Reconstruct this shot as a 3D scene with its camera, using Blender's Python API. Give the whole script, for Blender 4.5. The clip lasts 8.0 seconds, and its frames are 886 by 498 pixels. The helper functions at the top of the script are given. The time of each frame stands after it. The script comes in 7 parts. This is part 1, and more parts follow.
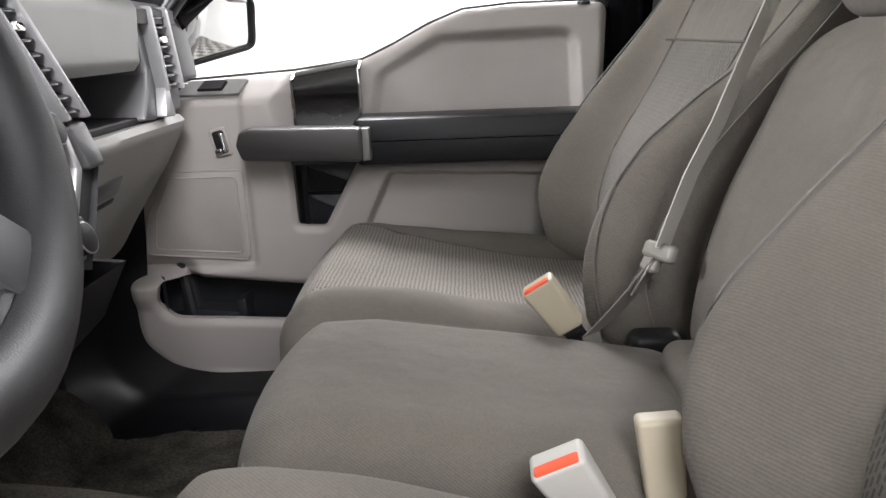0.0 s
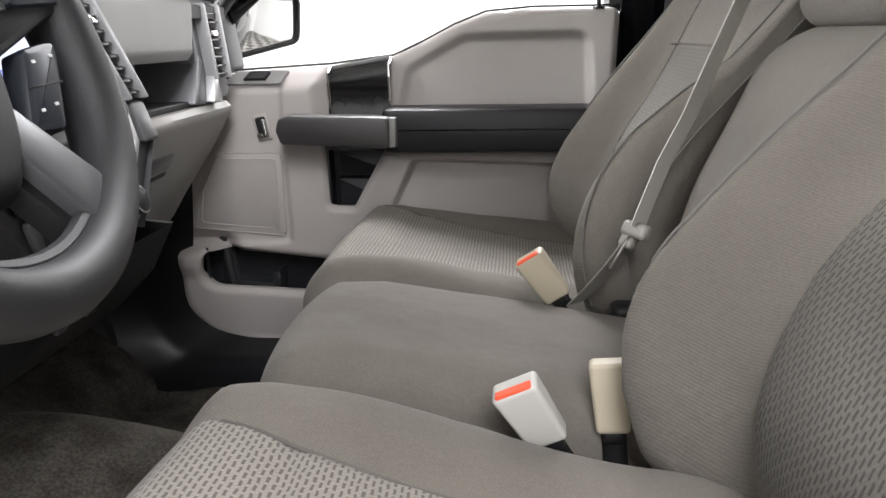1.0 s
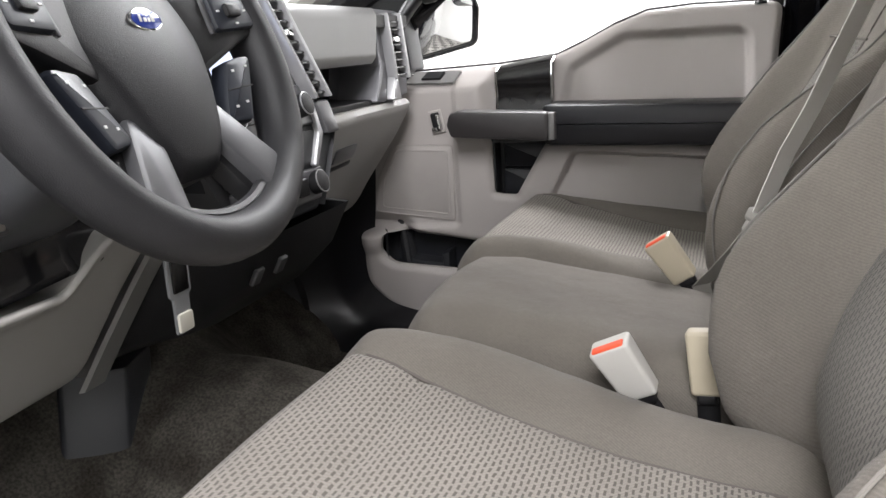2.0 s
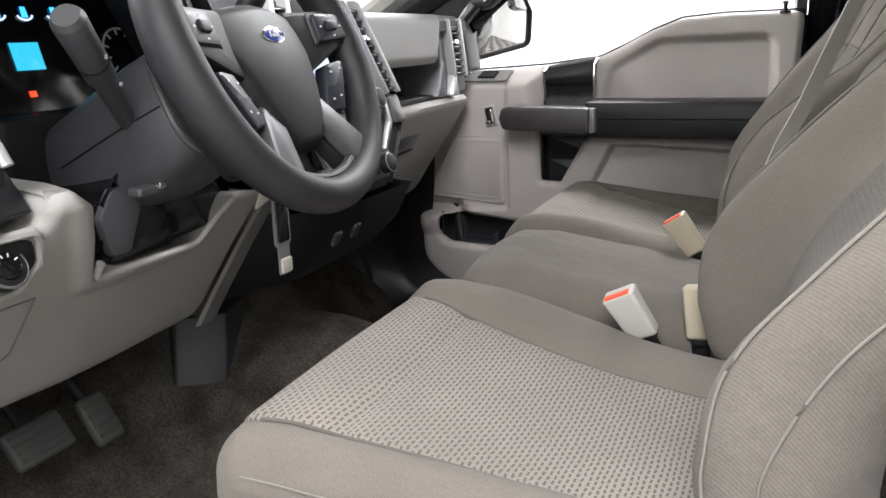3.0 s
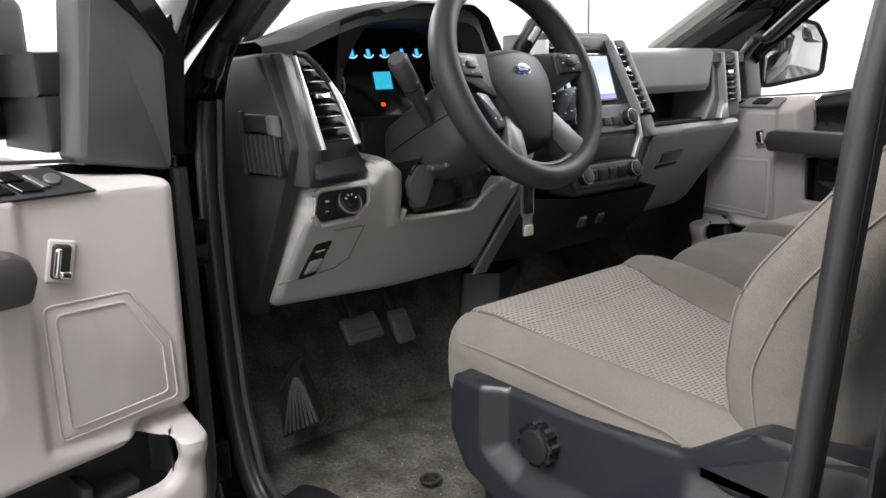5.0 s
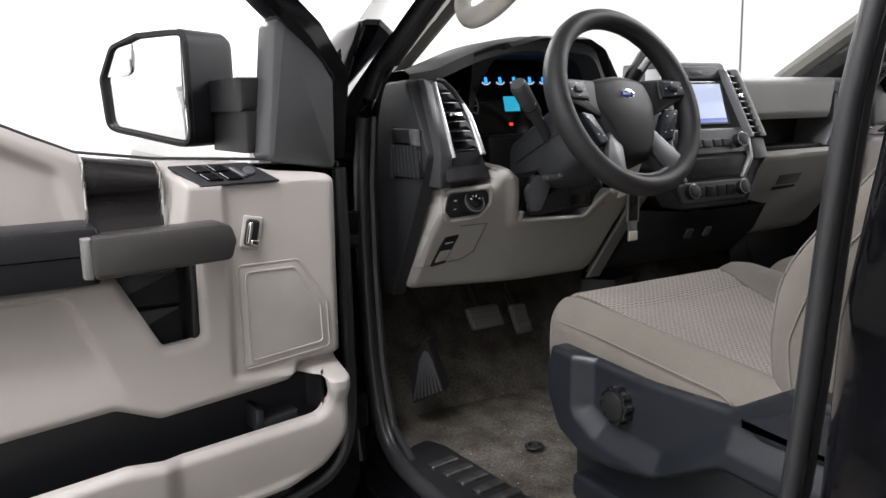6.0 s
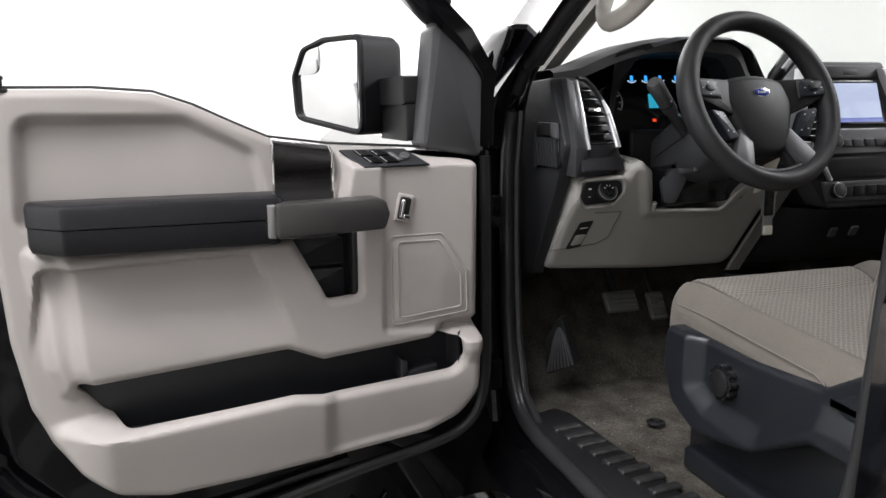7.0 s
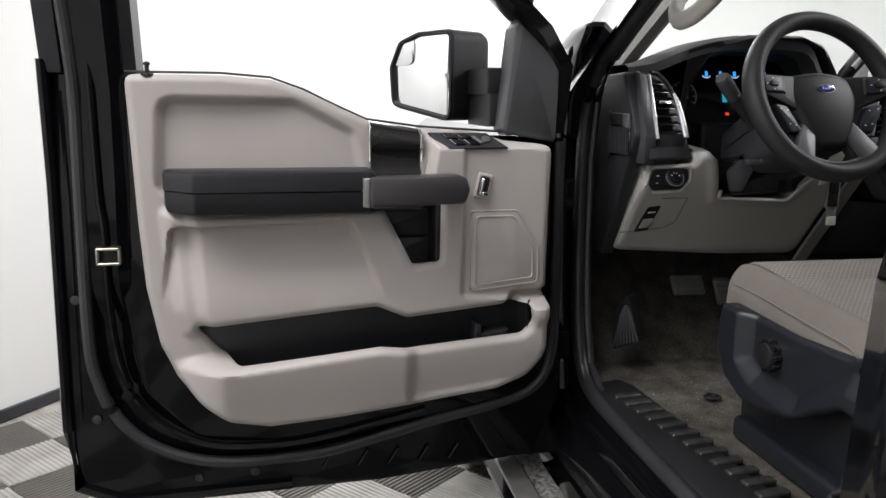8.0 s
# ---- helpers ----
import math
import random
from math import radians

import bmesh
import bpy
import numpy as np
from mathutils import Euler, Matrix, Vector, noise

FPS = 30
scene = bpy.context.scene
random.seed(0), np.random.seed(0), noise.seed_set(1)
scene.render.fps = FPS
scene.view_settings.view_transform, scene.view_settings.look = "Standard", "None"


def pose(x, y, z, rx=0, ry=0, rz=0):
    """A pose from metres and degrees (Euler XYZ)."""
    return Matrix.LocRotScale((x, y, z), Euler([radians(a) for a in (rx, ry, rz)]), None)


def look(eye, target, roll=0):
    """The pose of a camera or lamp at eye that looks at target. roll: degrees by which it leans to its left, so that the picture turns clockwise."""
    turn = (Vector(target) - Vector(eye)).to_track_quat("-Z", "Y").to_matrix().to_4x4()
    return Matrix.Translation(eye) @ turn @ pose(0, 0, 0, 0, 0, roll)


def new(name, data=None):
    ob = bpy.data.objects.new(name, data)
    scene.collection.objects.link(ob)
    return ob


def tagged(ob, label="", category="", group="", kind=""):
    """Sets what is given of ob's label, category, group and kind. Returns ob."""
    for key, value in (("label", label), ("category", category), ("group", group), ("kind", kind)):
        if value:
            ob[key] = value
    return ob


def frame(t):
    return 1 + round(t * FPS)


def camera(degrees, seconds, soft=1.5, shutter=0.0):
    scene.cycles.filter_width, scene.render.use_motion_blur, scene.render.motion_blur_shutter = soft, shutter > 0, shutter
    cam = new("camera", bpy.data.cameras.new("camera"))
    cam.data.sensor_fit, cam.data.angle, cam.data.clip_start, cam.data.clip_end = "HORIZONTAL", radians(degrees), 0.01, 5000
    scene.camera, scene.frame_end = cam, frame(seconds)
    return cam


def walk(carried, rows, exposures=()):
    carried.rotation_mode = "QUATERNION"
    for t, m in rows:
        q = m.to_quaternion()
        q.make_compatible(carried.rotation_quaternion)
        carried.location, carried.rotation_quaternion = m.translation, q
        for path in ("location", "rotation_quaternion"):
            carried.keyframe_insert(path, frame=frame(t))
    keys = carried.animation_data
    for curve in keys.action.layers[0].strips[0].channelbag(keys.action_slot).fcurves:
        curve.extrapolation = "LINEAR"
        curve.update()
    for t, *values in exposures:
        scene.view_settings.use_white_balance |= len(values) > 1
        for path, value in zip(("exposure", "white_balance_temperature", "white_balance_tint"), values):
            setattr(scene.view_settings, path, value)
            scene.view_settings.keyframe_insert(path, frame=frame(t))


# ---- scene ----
cam = camera(58.5, 8.0)
PATH = [
    (0, (0.224, -0.675, 1.29), (0.156, 1.253, 0.763), -2.3),
    (0.5, (0.246, -0.751, 1.296), (0.177, 1.177, 0.77), -2.2),
    (1, (0.283, -0.803, 1.288), (0.102, 1.118, 0.764), -1.0),
    (1.5, (0.344, -0.851, 1.289), (-0.126, 1.022, 0.766), -2.1),
    (1.7, (0.359, -0.875, 1.291), (-0.204, 0.973, 0.773), -2.5),
    (2.8, (0.465, -1.078, 1.308), (-0.312, 0.689, 0.786), -2.5),
    (3, (0.475, -1.123, 1.311), (-0.316, 0.639, 0.791), -2.3),
    (3.5, (0.528, -1.206, 1.303), (-0.339, 0.525, 0.799), -2.1),
    (4, (0.603, -1.264, 1.31), (-0.423, 0.38, 0.814), -2.2),
    (4.5, (0.728, -1.301, 1.319), (-0.541, 0.168, 0.838), -1.8),
    (4.7, (0.784, -1.321, 1.322), (-0.582, 0.062, 0.853), -1.9),
    (5.8, (1.054, -1.43, 1.299), (-0.618, -0.388, 0.952), -1.2),
    (6, (1.102, -1.449, 1.299), (-0.61, -0.475, 0.95), -1.4),
    (6.5, (1.186, -1.472, 1.299), (-0.613, -0.673, 0.948), -0.9),
    (7, (1.296, -1.448, 1.296), (-0.591, -0.886, 0.945), -0.7),
    (7.5, (1.393, -1.434, 1.292), (-0.538, -1.046, 0.944), 0.2),
    (8, (1.476, -1.461, 1.286), (-0.462, -1.125, 0.919), 0.5),
]
EXPOSURES = [(0.0, 1.08), (1.5, 1.14), (3.0, 1.08), (3.5, 0.9), (4.5, 0.8), (6.0, 0.34), (6.5, 0.13), (7.0, 0.11), (7.5, 0.09), (8.0, -0.1)]
walk(cam, [(t, look(eye, target, roll)) for t, eye, target, roll in PATH], EXPOSURES)

# ---- light ----
world = bpy.data.worlds.new("world")
scene.world = world
world.use_nodes = True
world.node_tree.nodes["Background"].inputs[0].default_value = (1.0, 1.0, 1.0, 1)
world.node_tree.nodes["Background"].inputs[1].default_value = 0.15

GROUND = -0.12
CEILING = 3.3


def area_lamp(name, m, sx, sy, watts, colour=(1.0, 0.985, 1.015)):
    data = bpy.data.lights.new(name, "AREA")
    data.shape, data.size, data.size_y, data.energy, data.color = "RECTANGLE", sx, sy, watts, colour
    ob = new(name, data)
    ob.matrix_world = m
    return ob


# unseen lamps added under the ceiling, placed and powered to balance the cab's brightness
LAMP = 40
for lx, ly, power in ((-3.6, -0.9, 3.9), (0.52, -1.95, 1.35), (0.70, -3.2, 1.65), (1.9, -3.4, 0.8), (3.4, -2.6, 0.25), (4.6, -0.4, 0.15), (1.9, 0.0, 0.1), (-2.8, 2.6, 0.4), (0.2, 2.4, 2.4), (0.4, 4.3, 2.0), (3.2, 3.2, 1.2)):
    area_lamp("unseen_ceiling_lamp", pose(lx, ly, CEILING - 0.06), 1.1, 1.1, LAMP * power)


# ---- materials ----
def material(name, colour, rough=0.5, metal=0.0, grain=0.0, grain_scale=400.0, vary=0.08, vary_scale=6.0, coat=0.0, spec=0.5, dirt=None, fleck=0.0):
    """A plain surface: colour with two scales of variation, fine relief and uneven gloss."""
    m = bpy.data.materials.new(name)
    m.use_nodes = True
    t = m.node_tree
    b = t.nodes["Principled BSDF"]
    b.inputs["Roughness"].default_value, b.inputs["Metallic"].default_value = rough, metal
    b.inputs["Coat Weight"].default_value, b.inputs["Specular IOR Level"].default_value = coat, spec
    b.inputs["Coat Roughness"].default_value = 0.05
    co = t.nodes.new("ShaderNodeTexCoord")
    big = t.nodes.new("ShaderNodeTexNoise")
    big.inputs["Scale"].default_value, big.inputs["Detail"].default_value = vary_scale, 5
    fine = t.nodes.new("ShaderNodeTexNoise")
    fine.inputs["Scale"].default_value, fine.inputs["Detail"].default_value = grain_scale, 2
    for n in (big, fine):
        t.links.new(co.outputs["Object"], n.inputs["Vector"])
    mix = t.nodes.new("ShaderNodeMix")
    mix.data_type = "RGBA"
    low = tuple(c * (1 - vary) for c in colour) if dirt is None else dirt
    mix.inputs["A"].default_value, mix.inputs["B"].default_value = (*low, 1), (*(min(1, c * (1 + vary)) for c in colour), 1)
    ramp = t.nodes.new("ShaderNodeMapRange")
    ramp.inputs["From Min"].default_value, ramp.inputs["From Max"].default_value = 0.32, 0.62
    t.links.new(big.outputs["Fac"], ramp.inputs["Value"])
    t.links.new(ramp.outputs["Result"], mix.inputs["Factor"])
    out = mix.outputs["Result"]
    if fleck:
        spread = t.nodes.new("ShaderNodeMapRange")
        for k, val in (("From Min", 0.32), ("From Max", 0.68), ("To Min", 1 - fleck), ("To Max", 1 + fleck)):
            spread.inputs[k].default_value = val
        t.links.new(fine.outputs["Fac"], spread.inputs["Value"])
        times = t.nodes.new("ShaderNodeMix")
        times.data_type, times.blend_type = "RGBA", "MULTIPLY"
        times.inputs["Factor"].default_value = 1.0
        t.links.new(out, times.inputs["A"])
        t.links.new(spread.outputs["Result"], times.inputs["B"])
        out = times.outputs["Result"]
    t.links.new(out, b.inputs["Base Color"])
    rr = t.nodes.new("ShaderNodeMapRange")
    rr.inputs["To Min"].default_value, rr.inputs["To Max"].default_value = max(0.02, rough - 0.06), min(1, rough + 0.06)
    t.links.new(big.outputs["Fac"], rr.inputs["Value"])
    t.links.new(rr.outputs["Result"], b.inputs["Roughness"])
    if grain:
        bump = t.nodes.new("ShaderNodeBump")
        bump.inputs["Strength"].default_value, bump.inputs["Distance"].default_value = grain, 0.001
        t.links.new(fine.outputs["Fac"], bump.inputs["Height"])
        t.links.new(bump.outputs["Normal"], b.inputs["Normal"])
    return m


def cloth(name, colour, pattern=None, turn=(0, 0, 0), small=1.0):
    """Woven seat cloth with a fine twill; pattern gives the dark colour of its staggered dashes."""
    m = material(name, colour, rough=0.92, grain_scale=420, vary=0.10, vary_scale=5.0, spec=0.2, fleck=0.07)
    t = m.node_tree
    b = t.nodes["Principled BSDF"]
    b.inputs["Sheen Weight"].default_value, b.inputs["Sheen Roughness"].default_value = 0.08, 0.5
    co = [n for n in t.nodes if n.type == "TEX_COORD"][0]
    turned = t.nodes.new("ShaderNodeMapping")
    turned.inputs["Rotation"].default_value = [radians(a) for a in turn]
    t.links.new(co.outputs["Object"], turned.inputs["Vector"])
    weave = t.nodes.new("ShaderNodeTexWave")
    weave.bands_direction = "DIAGONAL"
    weave.inputs["Scale"].default_value, weave.inputs["Distortion"].default_value = 150, 1.6
    weave.inputs["Detail"].default_value, weave.inputs["Detail Scale"].default_value = 2, 40
    t.links.new(turned.outputs["Vector"], weave.inputs["Vector"])
    height = weave.outputs["Fac"]
    shade = t.nodes.new("ShaderNodeMix")
    shade.data_type, shade.blend_type = "RGBA", "MULTIPLY"
    base = b.inputs["Base Color"].links[0].from_socket
    shade.inputs["Factor"].default_value = 0.13
    t.links.new(base, shade.inputs["A"])
    t.links.new(weave.outputs["Color"], shade.inputs["B"])
    out = shade.outputs["Result"]
    bump = t.nodes.new("ShaderNodeBump")
    bump.inputs["Strength"].default_value, bump.inputs["Distance"].default_value = 0.35, 0.0007
    if pattern:
        dash = t.nodes.new("ShaderNodeTexBrick")
        dash.offset, dash.squash = 0.5, 1.0
        for k, val in (("Scale", 1.0), ("Brick Width", 0.0120 * small), ("Row Height", 0.0066 * small), ("Mortar Size", 0.0022 * small), ("Mortar Smooth", 0.3), ("Bias", 0.0)):
            dash.inputs[k].default_value = val
        dash.inputs["Color1"].default_value = dash.inputs["Color2"].default_value = (1, 1, 1, 1)
        dash.inputs["Mortar"].default_value = (0, 0, 0, 1)
        wob = t.nodes.new("ShaderNodeTexNoise")
        wob.inputs["Scale"].default_value = 60
        t.links.new(turned.outputs["Vector"], wob.inputs["Vector"])
        add = t.nodes.new("ShaderNodeMix")
        add.data_type = "VECTOR"
        add.inputs["Factor"].default_value = 0.004
        t.links.new(turned.outputs["Vector"], add.inputs["A"])
        t.links.new(wob.outputs["Color"], add.inputs["B"])
        t.links.new(add.outputs["Result"], dash.inputs["Vector"])
        dm = t.nodes.new("ShaderNodeMix")
        dm.data_type = "RGBA"
        dm.inputs["B"].default_value = (*pattern, 1)
        t.links.new(dash.outputs["Color"], dm.inputs["Factor"])
        t.links.new(out, dm.inputs["A"])
        out = dm.outputs["Result"]
        sub = t.nodes.new("ShaderNodeMath")
        sub.operation = "MULTIPLY_ADD"
        sub.inputs[1].default_value = -1.6
        t.links.new(dash.outputs["Color"], sub.inputs[0])
        t.links.new(height, sub.inputs[2])
        height = sub.outputs["Value"]
    t.links.new(out, b.inputs["Base Color"])
    t.links.new(height, bump.inputs["Height"])
    soft_ = t.nodes.new("ShaderNodeTexNoise")
    soft_.inputs["Scale"].default_value, soft_.inputs["Detail"].default_value = 16, 3
    t.links.new(turned.outputs["Vector"], soft_.inputs["Vector"])
    rumple = t.nodes.new("ShaderNodeBump")
    rumple.inputs["Strength"].default_value, rumple.inputs["Distance"].default_value = 0.55, 0.011
    t.links.new(soft_.outputs["Fac"], rumple.inputs["Height"])
    t.links.new(rumple.outputs["Normal"], bump.inputs["Normal"])
    t.links.new(bump.outputs["Normal"], b.inputs["Normal"])
    return m


def emitter(name, colour, strength):
    m = bpy.data.materials.new(name)
    m.use_nodes = True
    b = m.node_tree.nodes["Principled BSDF"]
    b.inputs["Base Color"].default_value = (0.01, 0.01, 0.01, 1)
    b.inputs["Emission Color"].default_value, b.inputs["Emission Strength"].default_value = (*colour, 1), strength
    b.inputs["Roughness"].default_value = 0.15
    return m


def pane(name, tint=(1, 1, 1), gloss=0.06):
    """Thin clear glass: it lets light straight through and mirrors a little."""
    m = bpy.data.materials.new(name)
    m.use_nodes = True
    t = m.node_tree
    t.nodes.remove(t.nodes["Principled BSDF"])
    clear, shine, mix = t.nodes.new("ShaderNodeBsdfTransparent"), t.nodes.new("ShaderNodeBsdfGlossy"), t.nodes.new("ShaderNodeMixShader")
    clear.inputs["Color"].default_value = (*tint, 1)
    shine.inputs["Roughness"].default_value = 0.01
    mix.inputs[0].default_value = gloss
    t.links.new(clear.outputs[0], mix.inputs[1])
    t.links.new(shine.outputs[0], mix.inputs[2])
    t.links.new(mix.outputs[0], t.nodes["Material Output"].inputs[0])
    return m


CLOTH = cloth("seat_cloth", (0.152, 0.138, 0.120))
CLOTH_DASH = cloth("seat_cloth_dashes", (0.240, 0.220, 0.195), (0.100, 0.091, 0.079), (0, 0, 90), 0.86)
# the cushion's dashed cloth again, its backrest shade put into a darker colour
CLOTH_DASH_UP_SHADED = cloth("seat_cloth_dashes_upright_shaded", (0.144, 0.134, 0.119), (0.064, 0.060, 0.053), (0, 90, 0), 0.9)
THREAD = material("seam_thread", (0.140, 0.133, 0.123), 0.9)
PALETHREAD = material("pale_seam_thread", (0.178, 0.166, 0.149), 0.9)
SHIELDGREY = material("blue_black_seat_plastic", (0.0115, 0.0135, 0.0175), 0.36, spec=0.55, grain=0.3, grain_scale=800, vary=0.12)
HANDLEGREY = material("dark_warm_grey_handle_plastic", (0.038, 0.035, 0.035), 0.36, spec=0.5, grain=0.2, grain_scale=900, vary=0.08)
COLUMNGREY = material("satin_column_plastic", (0.062, 0.064, 0.070), 0.40, spec=0.5, grain=0.25, grain_scale=900, vary=0.08)
STRIPGREY = material("satin_grey_strip_paint", (0.20, 0.197, 0.192), 0.4, metal=0.1, vary=0.04)
# darker than the seat cloth: the shade in the sewn seams, put into colour
SEAM_SHADE = material("seam_shadow_cloth", (0.10, 0.09, 0.08), 0.95)
TRIM = material("grey_beige_plastic", (0.384, 0.357, 0.338), 0.55, grain=0.25, grain_scale=900, vary=0.03)
DASHGREY = material("grey_dash_plastic", (0.345, 0.337, 0.318), 0.52, grain=0.25, grain_scale=900, vary=0.03)
CHARCOAL = material("charcoal_plastic", (0.021, 0.022, 0.025), 0.5, spec=0.35, grain=0.3, grain_scale=800, vary=0.12)
DARK = material("black_plastic", (0.010, 0.010, 0.011), 0.48, spec=0.35, grain=0.25, grain_scale=800, vary=0.15)
DASHTOP = material("dark_grey_dash_skin", (0.062, 0.062, 0.062), 0.6, grain=0.4, grain_scale=700, vary=0.08)
VINYL = material("black_grained_vinyl", (0.0085, 0.0085, 0.0110), 0.36, spec=0.38, grain=0.25, grain_scale=700, vary=0.12)
WHEELSKIN = material("dark_grey_wheel_rubber", (0.023, 0.023, 0.025), 0.50, spec=0.38, grain=0.25, grain_scale=1100, vary=0.12)
STRIPSILVER = material("grey_silver_strip_paint", (0.40, 0.40, 0.41), 0.30, metal=0.5, vary=0.04)
HUBSKIN = material("dark_grey_airbag_skin", (0.013, 0.013, 0.0145), 0.46, spec=0.28, grain=0.3, grain_scale=1100, vary=0.12)
SPOKE = material("dark_satin_spoke_paint", (0.080, 0.080, 0.085), 0.42, metal=0.35, vary=0.04)
SATIN = material("satin_silver_paint", (0.74, 0.74, 0.75), 0.28, metal=0.45, vary=0.04)
GREYMETAL = material("dark_satin_metal_paint", (0.10, 0.10, 0.105), 0.36, metal=0.3, vary=0.05)
CHROME = material("chrome", (0.78, 0.78, 0.78), 0.08, metal=1.0, vary=0.02)
PAINT = material("black_body_paint", (0.0035, 0.0035, 0.0045), 0.09, coat=0.06, spec=0.24, vary=0.2)
RUBBER = material("black_rubber_seal", (0.024, 0.024, 0.026), 0.36, spec=0.5, grain=0.2, vary=0.15)
MATCLOTH = material("worn_floor_carpet", (0.072, 0.067, 0.058), 0.97, grain=1.0, grain_scale=230, vary=0.22, vary_scale=16, spec=0.1, dirt=(0.042, 0.037, 0.031), fleck=0.35)
BUCKLE_GREY = material("pale_grey_buckle_plastic", (0.50, 0.49, 0.46), 0.4, vary=0.03)
BUCKLE_CREAM = material("cream_buckle_plastic", (0.45, 0.40, 0.30), 0.45, vary=0.04)
RED = material("red_orange_button_plastic", (0.80, 0.10, 0.04), 0.4)
WEB = material("grey_belt_webbing", (0.44, 0.43, 0.40), 0.8, grain=0.8, grain_scale=600, vary=0.05)
# pale trim made greyer: the shade on the pillars is put into the colour
PILLARTRIM_SHADED = material("pale_pillar_plastic_shaded", (0.22, 0.213, 0.195), 0.7, grain=0.5, grain_scale=700, vary=0.05)
HEADLINER = material("pale_headliner_cloth", (0.50, 0.48, 0.44), 0.9, grain=0.4, vary=0.04)
MIRROR = material("mirror_glass", (0.92, 0.93, 0.94), 0.01, metal=1.0, vary=0.0)
WALLPAINT = material("white_wall_paint", (0.82, 0.82, 0.80), 0.85, grain=0.2, vary=0.02, vary_scale=1.2)
CEILPAINT = material("white_ceiling_paint", (0.85, 0.85, 0.84), 0.85, vary=0.02)
BASEBOARD = material("black_rubber_baseboard", (0.03, 0.03, 0.035), 0.4)
TILE_PALE = material("pale_grey_floor_tile", (0.30, 0.29, 0.268), 0.55, vary=0.1, dirt=(0.22, 0.212, 0.195))
TILE_DARK = material("dark_grey_floor_tile", (0.070, 0.065, 0.058), 0.55, vary=0.15)
GLASS = pane("window_glass")
SCREENGLASS = pane("tinted_windscreen_glass", (0.84, 0.875, 0.86), 0.05)
POCKETGREY = material("blue_black_pocket_plastic", (0.0143, 0.0154, 0.0187), 0.45, grain=0.2, grain_scale=900, vary=0.08)
SAILGREY = material("satin_charcoal_sail_plastic", (0.058, 0.059, 0.063), 0.42, grain=0.25, grain_scale=900, vary=0.08)
BEZELBLACK = material("satin_black_bezel_plastic", (0.010, 0.009, 0.009), 0.28, spec=0.45, vary=0.1)
BUTTONBLUE = material("dark_blue_grey_button_plastic", (0.016, 0.019, 0.027), 0.42, spec=0.45, vary=0.08)
SCREEN = emitter("lit_display", (0.62, 0.70, 0.95), 0.75)
CYAN = emitter("lit_cyan_display", (0.03, 0.42, 0.62), 0.75)
BLUE = emitter("lit_blue_gauge", (0.04, 0.35, 0.95), 1.2)
REDLIT = emitter("lit_red_telltale", (0.9, 0.06, 0.02), 0.9)
WHITEMARK = material("white_marking", (0.62, 0.62, 0.62), 0.5)
BADGEBLUE = material("deep_blue_enamel", (0.02, 0.045, 0.28), 0.2, coat=0.6)
GLOSSBLACK = material("gloss_black_plastic", (0.008, 0.008, 0.009), 0.12, vary=0.1)
PAPER = material("clear_yellowed_tag_plastic", (0.55, 0.53, 0.46), 0.25)
PEDAL = material("worn_pedal_rubber", (0.06, 0.06, 0.058), 0.6, grain=0.5, vary=0.2)
METAL = material("bare_grey_metal", (0.45, 0.44, 0.42), 0.3, metal=1.0, vary=0.08)
BRASS = material("yellow_zinc_latch_metal", (0.44, 0.41, 0.33), 0.3, metal=1.0, vary=0.08)
WHITESTICKER = material("white_sticker", (0.75, 0.75, 0.73), 0.6)


# ---- building helpers ----
FRAME = {}


def thing(name, label, category, at=(0, 0, 0), m=None, group="", kind=""):
    """An Empty at a thing's base. With m its parts are drawn in their own axes, else in the world's."""
    ob = new(name)
    ob.empty_display_size = 0.1
    ob.matrix_basis = m if m is not None else Matrix.Translation(at)
    FRAME[ob] = Matrix() if m is not None else Matrix.Translation(at)
    return tagged(ob, label, category, group, kind)


def mesh_of(name, bm, mat, angle=32):
    bmesh.ops.recalc_face_normals(bm, faces=bm.faces)
    me = bpy.data.meshes.new(name)
    bm.to_mesh(me)
    bm.free()
    me.polygons.foreach_set("use_smooth", [len(p.vertices) <= 4 for p in me.polygons])
    me.set_sharp_from_angle(angle=radians(angle))
    me.materials.append(mat)
    return me


def part(name, bm, mat, parent=None, label="", angle=32):
    ob = new(name, mesh_of(name, bm, mat, angle))
    if parent is not None:
        ob.parent = parent
        ob.matrix_parent_inverse = FRAME.get(parent, Matrix()).inverted()
    if label:
        tagged(ob, label)
    return ob


def moved(bm, m):
    bmesh.ops.transform(bm, matrix=m, verts=bm.verts)
    return bm


def joined(*bms):
    out = bms[0]
    for b in bms[1:]:
        me = bpy.data.meshes.new("join")
        b.to_mesh(me)
        b.free()
        out.from_mesh(me)
        bpy.data.meshes.remove(me)
    return out


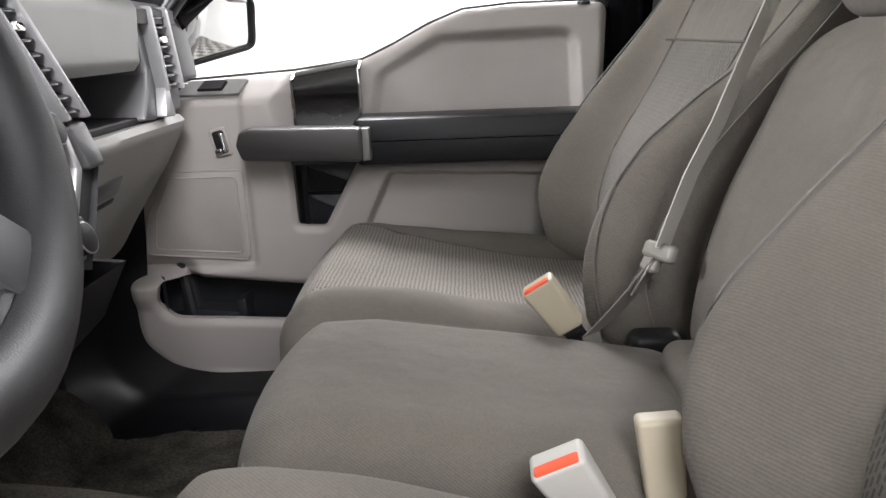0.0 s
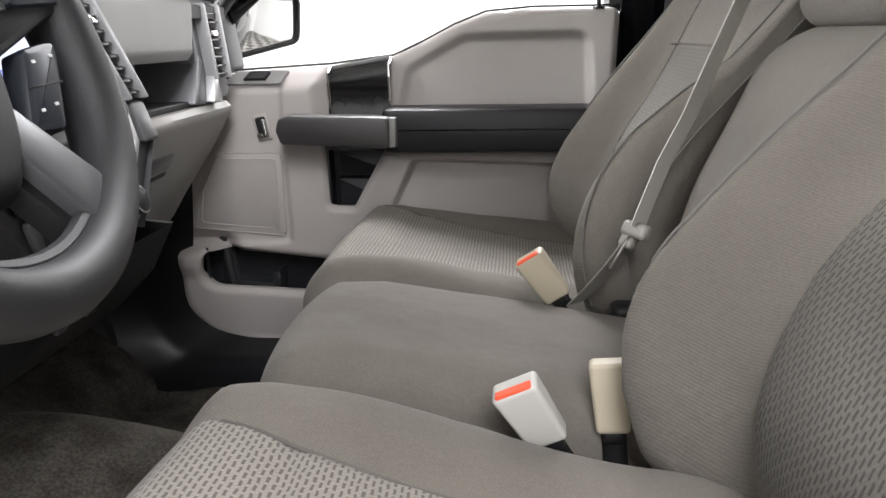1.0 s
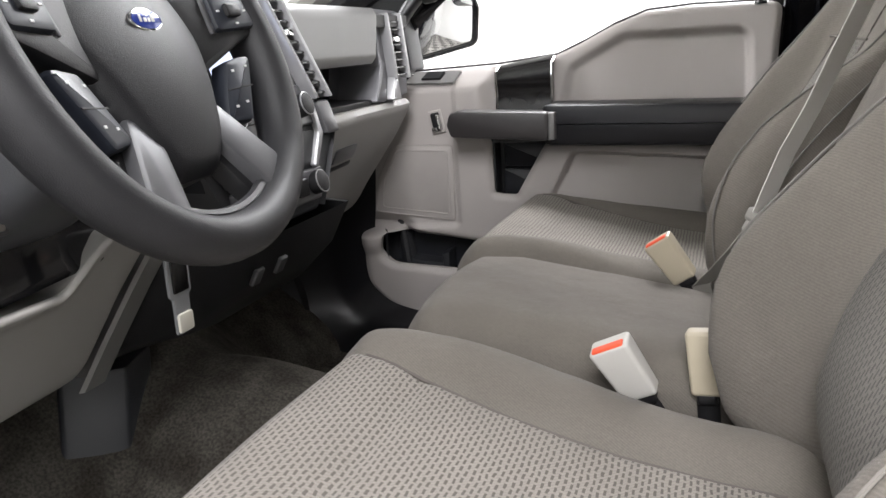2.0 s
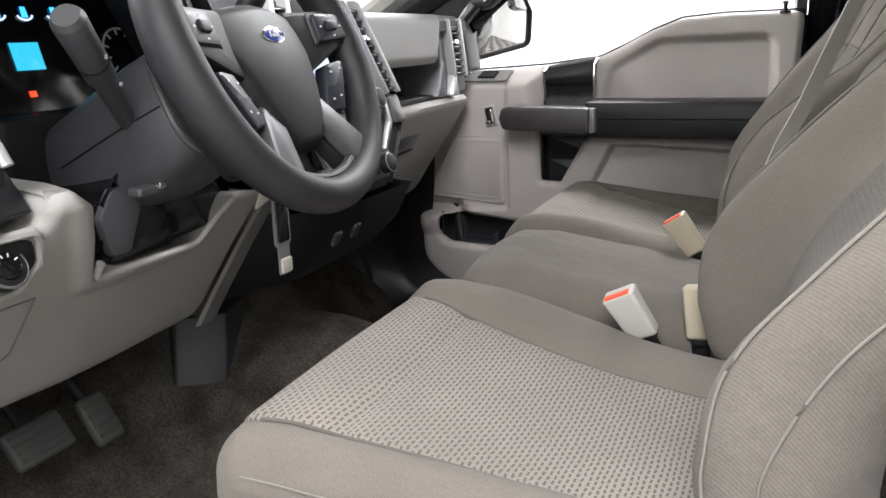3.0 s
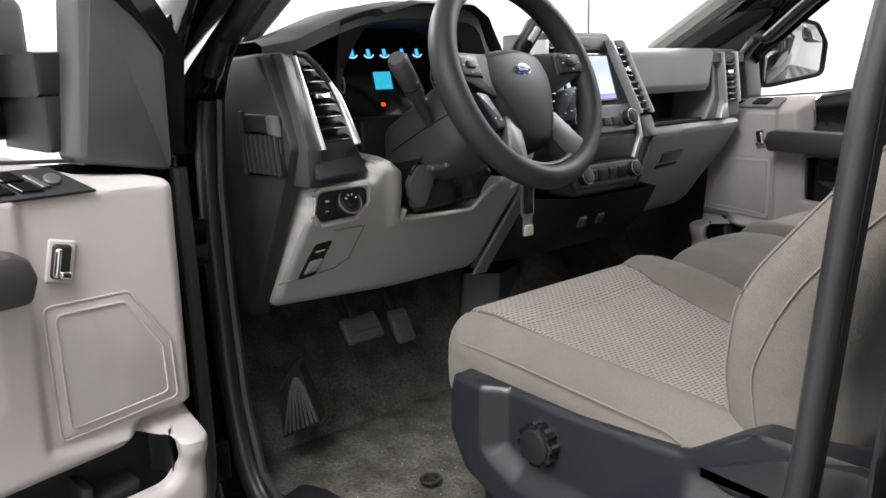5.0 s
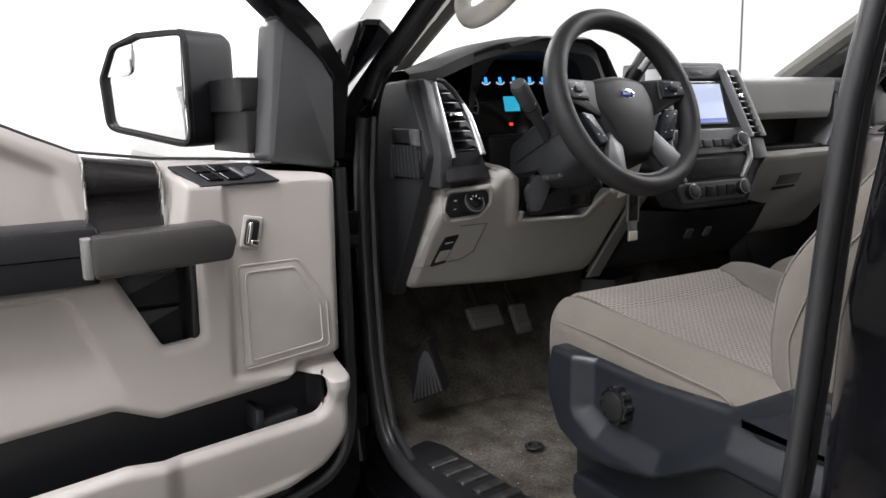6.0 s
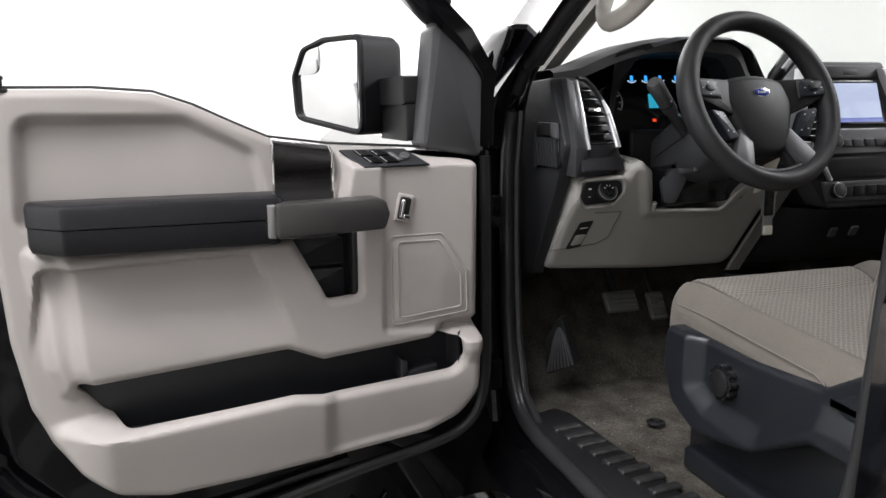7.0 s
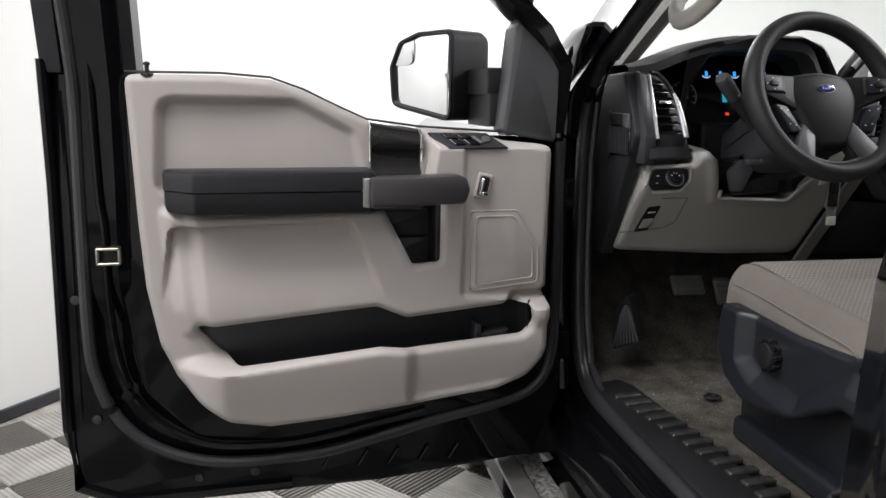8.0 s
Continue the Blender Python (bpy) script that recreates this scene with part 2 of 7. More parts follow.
def rbox(size, r, nr=3, n=1, deform=None, centre=(0, 0, 0)):
    """A box with rounded edges, its faces cut n times; deform(x, y, z) bends it about its own centre."""
    h = [a / 2 for a in size]
    r = min(r, *(a * 0.999 for a in h))
    ticks = []
    for a in h:
        edge = [a - r * (1 - math.tan(math.pi / 4 * k / nr)) for k in range(nr + 1)]
        mid = [(-1 + 2 * k / n) * (a - r) for k in range(1, n)]
        ticks.append([-e for e in reversed(edge)] + mid + edge)
    bm = bmesh.new()
    seen = {}

    def v(p):
        key = tuple(round(c, 6) for c in p)
        if key not in seen:
            c = Vector([max(-(a - r), min(a - r, q)) for q, a in zip(p, h)])
            d = Vector(p) - c
            q = c + d.normalized() * r if d.length > 1e-9 else Vector(p)
            if deform:
                q = Vector(deform(*q))
            seen[key] = bm.verts.new(q + Vector(centre))
        return seen[key]

    for ax in range(3):
        b, c = (ax + 1) % 3, (ax + 2) % 3
        for sgn in (-1, 1):
            for i in range(len(ticks[b]) - 1):
                for j in range(len(ticks[c]) - 1):
                    quad = []
                    for di, dj in ((0, 0), (1, 0), (1, 1), (0, 1)):
                        p = [0, 0, 0]
                        p[ax], p[b], p[c] = sgn * h[ax], ticks[b][i + di], ticks[c][j + dj]
                        quad.append(v(p))
                    if len(set(quad)) == 4:
                        bm.faces.new(quad)
    return bm


def fillet(pts, r, n=4):
    """The outline pts with its corners rounded; r is one radius or one for each corner."""
    out = []
    k = len(pts)
    for i in range(k):
        a, b, c = (Vector(pts[(i + j) % k]) for j in (-1, 0, 1))
        rad = r[i] if isinstance(r, (list, tuple)) else r
        u, w = (a - b), (c - b)
        if rad <= 0 or u.length < 1e-6 or w.length < 1e-6:
            out.append(tuple(b))
            continue
        ang = u.angle(w)
        cut = min(rad / max(1e-3, math.tan(ang / 2)), u.length * 0.49, w.length * 0.49)
        p, q = b + u.normalized() * cut, b + w.normalized() * cut
        for j in range(n + 1):
            f = j / n
            out.append(tuple((1 - f) ** 2 * p + 2 * f * (1 - f) * b + f * f * q))
    return out


def inset(pts, d):
    """The outline pts drawn in by d."""
    k = len(pts)
    area = sum(pts[i][0] * pts[(i + 1) % k][1] - pts[(i + 1) % k][0] * pts[i][1] for i in range(k))
    sgn = 1 if area > 0 else -1
    out = []
    for i in range(k):
        a, b, c = (Vector(pts[(i + j) % k]) for j in (-1, 0, 1))
        e, f = b - a, c - b
        e = e if e.length > 1e-9 else f
        f = f if f.length > 1e-9 else e
        n1, n2 = Vector((-e.y, e.x)).normalized() * sgn, Vector((-f.y, f.x)).normalized() * sgn
        n = n1 + n2
        n = n / max(0.5, n.dot(n1)) if n.length > 1e-6 else n1
        out.append(tuple(b + n * d))
    return out


def slab(pts, c0, c1, place, bevel=0.003, back=False):
    """The outline pts from c0 to c1, its front edge (c1) rounded; place(a, b, c) lays it into space."""
    bm = bmesh.new()
    s = 1 if c1 > c0 else -1
    b = min(bevel, abs(c1 - c0) * 0.49)
    rings = [(pts, c0)] if not back else [(inset(pts, b), c0), (inset(pts, 0.3 * b), c0 + s * 0.3 * b), (pts, c0 + s * b)]
    rings += [(pts, c1 - s * b), (inset(pts, 0.3 * b), c1 - s * 0.3 * b), (inset(pts, b), c1)] if b > 0 else [(pts, c1)]
    vs = [[bm.verts.new(place(x, y, c)) for x, y in ring] for ring, c in rings]
    k = len(pts)
    for lo, hi in zip(vs, vs[1:]):
        for i in range(k):
            bm.faces.new((lo[i], lo[(i + 1) % k], hi[(i + 1) % k], hi[i]))
    bm.faces.new(list(reversed(vs[0])))
    bm.faces.new(vs[-1])
    return bm


def sheet(rows, closed=False, cap=False):
    """A surface through rows of points; closed joins each row's ends, cap closes the first and last row."""
    bm = bmesh.new()
    vs = [[bm.verts.new(p) for p in row] for row in rows]
    k = len(vs[0])
    for a, b in zip(vs, vs[1:]):
        for i in range(k if closed else k - 1):
            bm.faces.new((a[i], a[(i + 1) % k], b[(i + 1) % k], b[i]))
    if cap:
        bm.faces.new(list(reversed(vs[0])))
        bm.faces.new(vs[-1])
    return bm


def tube(path, radius, n=10, flat=1.0, side=None, close=False):
    """A round rod along path. flat squeezes it along side."""
    rows = []
    path = [Vector(p) for p in path]
    k = len(path)
    for i, p in enumerate(path):
        a, b = (path[(i - 1) % k], path[(i + 1) % k]) if close else (path[max(0, i - 1)], path[min(k - 1, i + 1)])
        t = (b - a).normalized()
        ref = Vector(side) if side is not None else (Vector((0, 0, 1)) if abs(t.z) < 0.9 else Vector((1, 0, 0)))
        u = (ref - t * ref.dot(t)).normalized()
        w = t.cross(u)
        rad = radius[i] if isinstance(radius, (list, tuple)) else radius
        rows.append([p + rad * (flat * math.cos(2 * math.pi * j / n) * u + math.sin(2 * math.pi * j / n) * w) for j in range(n)])
    if close:
        rows.append(rows[0])
    bm = sheet(rows, True, not close)
    if close:
        bmesh.ops.remove_doubles(bm, verts=bm.verts, dist=1e-6)
    return bm


def disc(radius, depth, n=24, bevel=0.002, wave=0.0, teeth=0):
    """A round knob along +z from 0 to depth."""
    pts = [((radius + (wave if teeth and int(i * teeth * 2 / n) % 2 else 0)) * math.cos(2 * math.pi * i / n),
            (radius + (wave if teeth and int(i * teeth * 2 / n) % 2 else 0)) * math.sin(2 * math.pi * i / n)) for i in range(n)]
    return slab(pts, 0, depth, lambda a, b, c: (a, b, c), bevel)


def smooth(x):
    x = np.clip(x, 0, 1)
    return x * x * (3 - 2 * x)


def depth_in(pts, X, Y):
    """How deep the places X, Y lie inside the outline pts (outside: minus)."""
    best = np.full(X.shape, 1e9)
    inside = np.zeros(X.shape, bool)
    k = len(pts)
    for i in range(k):
        (ax, ay), (bx, by) = pts[i], pts[(i + 1) % k]
        dx, dy = bx - ax, by - ay
        f = np.clip(((X - ax) * dx + (Y - ay) * dy) / max(1e-12, dx * dx + dy * dy), 0, 1)
        best = np.minimum(best, np.hypot(X - ax - f * dx, Y - ay - f * dy))
        if dy:
            inside ^= ((ay > Y) != (by > Y)) & (X < ax + (Y - ay) * dx / dy)
    return np.where(inside, best, -best)


def relief(outline, features, place, step=0.006, edge=0.012, drop=0.05, cut=(), bow=None, cut_drop=0.014):
    """A moulded panel: the outline's face with features (outline, height, width of the slope) raised or sunk in it (a width below 0: a straight slope),
    rounded off over edge at its rim, with the outlines in cut left open. place(a, b, height) lays it into space."""
    xs, ys = [p[0] for p in outline], [p[1] for p in outline]
    nx, ny = int((max(xs) - min(xs)) / step) + 4, int((max(ys) - min(ys)) / step) + 4
    X, Y = np.meshgrid(min(xs) - 1.5 * step + step * np.arange(nx), min(ys) - 1.5 * step + step * np.arange(ny), indexing="ij")
    D = depth_in(outline, X, Y)
    for pts in cut:
        D = np.minimum(D, -depth_in(pts, X, Y))
    gx, gy = np.gradient(D, step)
    near = np.abs(D) < 0.72 * step
    X, Y = np.where(near, X - D * gx, X), np.where(near, Y - D * gy, Y)
    keep = D > -0.72 * step
    D = np.where(near, 0, D)
    H = np.zeros(X.shape)
    for pts, h, w in features:
        f = depth_in(pts, X, Y) / abs(w) + 0.5
        H += h * (smooth(f) if w > 0 else 0.7 * np.clip(f, 0, 1) + 0.3 * smooth(f))
    if bow is not None:
        H += bow(X, Y)
    H -= edge * 0.7 * np.clip(1 - D / edge, 0, 1) ** 2
    bm = bmesh.new()
    vs, at = {}, {}
    for i, j in zip(*np.nonzero(keep)):
        v = bm.verts.new(place(float(X[i, j]), float(Y[i, j]), float(H[i, j])))
        vs[i, j], at[v] = v, (float(X[i, j]), float(Y[i, j]), float(H[i, j]))
    for (i, j), v in vs.items():
        q = (v, vs.get((i + 1, j)), vs.get((i + 1, j + 1)), vs.get((i, j + 1)))
        if None not in q:
            bm.faces.new(q)
    for v in [v for v in bm.verts if not v.link_faces]:
        bm.verts.remove(v)
    back = {}
    for e in [e for e in bm.edges if len(e.link_faces) == 1]:
        for v in e.verts:
            if v not in back:
                a, b, h = at[v]
                inner = any(abs(float(depth_in(c, np.array([a]), np.array([b]))[0])) < step for c in cut)
                back[v] = bm.verts.new(place(a, b, h - (cut_drop if inner else drop)))
        bm.faces.new((e.verts[0], e.verts[1], back[e.verts[1]], back[e.verts[0]]))
    return bm


def box(x0, x1, y0, y1, z0, z1, r=0.004, nr=2, n=1, deform=None):
    return rbox((x1 - x0, y1 - y0, z1 - z0), r, nr, n, deform, ((x0 + x1) / 2, (y0 + y1) / 2, (z0 + z1) / 2))


def lerp(x, xs, ys):
    return float(np.interp(x, xs, ys))


def bowed(x, xs, ys):
    """Like lerp, but in one smooth line through the values."""
    x = min(max(x, xs[0]), xs[-1])
    k = max(0, min(len(xs) - 2, int(np.searchsorted(xs, x)) - 1))
    slope = [(ys[min(i + 1, len(xs) - 1)] - ys[max(i - 1, 0)]) / (xs[min(i + 1, len(xs) - 1)] - xs[max(i - 1, 0)]) for i in (k, k + 1)]
    h = xs[k + 1] - xs[k]
    f = (x - xs[k]) / h
    return (2 * f ** 3 - 3 * f ** 2 + 1) * ys[k] + (f ** 3 - 2 * f ** 2 + f) * h * slope[0] + (3 * f ** 2 - 2 * f ** 3) * ys[k + 1] + (f ** 3 - f ** 2) * h * slope[1]


def eased(pts, n=4):
    """A smooth line through pts, n steps from each to the next."""
    pts = [Vector(p) for p in pts]
    out = []
    for i in range(len(pts) - 1):
        a, b, c, d = pts[max(0, i - 1)], pts[i], pts[i + 1], pts[min(len(pts) - 1, i + 2)]
        for k in range(n):
            f = k / n
            out.append(0.5 * (2 * b + (c - a) * f + (2 * a - 5 * b + 4 * c - d) * f ** 2 + (3 * b - a - 3 * c + d) * f ** 3))
    return out + [pts[-1]]


# ---- the booth ----
RA, RB = Vector((0.827, -0.563, 0)), Vector((0.563, 0.827, 0))
C0 = Vector((-5.40, -0.59, 0))
LA, LB = 9.5, 8.5


def room_point(a, b, z):
    return C0 + RA * a + RB * b + Vector((0, 0, z))


def room_box(a0, a1, b0, b1, z0, z1):
    bm = bmesh.new()
    vs = [bm.verts.new(room_point(a, b, z)) for z in (z0, z1) for a, b in ((a0, b0), (a1, b0), (a1, b1), (a0, b1))]
    for q in ((0, 1, 2, 3), (4, 5, 6, 7), (0, 1, 5, 4), (1, 2, 6, 5), (2, 3, 7, 6), (3, 0, 4, 7)):
        bm.faces.new([vs[i] for i in q])
    return bm


def setting(name, bm, mat, label, category):
    return tagged(part(name, bm, mat), label, category, kind="structure")


JOINT = 4.6
BEND = 2.6
curve = [(LA + 0.1, 0.0)] + [(BEND - BEND * math.sin(f), BEND - BEND * math.cos(f)) for f in np.linspace(0, math.pi / 2, 17)] + [(0.0, LB + 0.1)]
outer_curve = [(a - 0.15 * (0 if k == 0 else math.sin(min(1, max(0, (k - 1) / 16)) * math.pi / 2)), b - 0.15 * (1 if k == 0 else math.cos(min(1, max(0, (k - 1) / 16)) * math.pi / 2))) for k, (a, b) in enumerate(curve)]
setting("wall_north", sheet([[room_point(*curve[k], GROUND - 0.1), room_point(*curve[k], CEILING), room_point(*outer_curve[k], CEILING), room_point(*outer_curve[k], GROUND - 0.1)] for k in range(len(curve))], True, True), WALLPAINT, "smooth white photo booth wall with a rounded corner", "wall")
setting("wall_south", room_box(-0.15, LA + 0.15, LB, LB + 0.15, GROUND - 0.1, CEILING), WALLPAINT, "smooth white painted photo booth wall", "wall")
setting("wall_east", room_box(LA, LA + 0.15, 0, LB, GROUND - 0.1, CEILING), WALLPAINT, "smooth white painted photo booth wall", "wall")
setting("ceiling", room_box(-0.15, LA + 0.15, -0.15, LB + 0.15, CEILING, CEILING + 0.1), CEILPAINT, "white painted booth ceiling", "ceiling")
setting("baseboard", sheet([[Vector(room_point(*curve[k], GROUND + z)) + (Vector((-outer_curve[k][0] + curve[k][0], -outer_curve[k][1] + curve[k][1], 0)).x * RA + (curve[k][1] - outer_curve[k][1]) * RB) * d for z, d in ((0, 0.0), (0.045, 0.0), (0.045, 0.12), (0, 0.14))] for k in range(len(curve))], True, True), BASEBOARD, "low black rubber baseboard along the white wall", "baseboard")
setting("trim_joint", room_box(0.0, 0.004, JOINT, JOINT + 0.012, GROUND, CEILING - 0.01), material("dark_wall_joint", (0.12, 0.12, 0.12), 0.7), "thin dark joint between two wall panels", "trim")
floor = setting("floor", room_box(0, LA, 0, LB, GROUND - 0.08, GROUND - 0.012), material("floor_under_tiles", (0.24, 0.23, 0.21), 0.6, vary=0.3, vary_scale=12), "grey garage floor of ribbed interlocking tiles", "floor")

# ribbed floor tiles
TILE = 0.30


def tile_mesh(name, mat):
    bm = bmesh.new()
    h = TILE / 2 - 0.0015
    ribs = 15
    pts = []
    for i in range(ribs):
        a0, a1 = -h + 2 * h * i / ribs, -h + 2 * h * (i + 1) / ribs
        g = (a1 - a0) * 0.3
        pts += [(a0, 0.0), (a0 + g, 0.005), (a1 - g * 0.6, 0.005)]
    pts.append((h, 0.0))
    lo = [bm.verts.new((a, -h, z)) for a, z in pts]
    hi = [bm.verts.new((a, h, z)) for a, z in pts]
    for i in range(len(pts) - 1):
        bm.faces.new((lo[i], lo[i + 1], hi[i + 1], hi[i]))
    return mesh_of(name, bm, mat, 20)


TILES = (tile_mesh("tile_pale", TILE_PALE), tile_mesh("tile_dark", TILE_DARK))

# ---- truck body ----
cab = thing("pickup_truck_cab", "black painted pickup truck cab with its front door open", "truck cab", (0.2, 0, GROUND))


# floor pan with the toe board rising to the firewall
FLOORZ = 0.615


def floor_height(x, y):
    z = FLOORZ
    if x < -0.42:
        z += (-0.42 - x) * 0.95
    hump = max(0.0, 1 - (abs(y - 0.09) / 0.32) ** 2)
    return z + (0.10 + 0.085 * float(smooth((0.05 - x) / 0.42)) * (1 if x > -0.42 else max(0.0, 1 - (-0.42 - x) / 0.2))) * hump * hump


def carpet_grid(x0, x1, y0, y1, lift=0.0, step=0.03):
    nx, ny = int((x1 - x0) / step) + 2, int((y1 - y0) / step) + 2
    return sheet([[(x0 + (x1 - x0) * i / (nx - 1), y0 + (y1 - y0) * j / (ny - 1), floor_height(x0 + (x1 - x0) * i / (nx - 1), y0 + (y1 - y0) * j / (ny - 1)) + lift + 0.002 * noise.noise((i * 0.7, j * 0.7, 0)))
                   for j in range(ny)] for i in range(nx)])


part("carpet", carpet_grid(-0.86, 1.9, -0.76, 0.76), MATCLOTH, cab, "worn brown-grey moulded carpet")
part("floor_pan", box(-0.9, 1.95, -0.86, 0.86, 0.50, 0.58, 0.01), PAINT, cab)
part("firewall", box(-0.92, -0.84, -0.86, 0.86, 0.5, 1.34, 0.01), DARK, cab)
part("rear_wall", box(1.95, 2.0, -0.86, 0.86, 0.5, 1.78, 0.02), CHARCOAL, cab)
part("rear_seat_back", box(1.66, 1.94, -0.72, 0.72, 0.66, 1.42, 0.05, 3), CLOTH, cab)

# roof
part("roof", box(0.18, 2.05, -0.80, 0.80, 1.80, 1.86, 0.03, 3, 4, lambda x, y, z: (x, y, z - 0.05 * (y / 0.8) ** 2)), PAINT, cab)
part("headliner", box(0.20, 2.0, -0.74, 0.74, 1.755, 1.785, 0.01, 2, 4, lambda x, y, z: (x, y, z - 0.05 * (y / 0.8) ** 2)), HEADLINER, cab, "pale cloth headliner")

for side in (-1, 1):
    def sd(x, y, z, side=side):
        return (x, -y * side, z)          # y is given for the driver's side
    # rocker sill with its painted step and the outer body skin
    sill = [(-0.90, 0.44), (-0.80, 0.56), (-0.70, 0.60), (-0.70, 0.52)]
    prof = [(-0.865, 0.36), (-0.885, 0.44), (-0.882, 0.515), (-0.868, 0.540), (-0.845, 0.55), (-0.825, 0.592), (-0.80, 0.602), (-0.70, 0.602), (-0.70, 0.5), (-0.80, 0.36)]
    part("rocker_sill", sheet([[sd(x, y, z) for y, z in prof] for x in (-0.42, 0.7, 1.95)], True, True), PAINT, cab)
    # A-pillar
    low, top = Vector((-0.40, -0.80, 1.33)), Vector((0.36, -0.675, 1.76))
    rows_out, rows_seal = [], []
    for k in range(9):
        f = k / 8
        c = low.lerp(top, f) + Vector((0, 0, 0.045 * math.sin(math.pi * f)))
        wide = 1.25 - 0.25 * f
        rows_out.append([sd(*(c + Vector(p) * wide)) for p in ((-0.07, -0.045, -0.045), (-0.085, -0.03, 0.01), (-0.03, -0.010, 0.036), (0.02, -0.008, 0.030), (0.055, -0.03, -0.004), (0.03, -0.055, -0.05))])
        rows_seal.append(sd(*(c + Vector((0.055, -0.014, -0.012)) * wide)))
    part("a_pillar", sheet(rows_out, True, True), PAINT, cab)
    rows_in = []
    for f in np.linspace(0, 1, 9):
        c = Vector((-0.50, -0.680, 1.352)).lerp(Vector((0.30, -0.615, 1.765)), float(f)) + Vector((0, 0, 0.012 * math.sin(math.pi * float(f))))
        rows_in.append([sd(*(c + Vector(p))) for p in ((0.0, -0.012, -0.012), (0.004, 0.012, -0.012), (0.0, 0.030, -0.002), (-0.012, 0.036, 0.014), (-0.030, 0.030, 0.022), (-0.030, -0.010, 0.016))])
    part("a_pillar_trim", sheet(rows_in, True, True), PILLARTRIM_SHADED, cab, "pale plastic pillar trim with its shade painted in")
    # front jamb between fender and door opening
    jamb = [(-0.62, 0.46), (-0.30, 0.46), (-0.335, 0.60), (-0.375, 0.80), (-0.395, 1.05), (-0.385, 1.25), (-0.30, 1.43), (-0.46, 1.40), (-0.62, 1.34)]
    part("door_jamb", slab(fillet(jamb, 0.02, 3), -0.80, -0.855, lambda a, b, c, side=side: sd(a, c, b, side), 0.02), PAINT, cab)
    part("jamb_step", slab(fillet([(-0.72, 0.46), (-0.41, 0.46), (-0.445, 0.60), (-0.47, 0.85), (-0.48, 1.1), (-0.47, 1.30), (-0.72, 1.30)], 0.02, 3), -0.84, -0.925, lambda a, b, c, side=side: sd(a, c, b, side), 0.012), PAINT, cab)
    foot = fillet([(-0.60, 1.20), (-0.352, 1.20), (-0.342, 1.29), (-0.275, 1.395), (-0.20, 1.465), (-0.34, 1.455), (-0.60, 1.37)], 0.02, 3)
    part("pillar_foot", slab(foot, -0.785, -0.850, lambda a, b, c, side=side: sd(a, c, b, side), 0.012), PAINT, cab)
    # rubber seal round the opening
    seal = [Vector(p) for p in ((0.589, -0.708, 1.01), (0.575, -0.708, 0.87), (0.562, -0.712, 0.79), (0.535, -0.735, 0.71), (0.50, -0.77, 0.65), (0.44, -0.805, 0.615), (0.35, -0.812, 0.607), (0.0, -0.812, 0.607), (-0.19, -0.812, 0.612), (-0.28, -0.812, 0.66), (-0.325, -0.81, 0.78), (-0.345, -0.808, 0.95), (-0.352, -0.806, 1.15), (-0.34, -0.80, 1.29), (-0.27, -0.795, 1.385))]
    path = [Vector(sd(*p)) for p in seal] + [Vector(p) for p in rows_seal[1:]] + [Vector(sd(*p)) for p in ((0.50, -0.66, 1.77), (0.60, -0.655, 1.70), (0.626, -0.685, 1.45), (0.612, -0.703, 1.30), (0.600, -0.708, 1.15))]
    part("door_seal", tube(eased(path + [path[0]], 3)[:-1], [0.0165 if p.x < 0.3 else 0.0115 for p in eased(path + [path[0]], 3)[:-1]], 12, close=True), RUBBER, cab, "black rubber door seal")
    part("inner_seal", tube([p + Vector((0, 0.022 * (1 if side == 1 else 1) * (1 if p.y < 0 else -1), 0)) + Vector((-0.0, 0, 0)) for p in path], 0.010, 8, close=True), RUBBER, cab)
    # B-pillar, painted outside and trimmed inside
    bprof = ((0.665, -0.80), (0.67, -0.775), (0.80, -0.775), (0.92, -0.86), (0.94, -0.95), (0.885, -0.965), (0.83, -0.925), (0.71, -0.856))
    rows = []
    off = 0.0 if side == -1 else -0.06
    for z, lean, back in ((0.50, 0.0, 0.0), (0.8, 0.0, 0.0), (1.1, 0.012, 0.008), (1.3, 0.05, 0.018), (1.5, 0.10, 0.035), (1.78, 0.19, 0.06)):
        rows.append([sd(x + back + off, y + lean, z) for x, y in bprof])
    part("b_pillar", sheet(rows, True, True), PAINT, cab)
    rows = []
    for z, lean, back in ((0.62, 0.0, 0.0), (0.95, 0.0, 0.0), (1.2, 0.02, 0.012), (1.5, 0.09, 0.035), (1.76, 0.165, 0.06)):
        rows.append([sd(x + back + off, y + lean, z) for x, y in ((0.665, -0.785), (0.650, -0.745), (0.634, -0.70), (0.66, -0.685), (0.80, -0.70), (0.83, -0.76), (0.83, -0.785))])
    part("b_pillar_trim", sheet(rows, True, True), CHARCOAL, cab, "charcoal plastic pillar trim")
    # kick panel and sill cover inside the opening: a black moulding with a soft curved edge
    rows = []
    flat = 0.628
    KX, KZ = (-0.62, -0.545, -0.508, -0.480, -0.452, -0.425, -0.38, -0.30, -0.10, 0.54), (1.02, 0.90, 0.80, 0.715, 0.660, 0.637, 0.630, flat, flat, flat)
